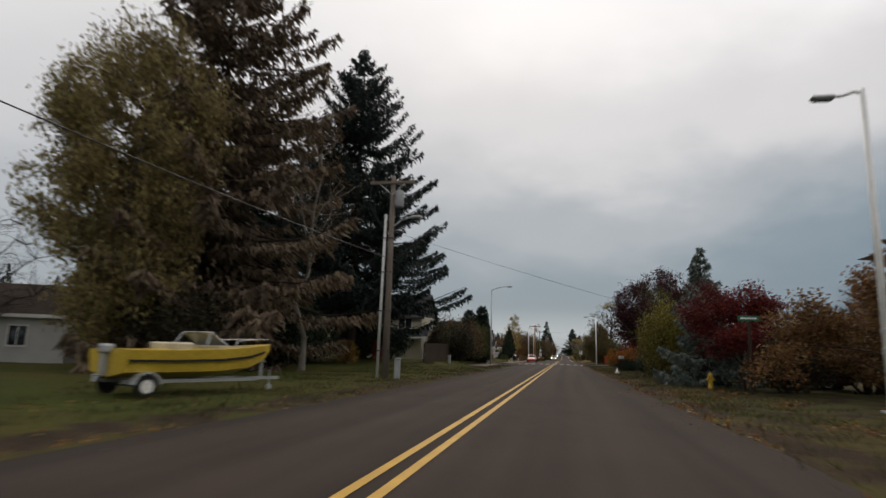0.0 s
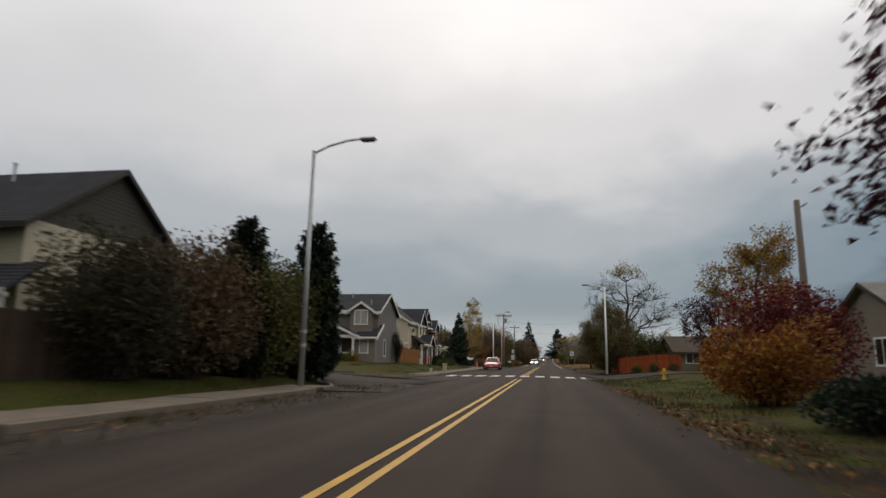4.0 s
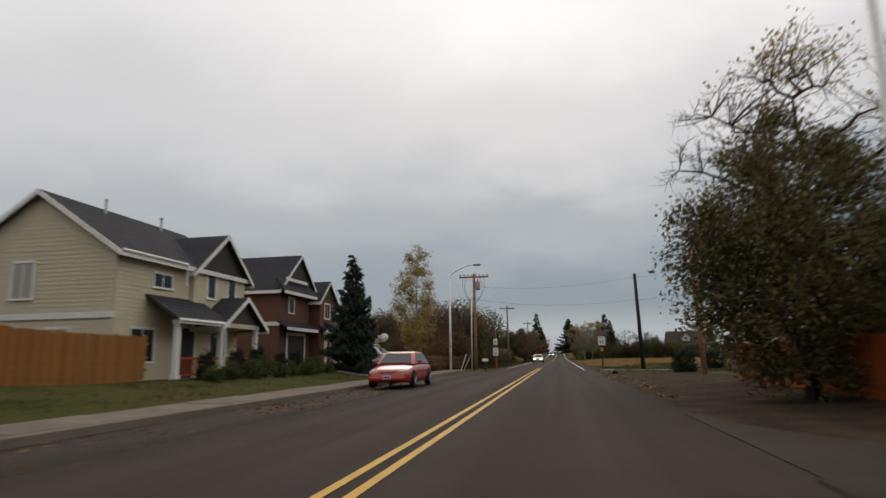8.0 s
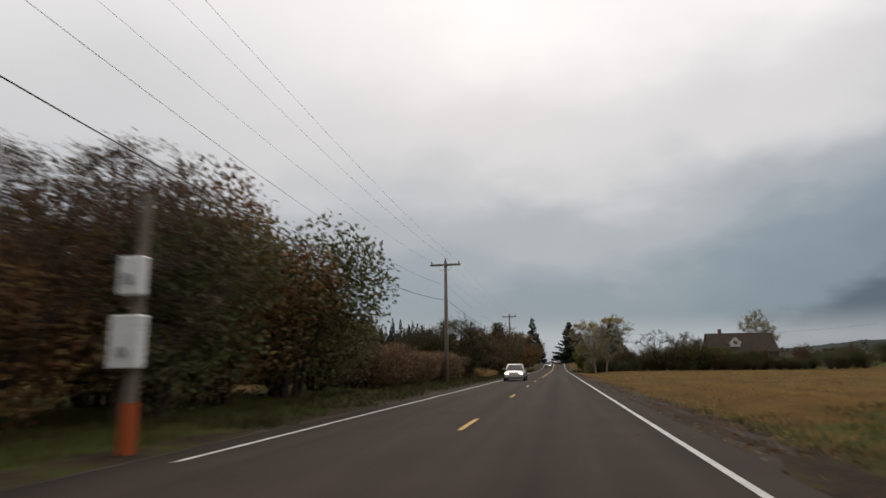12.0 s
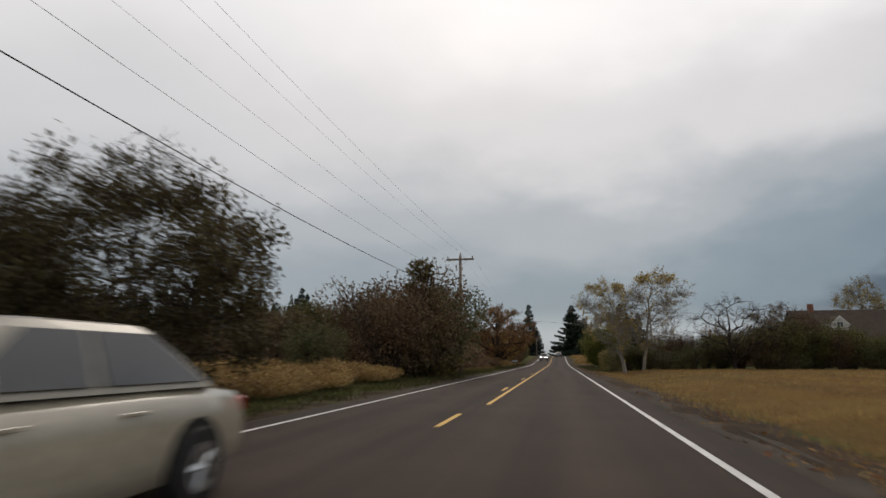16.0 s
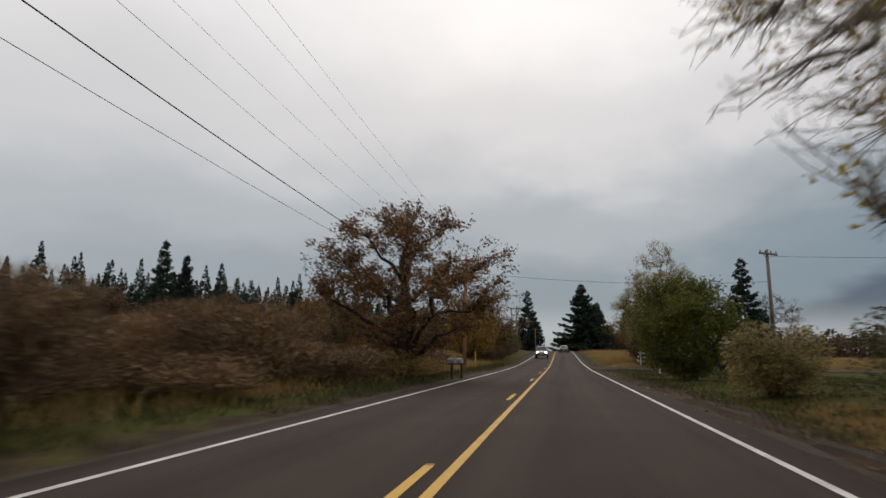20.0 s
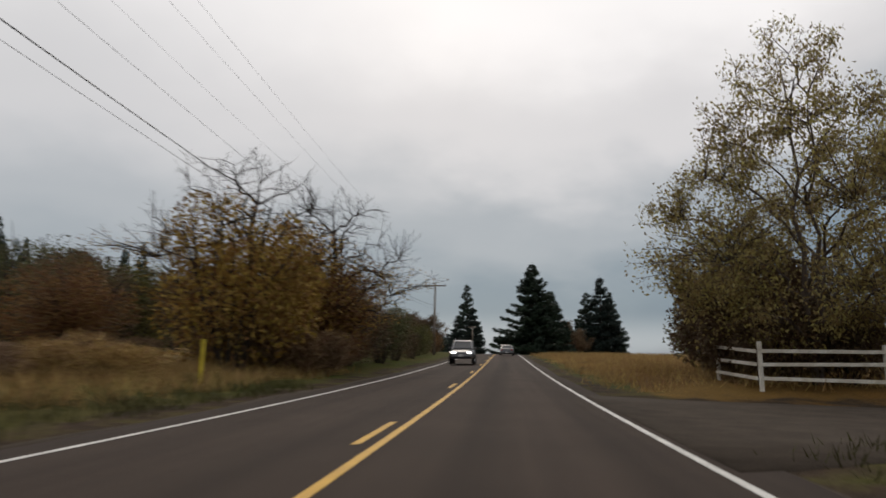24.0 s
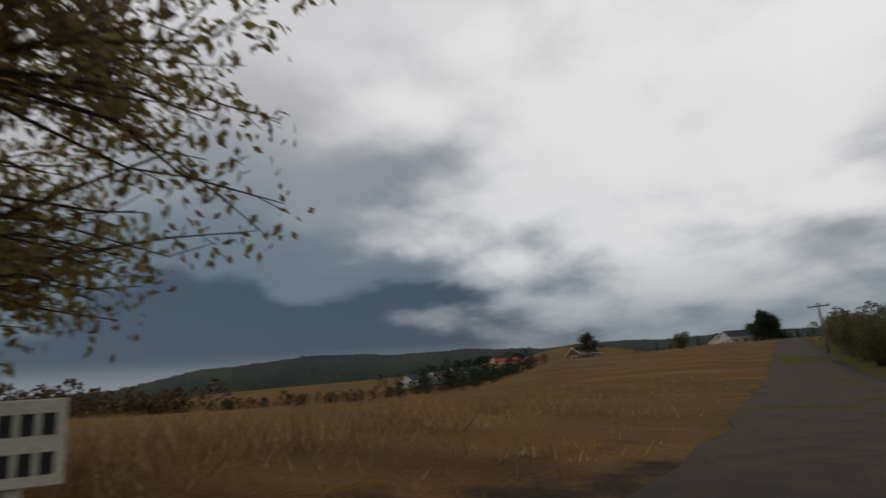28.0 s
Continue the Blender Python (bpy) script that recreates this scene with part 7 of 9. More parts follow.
car(-1.65, 277.0, 180, P_dark, "dark off-roader with headlights on in the oncoming lane", "suv", True, z=float(rise(277)) + 0.03)
car(1.75, 313.0, 0, P_dark, "dark grey sedan driving ahead on the road", z=float(rise(313)) + 0.03)
car(12.6, -37.2, 60, P_maroon, "dark red car parked behind the shrubs")
car(-25.5, -31.5, 95, P_white, "white wagon parked beneath the trees", "suv")
car(-28.5, -35.5, 80, P_white, "white car parked beneath the trees", "hatch")

# bucket truck on the driveway, nose to the road
M_decalred = material("faded_red", (0.40, 0.10, 0.09), 0.5, (0.28, 0.16, 0.15), scale=5, bump=0)
M_rackwood = material("yellowed_fibreglass", (0.50, 0.38, 0.17), 0.6, (0.40, 0.30, 0.14), scale=4, fine=40, bump=0.05)
t = thing("bucket_truck", pose(-12.75, 69.9, gz(-11, 70.5) - 0.02, 0, 0, -90), "white utility bucket truck with folded boom on a driveway", "truck")
part("chassis", Geo().box(-0.45, -3.7, 0.55, 0.45, 3.3, 0.8).box(-0.95, -3.82, 0.5, 0.95, -3.68, 0.75), M_darkmetal, t)
part("hood", loft([(1.75, 0.99, 0.62, 1.12, 1.5), (2.3, 0.99, 0.66, 1.12, 1.46), (2.95, 0.97, 0.66, 1.1, 1.38), (3.38, 0.92, 0.66, 1.04, 1.28), (3.46, 0.86, 0.68, 1.0, 1.2)]), P_white, t, smooth=True)
part("cab_body", loft([(-0.2, 1.0, 0.55, 1.0, 1.44), (0.1, 1.01, 0.55, 1.02, 1.46), (1.75, 1.01, 0.55, 1.02, 1.48), (1.98, 0.98, 0.6, 1.02, 1.46)]), P_white, t, smooth=True)
cabin(t, P_white, -0.16, 2.12, -0.04, 1.3, 0.97, 0.82, 1.42, 2.17, side=((0.06, 0.22), (0.27, 0.94)))
for s in (-1, 1):
    for y in (0.5, 1.7):
        part("door_seam", Geo().box(min(s * 1.0, s * 1.017), y, 0.64, max(s * 1.0, s * 1.017), y + 0.018, 1.42), M_darkmetal, t)
    part("door_handle", Geo().bbox(min(s * 1.0, s * 1.04), 0.6, 1.2, max(s * 1.0, s * 1.04), 0.8, 1.25, 0.01), M_black, t)
    part("door_emblem", Geo().box(min(s * 1.01, s * 1.019), 0.95, 1.02, max(s * 1.01, s * 1.019), 1.4, 1.1), material("faded_blue", (0.2, 0.2, 0.32), 0.5, bump=0), t)
    part("side_moulding", Geo().bbox(min(s * 1.0, s * 1.022), 0.0, 0.84, max(s * 1.0, s * 1.022), 1.9, 0.9, 0.006), M_trans, t)
    part("wing_mirror", Geo().bbox(min(s * 1.08, s * 1.32), 1.5, 1.5, max(s * 1.08, s * 1.32), 1.62, 1.9, 0.04).tube((s * 0.98, 1.56, 1.6), (s * 1.12, 1.56, 1.62), 0.025), M_black, t)
    arch = [(2.62 + 0.64 * math.cos(a), 0.46 + 0.68 * math.sin(a)) for a in np.linspace(-0.1, math.pi + 0.1, 15)]
    part("fender_flare", Geo().prism(arch, "x", min(s * 0.93, s * 1.08), max(s * 0.93, s * 1.08)), M_black, t)
    wheel(t, s * 0.95, 2.62, 0.43, 0.28)
    wheel(t, s * 0.95, -2.1, 0.43, 0.36)
    for k, (a, b2) in enumerate(((-3.7, -2.75), (-2.7, -1.5), (-1.45, -0.3))):
        z0 = 0.62 if k != 1 else 1.08
        bx = part("tool_cabinet", Geo().bbox(min(s * 0.58, s * 1.1), a, z0, max(s * 0.58, s * 1.1), b2, 1.8, 0.02), P_white, t)
        dr = part("cabinet_door", Geo().bbox(min(s * 1.095, s * 1.115), a + 0.06, z0 + 0.08, max(s * 1.095, s * 1.115), b2 - 0.06, 1.73, 0.01), P_white, bx)
        part("latch", Geo().bbox(min(s * 1.11, s * 1.135), (a + b2) / 2 - 0.07, z0 + 0.5, max(s * 1.11, s * 1.135), (a + b2) / 2 + 0.07, z0 + 0.58, 0.01), M_darkmetal, bx)
    swoop = [(-3.4, 1.5), (-2.4, 1.62), (-0.75, 1.56), (-1.2, 1.44), (-0.9, 1.3), (-2.2, 1.38), (-2.0, 1.18), (-3.4, 1.3)]
    part("side_decal", Geo().prism(swoop, "x", min(s * 1.116, s * 1.121), max(s * 1.116, s * 1.121)), M_decalred, t, "faded red decal")
    part("headlight", Geo().bbox(min(s * 0.62, s * 0.93), 3.3, 0.92, max(s * 0.62, s * 0.93), 3.47, 1.16, 0.03), M_clearlens, t)
    part("marker_lamp", Geo().bbox(min(s * 0.7, s * 0.93), 3.42, 0.8, max(s * 0.7, s * 0.93), 3.475, 0.88, 0.01), M_orange, t)
    part("tow_hook", Geo().tube((s * 0.4, 3.6, 0.5), (s * 0.4, 3.72, 0.5), 0.03), M_darkmetal, t)
part("bed_floor", Geo().box(-0.58, -3.7, 0.8, 0.58, -0.3, 0.9), M_darkmetal, t)
g_ = part("grille", Geo().bbox(-0.6, 3.4, 0.74, 0.6, 3.5, 1.2, 0.03), M_black, t)
for k in range(4):
    part("grille_bar", Geo().bbox(-0.55, 3.49, 0.8 + 0.1 * k, 0.55, 3.515, 0.83 + 0.1 * k, 0.008), M_darkmetal, g_)
part("front_bumper", Geo().bbox(-1.0, 3.42, 0.42, 1.0, 3.68, 0.7, 0.05), M_black, t)
part("boom_pedestal", Geo().bbox(-0.3, -2.6, 0.9, 0.3, -1.9, 2.5, 0.05), P_white, t)
bm_ = part("lower_boom", Geo().bbox(-0.17, -3.5, 2.5, 0.17, -0.6, 2.78, 0.04).tube((0.2, -2.3, 2.3), (0.2, -0.9, 2.62), 0.05), P_white, t)
up_ = part("upper_boom", Geo().solid([(-0.14, -1.0, 2.74), (0.14, -1.0, 2.74), (0.14, -1.0, 3.02), (-0.14, -1.0, 3.02), (-0.11, 1.85, 2.56), (0.11, 1.85, 2.56), (0.11, 1.85, 2.76), (-0.11, 1.85, 2.76)], [(0, 3, 2, 1), (4, 5, 6, 7), (0, 1, 5, 4), (1, 2, 6, 5), (2, 3, 7, 6), (3, 0, 4, 7)]), P_white, t)
part("boom_rail", Geo().tube((0.2, -1.0, 2.56), (0.2, 1.8, 2.48), 0.045).tube((0.2, -0.6, 2.86), (0.2, 1.1, 2.52), 0.03), M_galv, up_)
part("boom_knuckle", Geo().lathe([(0.0, -0.2), (0.24, -0.2), (0.27, -0.14), (0.27, 0.14), (0.24, 0.2), (0.0, 0.2)], (0.0, 1.97, 2.64), 16, "x"), P_white, up_, smooth=True)
part("warning_patch", Geo().box(0.125, 1.3, 2.66, 0.137, 1.56, 2.8), M_orange, up_, "orange warning patch")
part("bucket", Geo().bbox(-0.95, -3.55, 2.0, -0.25, -2.85, 2.98, 0.07), P_white, bm_)
for x in (-0.8, 0.8):
    lr = part("ladder_rack", Geo().bbox(x - 0.06, -3.4, 2.3, x + 0.06, 1.75, 2.42, 0.015), M_rackwood, t, "yellowed fibreglass ladder")
    for y in (-3.2, -0.5):
        part("rack_post", Geo().box(x - 0.03, y, 1.78, x + 0.03, y + 0.06, 2.32), M_galv, lr)
part("rack_bar", Geo().box(-0.85, -0.5, 2.26, 0.85, -0.44, 2.31).box(-0.85, 1.2, 2.24, 0.85, 1.26, 2.31).box(-0.7, 1.2, 2.14, -0.66, 1.26, 2.28).box(0.66, 1.2, 2.14, 0.7, 1.26, 2.28), M_galv, t)
part("amber_lamp", Geo().tube((0.45, 0.6, 2.15), (0.45, 0.6, 2.28), 0.07), M_orange, t)
part("number_plate", Geo().box(-0.16, 3.685, 0.5, 0.16, 3.695, 0.6), M_plate, t)

# boat on its trailer, bow towards the road
S_boat = material("yellow_gelcoat", (0.58, 0.40, 0.045), 0.3, (0.46, 0.31, 0.04), scale=0.8, fine=10, bump=0, spec=0.6)
S_cream_deck = material("cream_gelcoat", (0.52, 0.46, 0.32), 0.35, (0.42, 0.37, 0.26), scale=1, bump=0)
BOAT = Matrix.LocRotScale((-7.95, -55.6, gz(-7.95, -55.6)), Euler((0, 0, radians(-21.2))), (0.82,) * 3)
trl = thing("boat_trailer", BOAT, "grey steel boat trailer standing on the lawn", "trailer")
part("frame", Geo().box(-0.55, -2.4, 0.36, -0.47, 2.2, 0.46).box(0.47, -2.4, 0.36, 0.55, 2.2, 0.46).box(-0.55, -1.9, 0.36, 0.55, -1.8, 0.46).box(-0.55, 0.3, 0.36, 0.55, 0.4, 0.46).box(-0.05, 2.1, 0.36, 0.05, 3.6, 0.46).box(-0.55, 2.1, 0.36, 0.55, 2.2, 0.46), M_galv, trl)
part("axle", Geo().tube((-0.95, -2.0, 0.3), (0.95, -2.0, 0.3), 0.035), M_darkmetal, trl)
for s in (-1, 1):
    wheel(trl, s * 0.95, -2.0, 0.3, 0.17, M_whitetrim)
    prof = [(-2.0 + 0.42 * math.cos(a), 0.32 + 0.38 * math.sin(a)) for a in np.linspace(0.1, math.pi - 0.1, 9)] + [(-2.0 + 0.36 * math.cos(a), 0.32 + 0.33 * math.sin(a)) for a in np.linspace(math.pi - 0.1, 0.1, 9)]
    part("mudguard", Geo().prism(prof, "x", s * 0.95 - 0.12, s * 0.95 + 0.12), M_galv, trl)
part("winch_post", Geo().box(-0.04, 2.75, 0.4, 0.04, 2.85, 1.05).tube((-0.1, 2.8, 1.0), (0.1, 2.8, 1.0), 0.06), M_galv, trl)
part("jockey_wheel", Geo().tube((0.12, 3.1, 0.12), (0.12, 3.1, 0.7), 0.03).tube((0.09, 3.1, 0.11), (0.15, 3.1, 0.11), 0.11, 0.11, 10), M_galv, trl)
bo = thing("motor_boat", BOAT @ pose(0, 0, 0.46), "yellow motor boat with a dark stripe on a trailer", "boat")


def hull(stations, mat, name):
    g, rings = Geo(), []
    for y, w, keel, chine, sheer in stations:
        h = [(0, keel), (w * 0.62, chine - 0.05), (w * 0.86, chine), (w * 0.93, lerp(chine, sheer, 0.45)), (w, sheer), (w * 0.9, sheer + 0.015), (0, sheer + 0.03)]
        rings.append([(a, y, b) for a, b in h] + [(-a, y, b) for a, b in h[-2:0:-1]])
    n = len(rings[0])
    return part(name, g.solid([p for q in rings for p in q], [(k * n + i, k * n + (i + 1) % n, (k + 1) * n + (i + 1) % n, (k + 1) * n + i) for k in range(len(rings) - 1) for i in range(n)] + [tuple(range(n)), tuple(range((len(rings) - 1) * n, len(rings) * n))]), mat, bo, smooth=False)


hull([(-2.6, 1.0, 0.05, 0.22, 0.82), (-1.2, 1.05, 0.02, 0.22, 0.84), (0.4, 1.05, 0.03, 0.24, 0.90), (1.6, 0.88, 0.12, 0.34, 0.98), (2.5, 0.5, 0.36, 0.56, 1.05), (3.1, 0.08, 0.85, 0.93, 1.1)], S_boat, "hull")
for s in (-1, 1):
    g = Geo()
    ys = [(-2.58, 0.985, 0.5), (-1.2, 1.035, 0.5), (0.4, 1.03, 0.54), (1.6, 0.86, 0.64), (2.5, 0.5, 0.8)]
    for (a, b) in zip(ys[:-1], ys[1:]):
        g.solid([(s * a[1], a[0], a[2]), (s * b[1], b[0], b[2]), (s * (b[1] + 0.03), b[0], b[2]), (s * (a[1] + 0.03), a[0], a[2]), (s * a[1], a[0], a[2] + 0.07), (s * b[1], b[0], b[2] + 0.07), (s * (b[1] + 0.03), b[0], b[2] + 0.07), (s * (a[1] + 0.03), a[0], a[2] + 0.07)], [(0, 3, 2, 1), (4, 5, 6, 7), (0, 1, 5, 4), (1, 2, 6, 5), (2, 3, 7, 6), (3, 0, 4, 7)])
    part("stripe", g, M_black, bo, "black rubbing strake")
    part("bow_rail", Geo().path([(s * 0.8, 1.0, 0.97), (s * 0.78, 1.1, 1.18), (s * 0.5, 2.2, 1.26), (s * 0.12, 2.95, 1.28), (0.0, 3.05, 1.28)], 0.016, 6), M_chrome, bo)
    part("seat", Geo().bbox(min(s * 0.2, s * 0.7), -1.0, 0.8, max(s * 0.2, s * 0.7), -0.4, 1.08, 0.05), S_cream_deck, bo)
part("deck", Geo().prism([(-0.9, 0.35), (0.9, 0.35), (0.8, 1.6), (0.42, 2.45), (0.05, 3.0), (-0.05, 3.0), (-0.42, 2.45), (-0.8, 1.6)], "z", 0.9, 1.02), S_cream_deck, bo)
ws = part("windscreen_frame", Geo().path([(-0.85, -0.1, 0.98), (-0.72, 0.15, 1.42), (0.72, 0.15, 1.42), (0.85, -0.1, 0.98)], 0.02, 6).path([(-0.72, 0.15, 1.42), (-0.78, 0.75, 1.0)], 0.018, 6).path([(0.72, 0.15, 1.42), (0.78, 0.75, 1.0)], 0.018, 6), M_chrome, bo)
part("windscreen", Geo().solid([(-0.78, 0.74, 1.02), (0.78, 0.74, 1.02), (0.71, 0.16, 1.41), (-0.71, 0.16, 1.41), (-0.78, 0.75, 1.03), (0.78, 0.75, 1.03), (0.71, 0.17, 1.42), (-0.71, 0.17, 1.42)], [(0, 3, 2, 1), (4, 5, 6, 7), (0, 1, 5, 4), (2, 3, 7, 6), (1, 2, 6, 5), (3, 0, 4, 7)]), material("pale_windscreen", (0.30, 0.32, 0.33), 0.1, bump=0, spec=0.8), ws)
part("outboard_motor", Geo().bbox(-0.15, -2.85, 0.7, 0.15, -2.5, 0.98, 0.06).bbox(-0.07, -2.8, 0.15, 0.07, -2.62, 0.72, 0.03).bbox(-0.08, -2.95, 0.1, 0.08, -2.6, 0.15, 0.02), M_trans, bo)

# ---- planting, from the first houses to the junction ----
T_round_ = tree_meshes(195, 9, 4.2, base=0.15, limbs=10, levels=2, up=0.3, leaves=7000, leaf=0.3, puff=0.8, leafmat=L_darkshrub, bark=M_bark)
T_dark_ = tree_meshes(196, 8.5, 3.6, base=0.12, limbs=12, levels=2, up=0.3, leaves=8000, leaf=0.34, puff=0.7, leafmat=L_fir, bark=M_bark)
# near the start, west side
T_spruce = conifer_meshes(11, 28.8, 10.3, base=0.18, whorls=46, per=8, needles=120000, mat=L_spruce, droop=0.32, ragged=0.24, spray=0.33, curl=0.5, shape=0.85)
plant("spruce_tree", T_spruce, -16.4, -20.8, "tall dark spruce with drooping ragged branches")
T_oldfir = conifer_meshes(12, 25, 7.8, base=0.03, whorls=40, per=8, needles=50000, mat=L_oldfir, droop=0.45, ragged=0.5, spray=0.5, curl=0.3, shape=0.38)
plant("old_fir_tree", T_oldfir, -17.5, -40.5, "huge brownish old conifer with shaggy branches")
T_willow = crown_tree(13, ((0.8, 1.5), (2.5, 3.4), (5.0, 4.4), (9.0, 5.4), (12.5, 5.2), (14.6, 3.2), (15.5, 0.6)), twigs=700, leaves=44000, leaf=0.2, puff=0.3, leafmat=L_willow, bark=M_bark, trunk_r=0.3, limbs=20, droop=1.4, gap=0.15)
plant("willow_tree", T_willow, -18.3, -46.4, "broad yellow-olive tree with hanging foliage", turn=40, scale=(0.76, 0.76, 1.08))
T_birch = tree_meshes(14, 15, 3.0, base=0.35, limbs=9, levels=2, up=0.8, leaves=2500, leaf=0.14, puff=0.4, leafmat=L_brown, bark=M_barkpale, trunk_r=0.16)
plant("birch_tree", T_birch, -12.6, -38.6, "thin pale-barked tree nearly bare of leaves")
T_bare = crown_tree(15, ((1.5, 1.0), (3.0, 3.4), (5.5, 4.6), (7.5, 3.2), (8.6, 0.6)), twigs=240, side=5, leaves=0, bark=M_barkdark, trunk_r=0.22, limbs=14)
plant("bare_tree", T_bare, -29.3, -43.6, "bare dark tree with crooked branches", turn=10)
S_dk = [shrub_meshes(20 + k, 2.6, 3.6, leaves=5000, leaf=0.2, mat=m, stems=14) for k, m in enumerate((L_darkshrub, L_fir, L_brown))]
for k, (x, y, s) in enumerate(((-15.5, -45, 1.0), (-19, -43, 1.2), (-20, -38, 1.3), (-16.5, -35, 1.1), (-19, -31, 1.3), (-18.5, -26, 1.2), (-22, -22, 1.4), (-17.5, -16, 1.1), (-19, -11, 1.2), (-15.5, -12.5, 0.9), (-22.5, -34, 1.3), (-24, -30, 1.5), (-25, -15, 1.6))):
    plant("shrub", S_dk[k % 2], x, y, "dark shaggy undergrowth shrub beneath the trees", "shrub", turn=k * 67, scale=s, group="undergrowth", names=SH)
T_fir = [conifer_meshes(30 + k, 18, 4.9, base=0.05, whorls=30, per=7, needles=16000, mat=m, droop=0.3, spray=0.55) for k, m in enumerate((L_fir, L_spruce))]
for k, (x, y, s) in enumerate(((-30, -30, 1.25), (-33, -18, 1.1), (-34, -62, 1.2), (-36, -4, 0.8), (-38, 8, 0.9), (-44, 30, 0.75), (-27.2, 37.2, (0.78, 0.78, 0.6)), (-31, 30, 0.4), (-26, -21.5, 1.35))):
    plant("fir_tree", T_fir[k % 2], x, y, "dark green fir tree behind the houses", turn=k * 51, scale=s, group="firs behind the houses")
S_yel = shrub_meshes(40, 1.3, 1.9, leaves=3200, leaf=0.12, mat=L_gold)
plant("golden_shrub", S_yel, -15.6, -24.0, "golden-yellow autumn shrub on the lawn", "shrub", names=SH, scale=(0.78, 0.78, 0.95))
S_red = shrub_meshes(41, 1.0, 1.9, leaves=2200, leaf=0.12, mat=L_red)
plant("red_shrub", S_red, -14.0, -20.6, "small crimson autumn shrub by the spruce", "shrub", names=SH, scale=(0.5, 0.5, 0.95))
# tall shrubs behind the sidewalk
S_mass = [shrub_meshes(44 + k, 2.7, 4.9, leaves=11000, leaf=0.17, mat=m, stems=18, lumps=10) for k, m in enumerate((L_darkshrub, L_olive, L_brown))]
for k, (x, y, s) in enumerate(((-10.0, -4.6, 0.8), (-9.9, -1.4, 0.9), (-9.6, 2.6, 0.95), (-12.0, -1.0, 0.85), (-12.4, 2.8, 1.0), (-10.4, 6.0, 0.9))):
    plant("tall_shrub", S_mass[(k * 2) % 3 if k % 3 else 0], x, y, "tall olive-brown autumn shrub behind the sidewalk", "shrub", turn=k * 77, scale=s, group="tall shrubs by the sidewalk", names=SH)
T_arb = conifer_meshes(48, 7.2, 1.35, base=0.01, whorls=30, per=9, needles=16000, mat=L_cedarhedge, droop=-0.5, spray=0.26, shape=0.4, ragged=0.15)
plant("arborvitae", T_arb, -8.9, 6.6, "tall dark columnar arborvitae on the street corner")
plant("arborvitae", T_arb, -9.8, 1.8, "dark columnar arborvitae among the shrubs", scale=(0.9, 0.9, 0.85))

# near the start, east side
T_rust = tree_meshes(50, 4.7, 4.4, base=0.25, limbs=10, levels=2, up=0.1, leaves=15000, leaf=0.17, puff=0.5, leafmat=L_rust, bark=M_barkdark)
plant("rust_tree", T_rust, 12.8, -46.0, "low spreading tree with rust-orange leaves")
plant("rust_tree", T_rust, 15.5, -53.0, "low spreading tree with rust-orange leaves", turn=140, scale=1.05)
T_redt = tree_meshes(51, 4.9, 2.3, base=0.2, limbs=9, levels=2, up=0.3, leaves=13000, leaf=0.13, puff=0.42, leafmat=L_red, bark=M_barkdark)
plant("maple_tree", T_redt, 8.9, -41.7, "small maple with deep crimson leaves", scale=(1.0, 1.0, 0.9))
T_blue = conifer_meshes(52, 7.8, 2.7, base=0.03, whorls=22, per=8, needles=13000, mat=L_bluefir, droop=0.15, spray=0.3, ragged=0.3)
plant("blue_spruce", T_blue, 8.1, -38.2, "grey-green young spruce between autumn shrubs", scale=0.88)
S_yg = shrub_meshes(53, 1.9, 4.6, leaves=15000, leaf=0.11, mat=L_yellow, stems=14, lumps=11)
plant("yellow_shrub", S_yg, 7.5, -31.2, "tall yellow-green autumn shrub by the road", "shrub", names=SH)
for k, (x, y, s) in enumerate(((10.5, -42.5, 0.6), (9.4, -33.2, 0.55), (8.6, -28, 0.5), (11.0, -30, 0.9), (13, -36, 1.0), (12, -25, 0.9), (14.5, -40, 1.1))):
    plant("shrub", S_dk[k % 3], x, y, "dark leafy roadside shrub with brown leaves", "shrub", turn=k * 41, scale=s, group="east side shrubs", names=SH)
T_plum = crown_tree(54, ((1.6, 1.2), (2.4, 4.2), (4.0, 5.2), (6.0, 4.8), (7.6, 3.0), (8.7, 0.6)), twigs=640, leaves=56000, leaf=0.14, puff=0.2, leafmat=L_plum, bark=M_barkdark, trunk_r=0.2, limbs=16, droop=0.2, inner=0.2)
plant("plum_tree", T_plum, 10.3, -12.6, "large purple-leaved plum tree with dark crown")
T_thin = tree_meshes(55, 7.0, 3.2, base=0.3, limbs=8, levels=2, up=0.5, wander=0.2, leaves=1200, leaf=0.12, puff=0.4, leafmat=L_olive, bark=M_bark)
plant("thin_tree", T_thin, 8.6, -25.2, "half-bare slender tree with few olive leaves", scale=(1.1, 1.1, 1.0))
S_hedge = shrub_meshes(56, 1.6, 2.2, leaves=8000, leaf=0.09, mat=L_cedarhedge, lumps=4)
plant("clipped_shrub", S_hedge, 8.0, -22.8, "rounded clipped dark green shrub", "shrub", names=SH)
S_redb = shrub_meshes(57, 2.4, 3.5, leaves=9500, leaf=0.13, mat=L_red, lumps=9)
plant("red_shrub", S_redb, 10.3, 3.6, "large mounded crimson autumn shrub", "shrub", names=SH)
S_org = shrub_meshes(58, 1.6, 2.2, leaves=6500, leaf=0.13, mat=L_orange)
plant("orange_shrub", S_org, 7.6, -1.2, "orange and gold autumn shrub by the verge", "shrub", names=SH)
S_jun = shrub_meshes(59, 1.3, 1.0, leaves=5200, leaf=0.1, mat=L_cedarhedge)
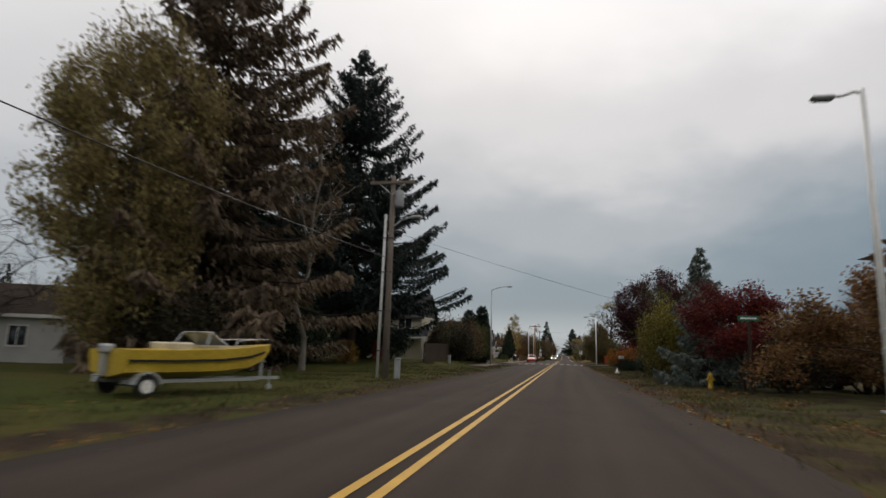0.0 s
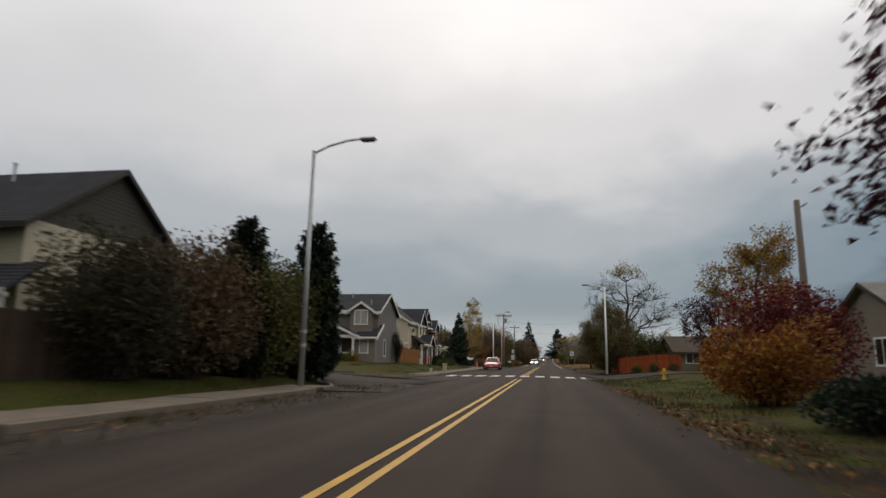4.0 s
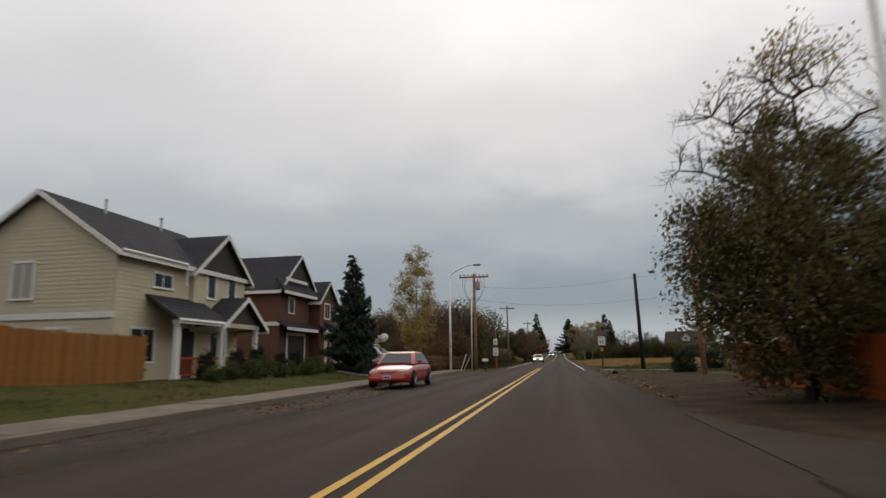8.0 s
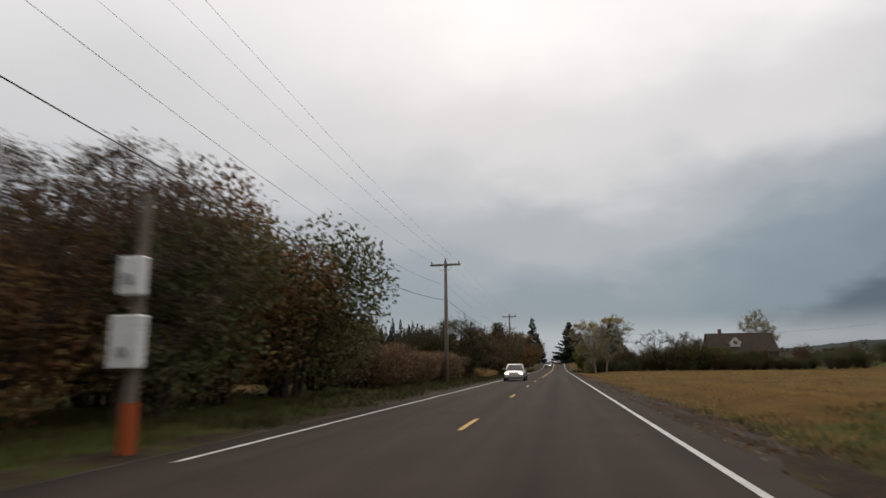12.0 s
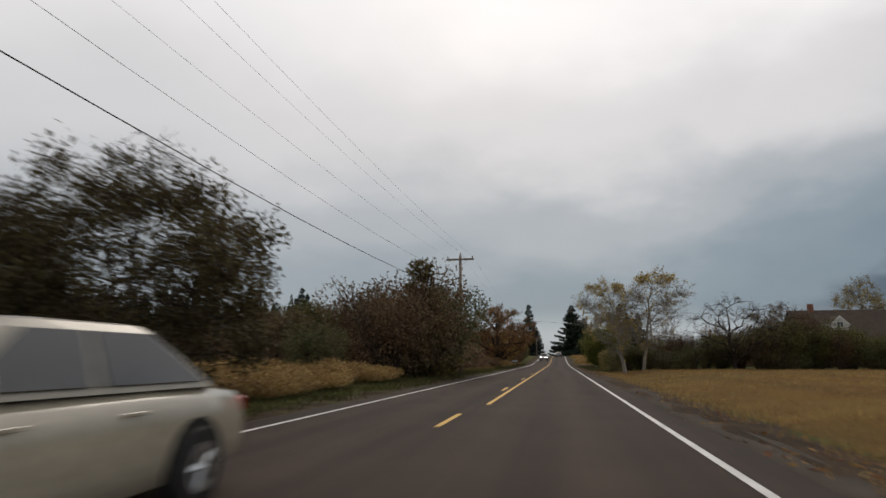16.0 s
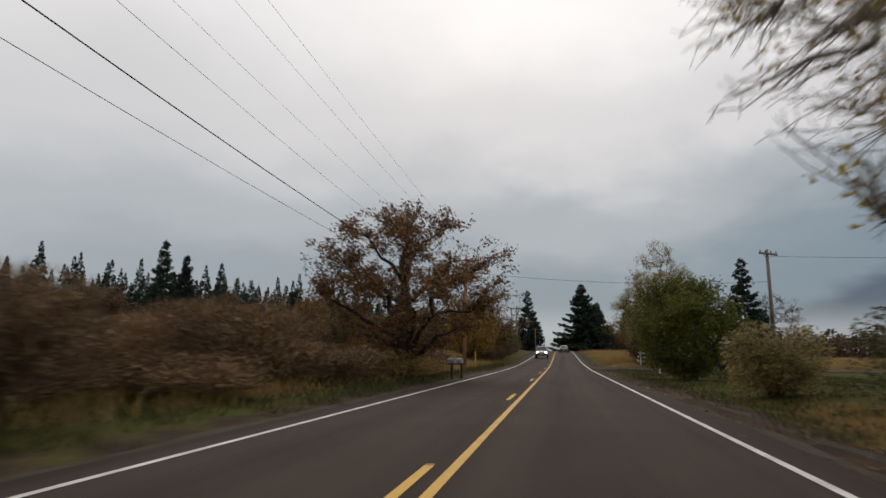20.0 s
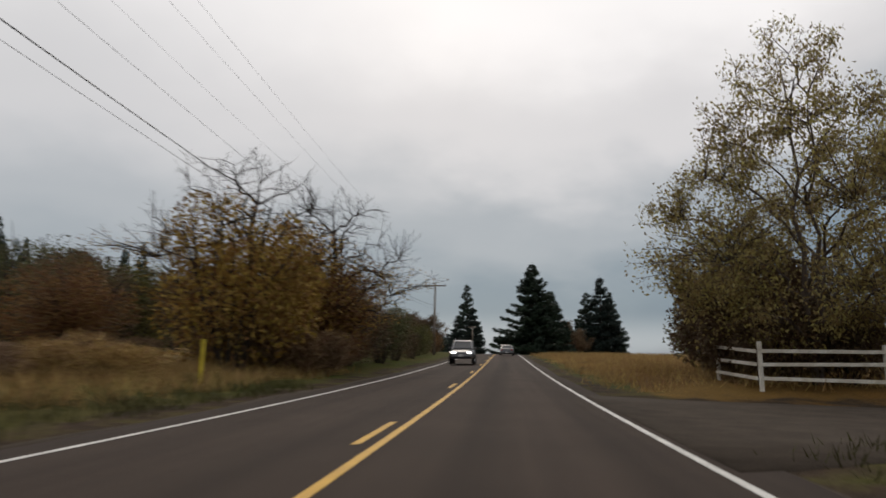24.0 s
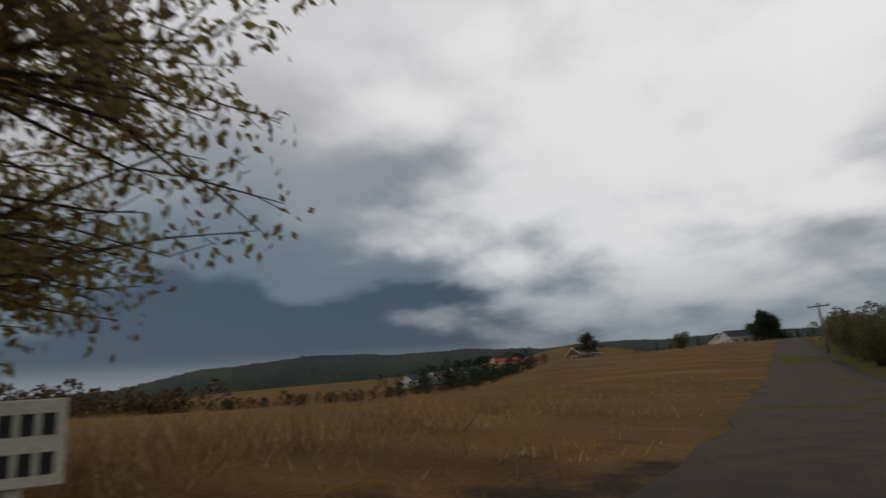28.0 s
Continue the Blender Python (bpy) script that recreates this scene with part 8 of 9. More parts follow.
plant("juniper", S_jun, 7.3, -7.4, "low dark juniper beside the mailbox", "shrub", names=SH)
plant("juniper", S_jun, 8.0, -10.2, "low dark juniper beside the mailbox", "shrub", names=SH, turn=80, scale=0.8)
plant("golden_tree", tree_meshes(60, 7, 3.6, leaves=9000, leaf=0.17, puff=0.5, leafmat=L_gold), 24, 8, "golden autumn tree behind the low house")

# around the crossing
plant("climbing_shrub", shrub_meshes(161, 0.42, 2.7, leaves=2600, leaf=0.1, mat=L_darkshrub, stems=7, lumps=6), -11.55, 32.9, "slim dark shrub climbing the grey house wall", "shrub", names=SH)
T_plum2 = crown_tree(61, ((1.0, 0.6), (2.0, 2.2), (3.8, 3.0), (5.2, 2.4), (6.2, 0.6)), twigs=320, leaves=13000, leaf=0.11, puff=0.13, leafmat=L_plum, bark=M_barkdark, trunk_r=0.12, limbs=12)
plant("plum_tree", T_plum2, 14.0, 27.8, "small purple-leaved plum tree by the crossing")
plant("yellow_tree", tree_meshes(62, 8.0, 2.8, base=0.1, limbs=10, levels=2, up=0.7, leaves=12000, leaf=0.14, puff=0.4, leafmat=L_gold), 13.2, 16.5, "golden-green columnar tree beside the brown shed")
T_big = crown_tree(63, ((1.2, 1.4), (2.4, 3.6), (4.5, 4.6), (7.0, 4.6), (9.0, 3.4), (10.6, 1.4), (11.2, 0.4)), twigs=640, side=6, leaves=1300, leaf=0.13, puff=0.2, leafmat=L_paleyellow, bark=M_barkdark, trunk_r=0.3, limbs=18, inner=0.25, zcut=lambda p: (p[:, 2] > 9.7) | (np.sin(p[:, 0] * 4 + p[:, 2] * 3) > 0.985))
T_core = crown_tree(163, ((0.5, 1.4), (1.6, 2.4), (3.4, 2.8), (5.0, 2.4), (6.3, 1.5), (7.2, 0.3)), twigs=460, side=5, leaves=40000, leaf=0.11, puff=0.2, leafmat=L_oliveb, bark=M_barkdark, trunk_r=0.14, limbs=16, stems=3)
plant("leafy_shrub_tree", T_core, 7.5, 43.2, "dense dark olive tree standing before the red fence")
plant("half_bare_tree", T_big, 10.0, 48.4, "large gnarled tree, bare but for pale leaves on top", scale=(1.1, 1.12, 1.06))
S_oliv = shrub_meshes(64, 2.4, 3.6, leaves=9000, leaf=0.15, mat=L_olive, stems=18, lumps=12)
plant("tall_shrub", S_oliv, 11.4, 46.0, "tall olive shrub under the half-bare tree", "shrub", names=SH)
S_gar = [shrub_meshes(650 + k, 0.5, 0.75, leaves=1500, leaf=0.07, mat=m, stems=8, lumps=4) for k, m in enumerate((L_gold, L_olive, L_yellow))]
S_small = shrub_meshes(65, 0.5, 0.75, leaves=1500, leaf=0.07, mat=L_green, stems=8, lumps=4)
S_cone = conifer_meshes(66, 1.2, 0.32, base=0.02, whorls=14, per=8, needles=2600, mat=L_cedarhedge, droop=-0.3, spray=0.09, shape=0.45, ragged=0.1)
for k in range(5):
    plant("young_arborvitae", S_cone, -10.9 + 0.12 * (k % 2), 47.5 + 1.9 * k, "small dark columnar evergreen in the lawn", "shrub", scale=0.85 + 0.1 * (k % 3), group="small evergreens by the porch")
for k, (x, y) in enumerate(((9.3, 69.2), (9.95, 69.0), (12.6, 75.2), (13.3, 75.4))):
    plant("young_arborvitae", S_cone, x, y, "small dark columnar evergreen by the garage", "shrub", scale=1.1, group="evergreens by the garage")
for k in range(7):
    plant("garden_shrub", S_gar[k % 3], -17.0 + 0.62 * k, 26.2 - 0.15 * (k % 2), "small yellowish shrub in front of the porch", "shrub", turn=k * 50, scale=0.9 + 0.15 * (k % 3), group="shrubs by the grey house", names=SH)
for k, (x, y) in enumerate(((9.0, 34.9), (10.4, 35.1), (12.0, 34.7))):
    plant("garden_shrub", S_small, x, y, "small dark shrub at the foot of the fence", "shrub", turn=k * 50, scale=1.0, group="shrubs by the red fence", names=SH)
for k in range(9):
    plant("garden_shrub", S_small, -10.3 - 0.2 * (k % 2), 47 + 1.35 * k, "small shrub along the porch", "shrub", turn=k * 38, scale=0.8 + 0.12 * (k % 4), group="shrubs by the porch", names=SH)
T_con = conifer_meshes(67, 6.9, 1.9, base=0.02, whorls=26, per=8, needles=16000, mat=L_youngfir, droop=0.05, spray=0.28, ragged=0.3)
plant("young_fir", T_con, -10.3, 61.6, "young dark green fir in front of the red house")
plant("young_fir", T_con, -11.0, 63.8, "young dark green fir in front of the red house", turn=70, scale=0.82)
S_plumsh = shrub_meshes(68, 1.2, 3.3, leaves=4500, leaf=0.13, mat=L_plum, stems=14)
plant("plum_shrub", S_plumsh, -11.4, 65.0, "upright dark purple shrub by the driveway", "shrub", names=SH)
T_pop = crown_tree(69, ((1.6, 0.6), (3.0, 1.5), (4.8, 2.3), (7.0, 2.2), (9.0, 1.7), (10.6, 1.0), (11.4, 0.2)), twigs=420, leaves=10500, leaf=0.13, puff=0.14, leafmat=L_paleyellow, bark=M_barkpale, trunk_r=0.12, limbs=14, gap=0.15)
plant("poplar_tree", T_pop, -10.75, 79.6, "slender poplar with thinning golden leaves")
T_ash = crown_tree(169, ((2.0, 0.8), (4.0, 2.6), (7.0, 3.4), (10.0, 2.8), (12.0, 1.6), (13.0, 0.4)), twigs=420, side=5, leaves=12000, leaf=0.12, puff=0.15, leafmat=L_rose, bark=M_bark, trunk_r=0.18, limbs=16, gap=0.2)
plant("thin_tree", T_ash, -8.5, 93.2, "slender tree with sparse pinkish-brown leaves", scale=(0.85, 0.85, 0.55))
plant("thin_tree", T_ash, -10.4, 90.6, "slender tree with sparse pinkish-brown leaves", turn=130, scale=(0.85, 0.85, 0.5))
# scrub behind the road's west edge
S_scrub = [shrub_meshes(70 + k, 2.9, 5.0, leaves=11500, leaf=0.135, mat=m, stems=22, lumps=11) for k, m in enumerate((L_brown, L_bramble, L_olive, L_rust))]
rngp = np.random.default_rng(70)
LABS = ("brown-leaved roadside scrub with bare twigs", "dark bramble thicket along the road", "olive roadside shrub turning brown", "rust-coloured roadside shrub in autumn")


def scrub(x, y, s, kind, group="roadside scrub"):
    return plant("scrub", S_scrub[kind], x, y, LABS[kind], "shrub", turn=float(rngp.uniform(0, 360)), scale=s, group=group, names=SH)


for x, y, s, k in ((-10.5, 85, 0.6, 3), (-13.5, 86, 0.65, 0), (-17, 84, 0.6, 3), (-9.3, 90, 0.9, 3), (-12.5, 92, 1.15, 3), (-9.1, 95, 1.15, 1), (-10.0, 99.5, 1.4, 3), (-8.9, 103.0, 1.32, 2), (-9.4, 107.5, 0.95, 0), (-13, 98, 1.5, 0), (-14, 105, 1.3, 3), (-18, 92, 1.2, 0), (-20, 100, 1.3, 2),
                   (-24, 88, 1.1, 3), (-28, 82, 1.0, 0), (-23, 78, 0.9, 3), (-30, 95, 1.2, 1), (-16, 78, 0.6, 1), (-9.8, 112, 0.7, 1), (-8.8, 116, 0.5, 0)):
    scrub(x, y, s, k)
# thickets and single trees of the country stretch
T_thorn = crown_tree(75, ((0.2, 2.2), (1.4, 3.8), (3.0, 4.3), (5.0, 3.4), (6.4, 1.7), (7.0, 0.3)), twigs=520, side=5, leaves=34000, leaf=0.12, puff=0.2, leafmat=L_brownolive, bark=M_barkdark, trunk_r=0.14, limbs=16, stems=2, zcut=lambda p: p[:, 2] < 6.0)
plant("thorn_tree", T_thorn, -8.6, 143.4, "scrubby thorn tree with bare upper twigs", scale=(0.98, 0.98, 0.97))
plant("thorn_tree", T_thorn, -12.2, 141.6, "scrubby thorn tree with bare upper twigs", turn=120, scale=(0.85, 0.85, 0.8))
T_end = crown_tree(176, ((0.3, 1.2), (1.5, 1.9), (4.0, 2.1), (6.0, 1.7), (7.3, 0.9), (7.9, 0.2)), twigs=520, side=6, leaves=12000, leaf=0.11, puff=0.16, leafmat=L_brownolive, bark=M_barkdark, trunk_r=0.1, limbs=16)
plant("thorn_tree", T_end, -8.3, 181.4, "dark twiggy tree at the end of the thicket", scale=(0.8, 0.8, 1.0))
S_rb = [shrub_meshes(76 + k, 2.6, 2.3, leaves=14000, leaf=0.24, mat=m, stems=16, lumps=8, spiky=0.9) for k, m in enumerate((L_redbrush, L_drygrass))]
for k in range(26):
    x, y = -8.6 - rngp.uniform(0, 13), 114.5 + k * 1.0 + rngp.uniform(-1, 1)
    plant("russet_brush", S_rb[0], x, y, "dense russet brush of dry stems", "brush", turn=k * 47, scale=float(rngp.uniform(0.8, 1.1)), group="russet brush", names=SH)
for k in range(14):
    plant("russet_brush", S_rb[0], -8.2 - rngp.uniform(0, 2.5), 113 + k * 1.9 + rngp.uniform(-0.5, 0.5), "dense russet brush of dry stems", "brush", turn=k * 83, scale=float(rngp.uniform(0.75, 1.0)), group="russet brush", names=SH)
for k in range(12):
    plant("russet_brush", S_rb[0], -8.6 - rngp.uniform(0, 9), 76.5 + k * 0.75 + rngp.uniform(-0.5, 0.5), "low russet weeds behind the street lamp", "brush", turn=k * 61, scale=float(rngp.uniform(0.35, 0.6)), group="russet weeds", names=SH)
for x, y, s, k in ((-7.6, 163.6, 0.98, 0), (-7.2, 168.4, 1.3, 0), (-6.9, 173.2, 1.25, 1), (-7.9, 178.4, 0.95, 1), (-13.4, 170, 0.95, 2), (-8.8, 184.5, 0.5, 1), (-9.8, 167.5, 1.1, 0), (-10.5, 173, 1.0, 0), (-12.5, 179.5, 0.55, 2), (-8.5, 155, 0.5, 1), (-13, 160, 0.7, 0), (-16, 168, 0.9, 2), (-21, 175, 0.8, 0)):
    scrub(x, y, s, k)
plant("tall_cypress_shrub", conifer_meshes(79, 9.0, 2.3, base=0.02, whorls=22, per=8, needles=11000, mat=L_oliveb, droop=-0.3, spray=0.28, shape=0.5, ragged=0.3), -6.6, 167.6, "upright olive conifer rising from the thicket", scale=(0.95, 0.95, 0.86))
for k in range(34):
    x, y = -8.3 - rngp.uniform(0, 16), 187 + k * 0.72 + rngp.uniform(-1, 1)
    plant("russet_brush", S_rb[k % 8 == 0], x, y, "dense dry brush of russet and straw stems", "brush", turn=k * 47, scale=float(rngp.uniform(0.7, 1.05)), group="russet brush", names=SH)
for k in range(22):
    plant("russet_brush", S_rb[k % 7 == 0], -7.6 - rngp.uniform(0, 5), 193 + k * 1.5 + rngp.uniform(-0.6, 0.6), "low russet brush beside the road", "brush", turn=k * 39, scale=(float(rngp.uniform(0.8, 1.1)), float(rngp.uniform(0.8, 1.1)), float(rngp.uniform(0.4, 0.65))), group="russet brush", names=SH)
for k in range(12):
    plant("dry_grass_clump", S_rb[1], -7.4 - rngp.uniform(0, 5), 147 + k * 1.5 + rngp.uniform(-0.6, 0.6), "tall straw-coloured grass clump", "grass", turn=k * 57, scale=(0.7, 0.7, float(rngp.uniform(0.3, 0.45))), group="dry grass clumps", names=SH)
T_oak = crown_tree(80, ((1.4, 1.2), (2.4, 3.2), (4.5, 4.6), (6.5, 4.3), (8.2, 2.8), (9.2, 0.6)), twigs=480, leaves=26000, leaf=0.13, puff=0.13, leafmat=L_rust, bark=M_barkdark, trunk_r=0.42, limbs=16, gap=0.25)
plant("oak_tree", T_oak, -6.5, 214.2, "spreading oak with rusty thinning leaves", scale=(1.12, 1.08, 0.95))
for x, y, s, k in ((-17.1, 225, 1.0, 3), (-22, 196, 0.8, 3), (-27, 205, 0.9, 2), (-16, 222, 0.7, 0), (-20, 230, 0.8, 1), (-26, 224, 0.9, 0), (-14, 238, 0.75, 0), (-18, 246, 0.8, 3), (-24, 240, 1.0, 0)):
    scrub(x, y, s, k)
# junction, west side: golden thicket under a bare tree
T_bare2 = crown_tree(82, ((1.6, 1.2), (3.0, 4.2), (5.5, 5.6), (8.0, 5.0), (10.0, 2.8), (11.0, 0.5)), twigs=380, side=6, leaves=3600, leaf=0.12, puff=0.14, leafmat=L_gold, bark=M_barkdark, trunk_r=0.3, limbs=18, zcut=lambda p: p[:, 2] < 6)
plant("bare_tree", T_bare2, -10.6, 257.6, "gnarled almost bare tree above golden undergrowth", turn=30, scale=(1.0, 1.0, 0.95))
plant("bare_tree", T_bare2, -7.6, 263.0, "gnarled bare tree leaning over the road edge", turn=200, scale=0.9)
S_gold = shrub_meshes(83, 2.7, 4.8, leaves=10000, leaf=0.14, mat=L_gold, stems=16, lumps=10)
plant("golden_shrub", S_gold, -9.5, 254.8, "golden-brown autumn thicket beside the road", "shrub", names=SH, scale=(1.25, 1.15, 1.45))
plant("golden_shrub", S_gold, -9.3, 261.6, "golden-brown autumn thicket beside the road", "shrub", names=SH, turn=100, scale=(1.2, 1.2, 1.45))
for k in range(9):
    plant("russet_brush", S_rb[0], -7.4 - rngp.uniform(0, 2.2), 256.5 + k * 1.6, "dense russet brush of dry stems", "brush", turn=k * 47, scale=float(rngp.uniform(0.65, 0.9)), group="russet brush", names=SH)
for x, y, s, k in ((-8.2, 262, 1.1, 3), (-8.4, 268, 1.1, 0), (-7.6, 275, 0.8, 1), (-7.8, 282, 0.75, 0), (-7.6, 290, 0.65, 2), (-8.2, 298, 0.65, 1), (-8.6, 307, 0.6, 0), (-8.5, 316, 0.6, 3), (-11, 272, 1.0, 2), (-12, 286, 0.9, 3), (-12, 300, 0.9, 0), (-14, 262, 1.0, 0), (-17, 255, 0.85, 3), (-22, 262, 1.1, 0), (-28, 270, 1.3, 1), (-23, 269, 1.2, 2), (-34, 272, 1.7, 1), (-13, 313, 0.8, 3)):
    scrub(x, y, s, k)
for k in range(10):
    plant("russet_brush", S_rb[k % 4 == 3], -8.2 - rngp.uniform(0, 9), 236 + k * 1.7, "low russet brush by the yellow marker", "brush", turn=k * 77, scale=(float(rngp.uniform(0.6, 0.9)), float(rngp.uniform(0.6, 0.9)), float(rngp.uniform(0.35, 0.55))), group="russet brush", names=SH)

# country stretch, east side
T_wal = crown_tree(85, ((1.8, 0.6), (3.5, 2.6), (6.0, 3.8), (8.0, 3.3), (9.4, 1.7), (10.2, 0.3)), twigs=720, side=7, leaves=2600, leaf=0.15, puff=0.12, leafmat=L_paleyellow, bark=M_barkpale, trunk_r=0.2, limbs=14, bend=(-1.8, 0.8), zcut=lambda p: (p[:, 2] > 8.4) | (np.sin(p[:, 0] * 3 + p[:, 2]) > 0.95))
plant("walnut_tree", T_wal, 8.3, 193.6, "bare spreading tree with a few yellow leaves on top", scale=(1.05, 1.05, 0.96))
plant("walnut_tree", T_wal, 10.1, 194.0, "bare spreading tree with a few yellow leaves on top", turn=200, scale=1.03)
T_apple = crown_tree(86, ((0.9, 0.8), (1.8, 3.2), (3.4, 4.2), (4.8, 3.4), (5.7, 0.8)), twigs=340, side=5, leaves=500, leaf=0.12, puff=0.12, leafmat=L_willow, bark=M_barkdark, trunk_r=0.2, limbs=14)
T_apple2 = crown_tree(87, ((0.9, 0.8), (1.8, 3.0), (3.6, 4.0), (5.4, 3.2), (6.4, 0.8)), twigs=380, side=5, leaves=9000, leaf=0.13, puff=0.15, leafmat=L_brown, bark=M_barkdark, trunk_r=0.2, limbs=14)
plant("apple_tree", T_apple, 19.6, 197.4, "old bare apple tree with tangled branches", scale=(1.15, 1.15, 1.33))
T_lawn = crown_tree(186, ((1.4, 0.8), (3.0, 3.0), (5.6, 4.2), (8.0, 3.4), (10.0, 0.8)), twigs=380, side=5, leaves=9000, leaf=0.16, puff=0.15, leafmat=L_willow, bark=M_bark, trunk_r=0.22, limbs=14, gap=0.15)
plant("yard_tree", T_lawn, 47.0, 231.0, "half-bare tree with olive leaves behind the farmhouse", scale=(1.15, 1.15, 1.32))
plant("apple_tree", T_apple2, 25.5, 200.5, "old apple tree with brown withered leaves", turn=90, scale=(1.0, 1.0, 1.1))
plant("fir_tree", T_fir[0], 15.0, 235.0, "small fir behind the leafy green shrub", scale=(0.5, 0.5, 0.5))
for k in range(30):
    wide, tall = float(rngp.uniform(0.55, 1.1)), float(rngp.uniform(0.34, 0.62)) + (0.3 if k % 5 == 3 else 0.0)
    plant("bramble", S_scrub[(1, 2, 1, 0, 1)[k % 5]], 9.0 + k * 1.6 + rngp.uniform(-0.5, 0.5), 197.6 + 0.12 * k + rngp.uniform(-1.6, 2.2), ("low tangled bramble hedge at the field's edge", "mounded olive bramble at the field's edge", "low tangled bramble hedge at the field's edge", "browning bramble mound at the field's edge", "low tangled bramble hedge at the field's edge")[k % 5], "bramble", turn=k * 61, scale=(wide, wide * 0.85, tall), group="bramble hedge", names=SH)
for k, (x, y, wide, tall) in enumerate(((20.6, 199.6, 1.1, 0.82), (24.0, 198.6, 1.2, 0.95), (27.6, 199.8, 1.15, 1.0), (31.4, 200.4, 1.2, 0.85), (35.5, 201.0, 1.1, 0.75))):
    plant("bramble", S_scrub[2], x, y, "tall olive bramble mound before the farmhouse", "bramble", turn=k * 73, scale=(wide, wide * 0.9, tall), group="bramble hedge", names=SH)
for x, y, s, k in ((13.5, 204, 0.7, 2), (19, 201, 0.75, 2), (21, 207, 0.9, 3), (24, 202, 0.7, 1), (28, 206, 0.85, 2), (11.5, 200, 0.55, 0), (34, 212, 0.9, 2)):
    scrub(x, y, s, k, "hedgerow shrubs")
S_gb = crown_tree(88, ((0.25, 0.9), (1.0, 1.7), (2.6, 2.75), (4.0, 2.4), (4.9, 1.2), (5.1, 0.4)), twigs=420, leaves=30000, leaf=0.13, puff=0.2, leafmat=L_bright, bark=M_bark, trunk_r=0.12, limbs=14, stems=3, gap=0.15)
plant("green_shrub", S_gb, 7.8, 220.6, "large leafy green shrub near the lane", "shrub", scale=(1.12, 1.1, 1.06))
plant("green_shrub", shrub_meshes(89, 1.5, 2.4, leaves=8000, leaf=0.11, mat=L_willow, stems=14), 8.3, 208.3, "broad yellow-green shrub in the grass", "shrub", names=SH)
T_pink = crown_tree(90, ((0.6, 0.8), (1.6, 2.2), (3.5, 3.0), (5.2, 2.4), (6.3, 0.5)), twigs=320, side=6, leaves=1500, leaf=0.09, puff=0.12, leafmat=L_brown, bark=M_bark, trunk_r=0.1, limbs=14, stems=3)
plant("bare_tree", T_pink, 17.6, 237.6, "fine-twigged bare tree by the lane", turn=10)
plant("bare_tree", T_pink, -8.4, 176.4, "fine-twigged bare tree rising from the roadside thicket", turn=120, scale=(0.75, 0.75, 1.12))
# the big tree over the rail fence
T_over = crown_tree(91, ((0.9, 2.6), (1.8, 4.0), (3.0, 5.5), (4.6, 5.6), (7.5, 4.7), (10.0, 3.1), (12.0, 1.5), (13.3, 0.3)), twigs=900, side=4, leaves=43000, leaf=0.15, puff=0.16, leafmat=L_alder, bark=M_bark, trunk_r=0.2, limbs=26, oval=True, droop=0.9, stems=2)
plant("alder_tree", T_over, 11.75, 252.4, "tall leafy tree with thinning olive leaves over the fence", scale=(0.93, 0.9, 1.0))
S_und = shrub_meshes(92, 2.2, 2.6, leaves=7000, leaf=0.14, mat=L_brown, stems=14)
for x, y, s in ((10.9, 253.0, 0.75), (12.8, 252.8, 0.8), (11.9, 255.0, 1.0), (10.6, 254.6, 0.8), (11.4, 256.5, 1.1), (12.4, 257.6, 1.5), (10.9, 257.4, 1.05)):
    plant("undergrowth", S_und, x, y, "brown leafy undergrowth below the tall tree", "shrub", turn=x * 40, scale=(s, s, s * 1.4), group="undergrowth by the fence", names=SH)
plant("scrub", S_scrub[2], 12.5, 263, "olive shrub behind the rail fence", "shrub", scale=1.0, names=SH)
# along the hill lane
for k, (x, y, s_, m) in enumerate(((205, 297, 0.9, 0), (222, 246, 1.25, 1), (232, 250, 0.8, 0), (238, 247, 0.9, 0), (246, 244, 1.2, 1), (243, 249, 0.9, 0))):
    plant("hilltop_tree", (T_round_ if m == 0 else T_dark_), x, y, "dark tree on the crest of the hill field", turn=k * 63, scale=s_, group="trees on the hill crest")
plant("scrub", S_scrub[1], 150, 262, "single bush in the hill field", "shrub", scale=0.7, names=SH)
for k, (x, y, s_) in enumerate(((62, 238.4, 0.62), (56, 237.0, 0.55), (70, 238.2, 0.7), (80, 238.0, 0.75), (50, 235.6, 0.5), (66, 235.5, 0.8), (74, 234.5, 0.9), (88, 236.0, 0.85), (98, 236.5, 0.8), (112, 236, 0.8))):
    plant("scrub", S_scrub[(1, 2, 1, 0)[k % 4]], x, y, "dark bush beside the unpaved lane", "shrub", turn=k * 71, scale=s_, group="bushes by the lane", names=SH)
# far conifers ahead
T_k2 = conifer_meshes(94, 21, 8.0, base=0.03, whorls=34, per=8, needles=44000, mat=L_fir, droop=0.25, spray=0.6, ragged=0.18)
plant("fir_tree", T_k2, 6.9, 350, "broad dark fir standing by the crest", scale=(1.12, 1.12, 0.87))
plant("fir_tree", T_k2, 11.8, 366, "dark fir standing by the crest", scale=0.7, turn=60)
plant("fir_tree", T_fir[0], -14.2, 482, "tall narrow fir beyond the crest", scale=(1.9, 1.9, 1.95))
plant("fir_tree", T_fir[1], -10.5, 455, "dark fir beyond the crest", scale=(1.5, 1.5, 1.2), turn=40)
plant("fir_tree", T_fir[1], -17.5, 470, "dark fir beyond the crest", scale=(1.6, 1.6, 1.1), turn=140)
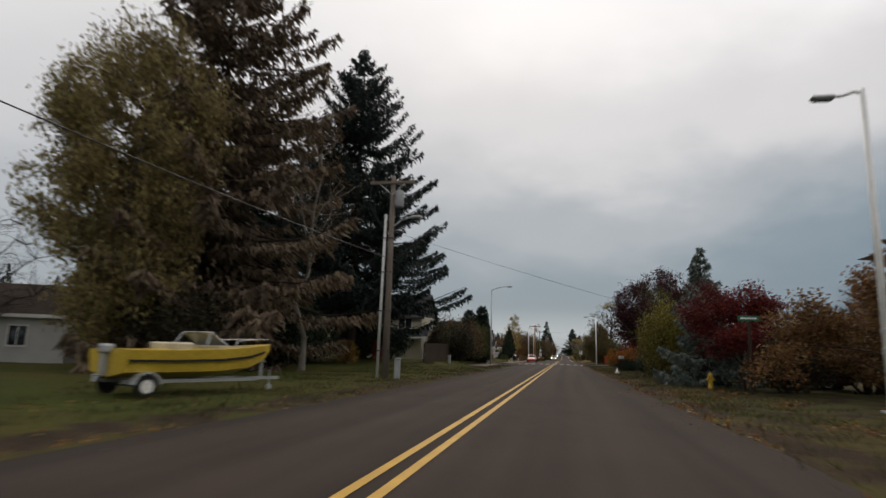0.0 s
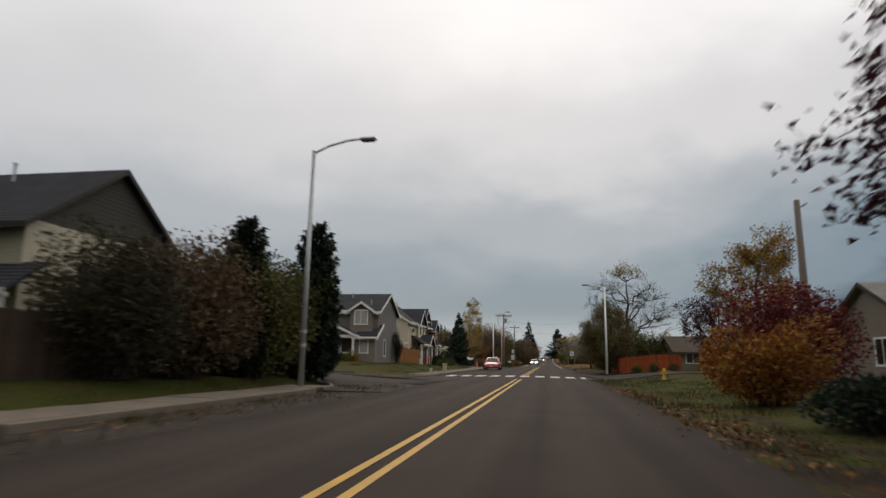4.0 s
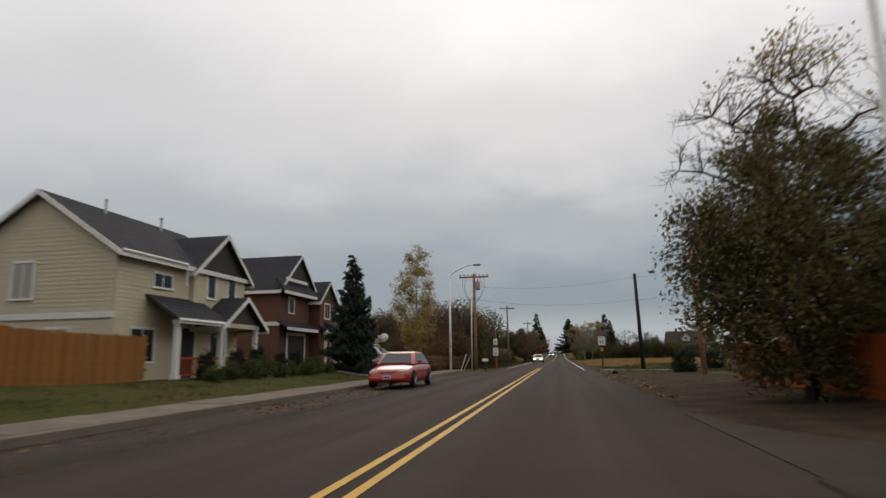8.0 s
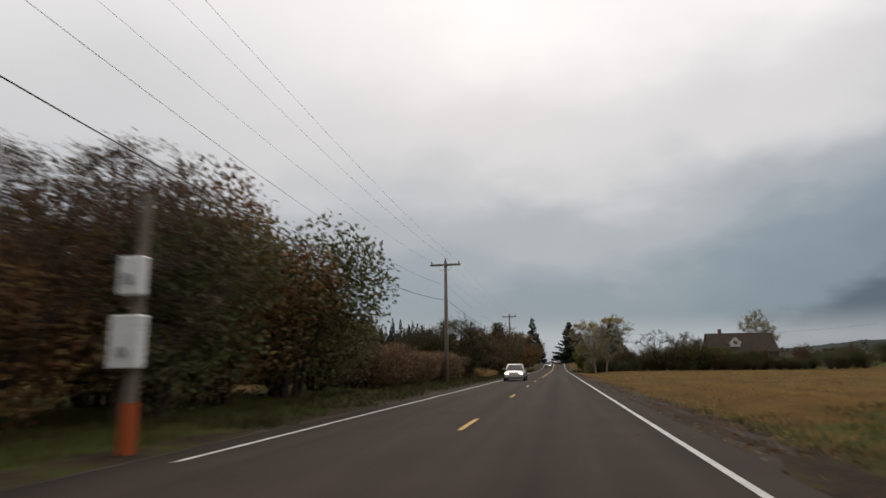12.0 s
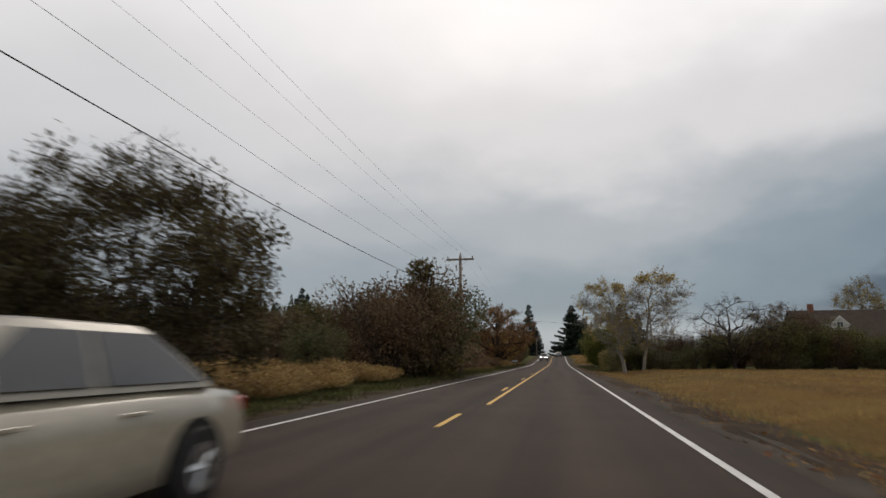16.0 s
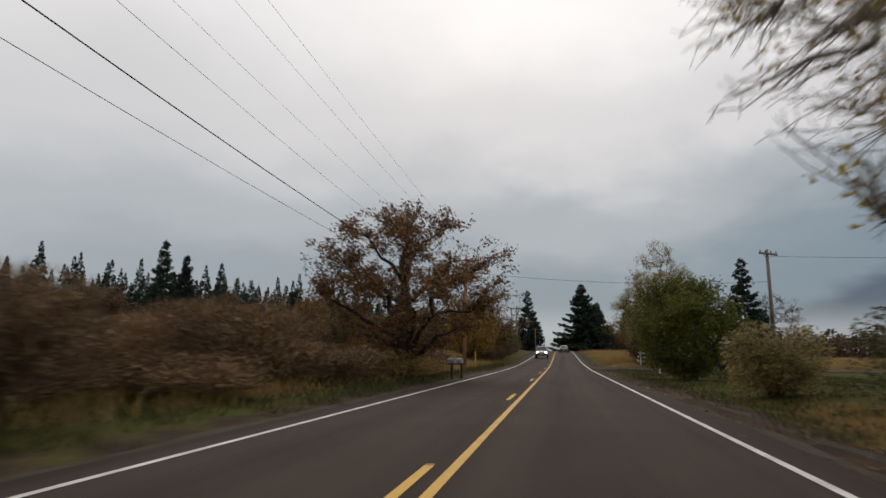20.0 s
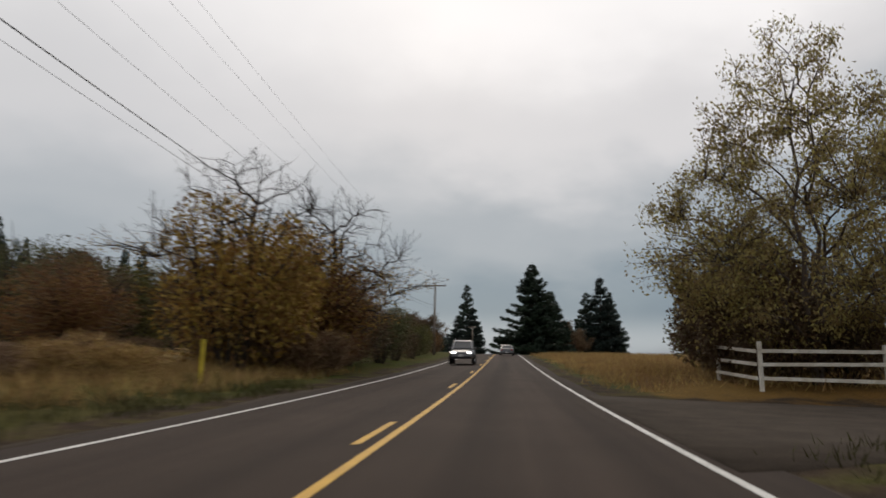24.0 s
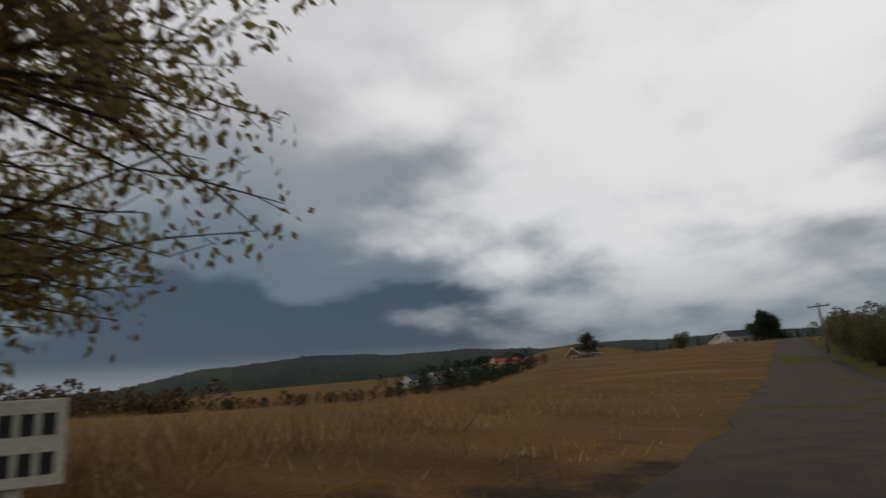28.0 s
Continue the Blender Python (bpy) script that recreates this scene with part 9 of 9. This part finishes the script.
for k, (x, y, s) in enumerate(((26, 415, (1.5, 1.5, 1.2)), (29.5, 412, (1.8, 1.8, 1.45)), (33, 418, (1.6, 1.6, 1.25)), (24, 425, 0.8))):
    plant("fir_tree", T_fir[k % 2], x, y, "dark fir in a group behind the straw field", turn=k * 33, scale=s, group="firs behind the field")
for k, (x, y, h) in enumerate(((-60, 269, 1.02), (-63, 279, 0.98), (-56, 262, 0.6), (-72, 292, 1.0), (-80, 318, 1.2), (-52, 300, 0.7))):
    plant("fir_tree", T_fir[k % 2], x, y, "dark fir rising above the western scrub", turn=k * 77, scale=(0.9, 0.9, h), group="firs west of the road")
T_round = tree_meshes(95, 9, 4.6, base=0.15, limbs=10, levels=2, up=0.3, leaves=9000, leaf=0.3, puff=0.8, leafmat=L_brown, bark=M_bark)
for k, (x, y, s) in enumerate(((15, 372, 0.9), (19, 385, 0.8), (-14, 350, 0.8), (-20, 366, 1.0), (-26, 352, 0.9), (30, 330, 0.5), (-30, 330, 1.0), (-38, 300, 1.0), (-34, 276, 0.9), (-46, 262, 1.0), (-42, 236, 0.8), (-52, 215, 0.9), (-48, 190, 0.8), (-60, 170, 0.9))):
    plant("brown_tree", T_round, x, y, "brown autumn tree in the hedgerow", turn=k * 57, scale=s, group="brown hedgerow trees")


# ---- distant woods, joined ----
def woods(name, seed, line_pts, count, hmin, hmax, depth, mat, label, spiky=True):
    rng = np.random.default_rng(seed)
    lp = np.asarray(line_pts, float)
    s = np.concatenate([[0], np.cumsum(np.linalg.norm(np.diff(lp, axis=0), axis=1))])
    V, Q = [], []
    base = 0
    for _ in range(count):
        u = rng.uniform(0, s[-1])
        x, y = np.interp(u, s, lp[:, 0]) + rng.normal() * depth, np.interp(u, s, lp[:, 1]) + rng.normal() * depth
        h = rng.uniform(hmin, hmax) * (1.25 if rng.uniform() < 0.1 else 1)
        n = 380 if spiky else 200
        f = rng.uniform(0.02, 1, n) ** 0.8
        a = rng.uniform(0, 2 * np.pi, n)
        R = h * (0.2 * (1 - f) ** 0.95 if spiky else 0.36 * np.sqrt(np.maximum(0.02, 1 - (2 * f - 0.9) ** 2)))
        rr = R * rng.uniform(0.25, 1.1, n)
        p = np.stack([x + np.cos(a) * rr, y + np.sin(a) * rr, land(x, y) + f * h], 1)
        ax = np.stack([np.cos(a), np.sin(a), np.full(n, -0.5 if spiky else 0.1)], 1) + rng.normal(size=(n, 3)) * 0.4
        v, q = leaf_arrays(p, ax, h * (0.08 * (1.15 - f) if spiky else 0.115) * rng.uniform(0.6, 1.2, n), h * (0.03 if spiky else 0.06), rng)
        V.append(v), Q.append(q + base)
        base += len(v)
        tip, tq = leaf_arrays(np.array([[x, y, float(land(x, y))]]), np.array([[0.0, 0, 1]]), h * 1.02, h * (0.014 if spiky else 0.03), rng)
        V.append(tip), Q.append(tq + base)
        base += 3
    ob = new(name, array_mesh(name, np.concatenate(V), np.concatenate(Q), mat))
    return tagged(ob, label, "woods", kind="stuff")


woods("far_woods", 1, [(-170, 60), (-130, 200), (-98, 310), (-72, 400), (-52, 490), (-38, 600)], 1250, 13, 18.5, 8, L_fir, "dark line of distant conifers beyond the west fields")
woods("far_woods", 2, [(-130, 100), (-100, 220), (-68, 340), (-34, 470)], 150, 5, 8, 7, L_brown, "brown line of distant broadleaf trees", False)
woods("far_woods", 3, [(60, 420), (120, 400), (200, 372), (265, 340)], 190, 2.5, 4.5, 5, L_darkshrub, "dark hedgerow trees beyond the east field", False)
woods("far_woods", 11, [(215, 345), (300, 400), (420, 430)], 150, 4, 7.5, 14, L_fir, "dark woods on the far slope", False)
woods("far_woods", 12, [(66, 392), (100, 402), (132, 396)], 60, 5, 9, 4, L_brown, "brown hedgerow trees round a far farm", False)
woods("far_woods", 4, [(60, 130), (110, 190), (130, 235)], 60, 3, 6, 6, L_bramble, "distant hedgerow beyond the straw field", False)
woods("far_woods", 5, [(285, 225), (310, 262), (330, 300)], 60, 5, 9, 9, L_fir, "dark conifers along the hilltop", True)
woods("far_woods", 6, [(-160, -20), (-90, -80), (-60, -130)], 60, 10, 18, 10, L_fir, "dark conifers behind the first houses", True)
woods("far_woods", 7, [(40, -90), (60, 0), (80, 60)], 70, 7, 13, 9, L_brown, "autumn trees behind the east side houses", False)
woods("far_woods", 8, [(-70, 55), (-55, 90), (-75, 130)], 50, 7, 11, 6, L_brown, "brown trees behind the estate", False)
woods("far_woods", 9, [(-60, -130), (0, -170), (80, -150)], 50, 9, 16, 10, L_fir, "dark trees behind the starting point", True)
# wooded ridges on the horizon
M_ridge = material("wooded_ridge", (0.024, 0.036, 0.034), 1.0, (0.040, 0.046, 0.034), scale=0.012, fine=0.1, bump=0, amount=0.9)
RIDGES = (("backdrop_ridge", 1500, 8, 112, 1, ((8, 0.3), (22, 1.5), (34, 2.3), (40, 3.4), (47, 4.1), (58, 3.9), (72, 3.4), (86, 3.2), (100, 2.6), (112, 0.5))), ("backdrop_ridge_near", 900, 40, 84, 2, ((40, 0.3), (50, 1.3), (62, 2.2), (70, 2.5), (84, 1.6))), ("backdrop_ridge_west", 1500, -120, -16, 3, ((-120, 1.0), (-80, 1.8), (-50, 1.6), (-30, 1.3), (-16, 0.4))))
for name, R, a0, a1, seed, prof in RIDGES:
    n = 700
    rr = np.random.default_rng(seed)
    az = np.linspace(a0, a1, n + 1)
    el = np.interp(az, [p[0] for p in prof], [p[1] for p in prof])
    hh = R * 1.16 * np.tan(np.radians(el)) * (1 + 0.03 * np.sin(az * 0.5 + seed) + 0.01 * np.sin(az * 1.3)) + np.abs(rr.normal(size=n + 1)) * R * 0.0012
    V, F = [], []
    for i in range(n + 1):
        a = radians(az[i])
        for f, lift in ((1.0, -12.0), (1.06, hh[i] * 0.5), (1.16, hh[i]), (1.5, -20.0)):
            V.append((math.sin(a) * R * f, 240 + math.cos(a) * R * f, lift))
    for i in range(n):
        for j in range(3):
            k = i * 4 + j
            F.append((k, k + 4, k + 5, k + 1))
    ob = new(name, array_mesh(name, V, F, M_ridge, smooth=True))
    tagged(ob, "dark wooded ridge on the horizon under rain cloud", "hills", kind="structure")

# ---- grass, litter, dry stalks ----
blades("verge_grass", 1, 26000, clumps(-12, -4.4, -72, 8, 900, 0.3), 0.16, 0.018, L_grass, "green verge grass with fallen leaves")
blades("verge_grass", 2, 16000, clumps(4.6, 9, -70, 24, 600, 0.3), 0.17, 0.018, L_grass, "uneven green verge grass")
blades("verge_grass", 3, 16000, clumps(-12, -7.9, 20, 80, 700, 0.3), 0.12, 0.016, L_grass, "lawn grass before the houses")
blades("verge_grass", 4, 11000, clumps(5.5, 14, 70, 100, 420, 0.3), 0.2, 0.018, L_grass, "rough green verge grass")
blades("verge_grass", 5, 34000, clumps(-8.2, -4.6, 86, 250, 1300, 0.28), 0.34, 0.02, L_grass, "long green roadside grass")
blades("verge_grass", 6, 7000, clumps(5.2, 7.4, 90, 200, 420, 0.35), 0.2, 0.018, L_drygrass, "thin dry roadside grass on the dirt verge")
blades("verge_grass", 7, 24000, clumps(5.0, 18, 196, 240, 900, 0.35), 0.24, 0.02, L_grass, "green grass beside the lane")
blades("dry_grass", 8, 66000, clumps(6.2, 34, 92, 198, 2800, 0.4), 0.22, 0.016, L_drygrass, "straw stubble of the open field")
blades("dry_grass", 9, 52000, clumps(5.6, 30, 250.5, 330, 2000, 0.45), 0.62, 0.022, L_drygrass, "tall straw-coloured grass on the bank")
blades("dry_grass", 10, 24000, clumps(-13, -6.6, 176, 262, 900, 0.4), 0.6, 0.022, L_drygrass, "tall straw-coloured roadside grass")
blades("dry_grass", 11, 30000, clumps(14, 60, 247.5, 300, 1600, 0.7), 0.24, 0.02, L_drygrass, "straw grass of the hillside field")
blades("fallen_leaves", 12, 14000, clumps(4.3, 8.5, -70, 10, 320, 0.6), 0.09, 0.07, L_fallen, "fallen orange and brown leaves on the verge", "leaves", lean=6)
blades("fallen_leaves", 13, 6000, clumps(-9, -4.2, -70, 60, 240, 0.8), 0.09, 0.07, L_fallen, "fallen brown leaves on the lawn edge", "leaves", lean=6)
blades("fallen_leaves", 14, 9000, clumps(4.1, 8, 45, 240, 320, 0.7), 0.09, 0.07, L_fallen, "fallen brown leaves along the shoulder", "leaves", lean=6)
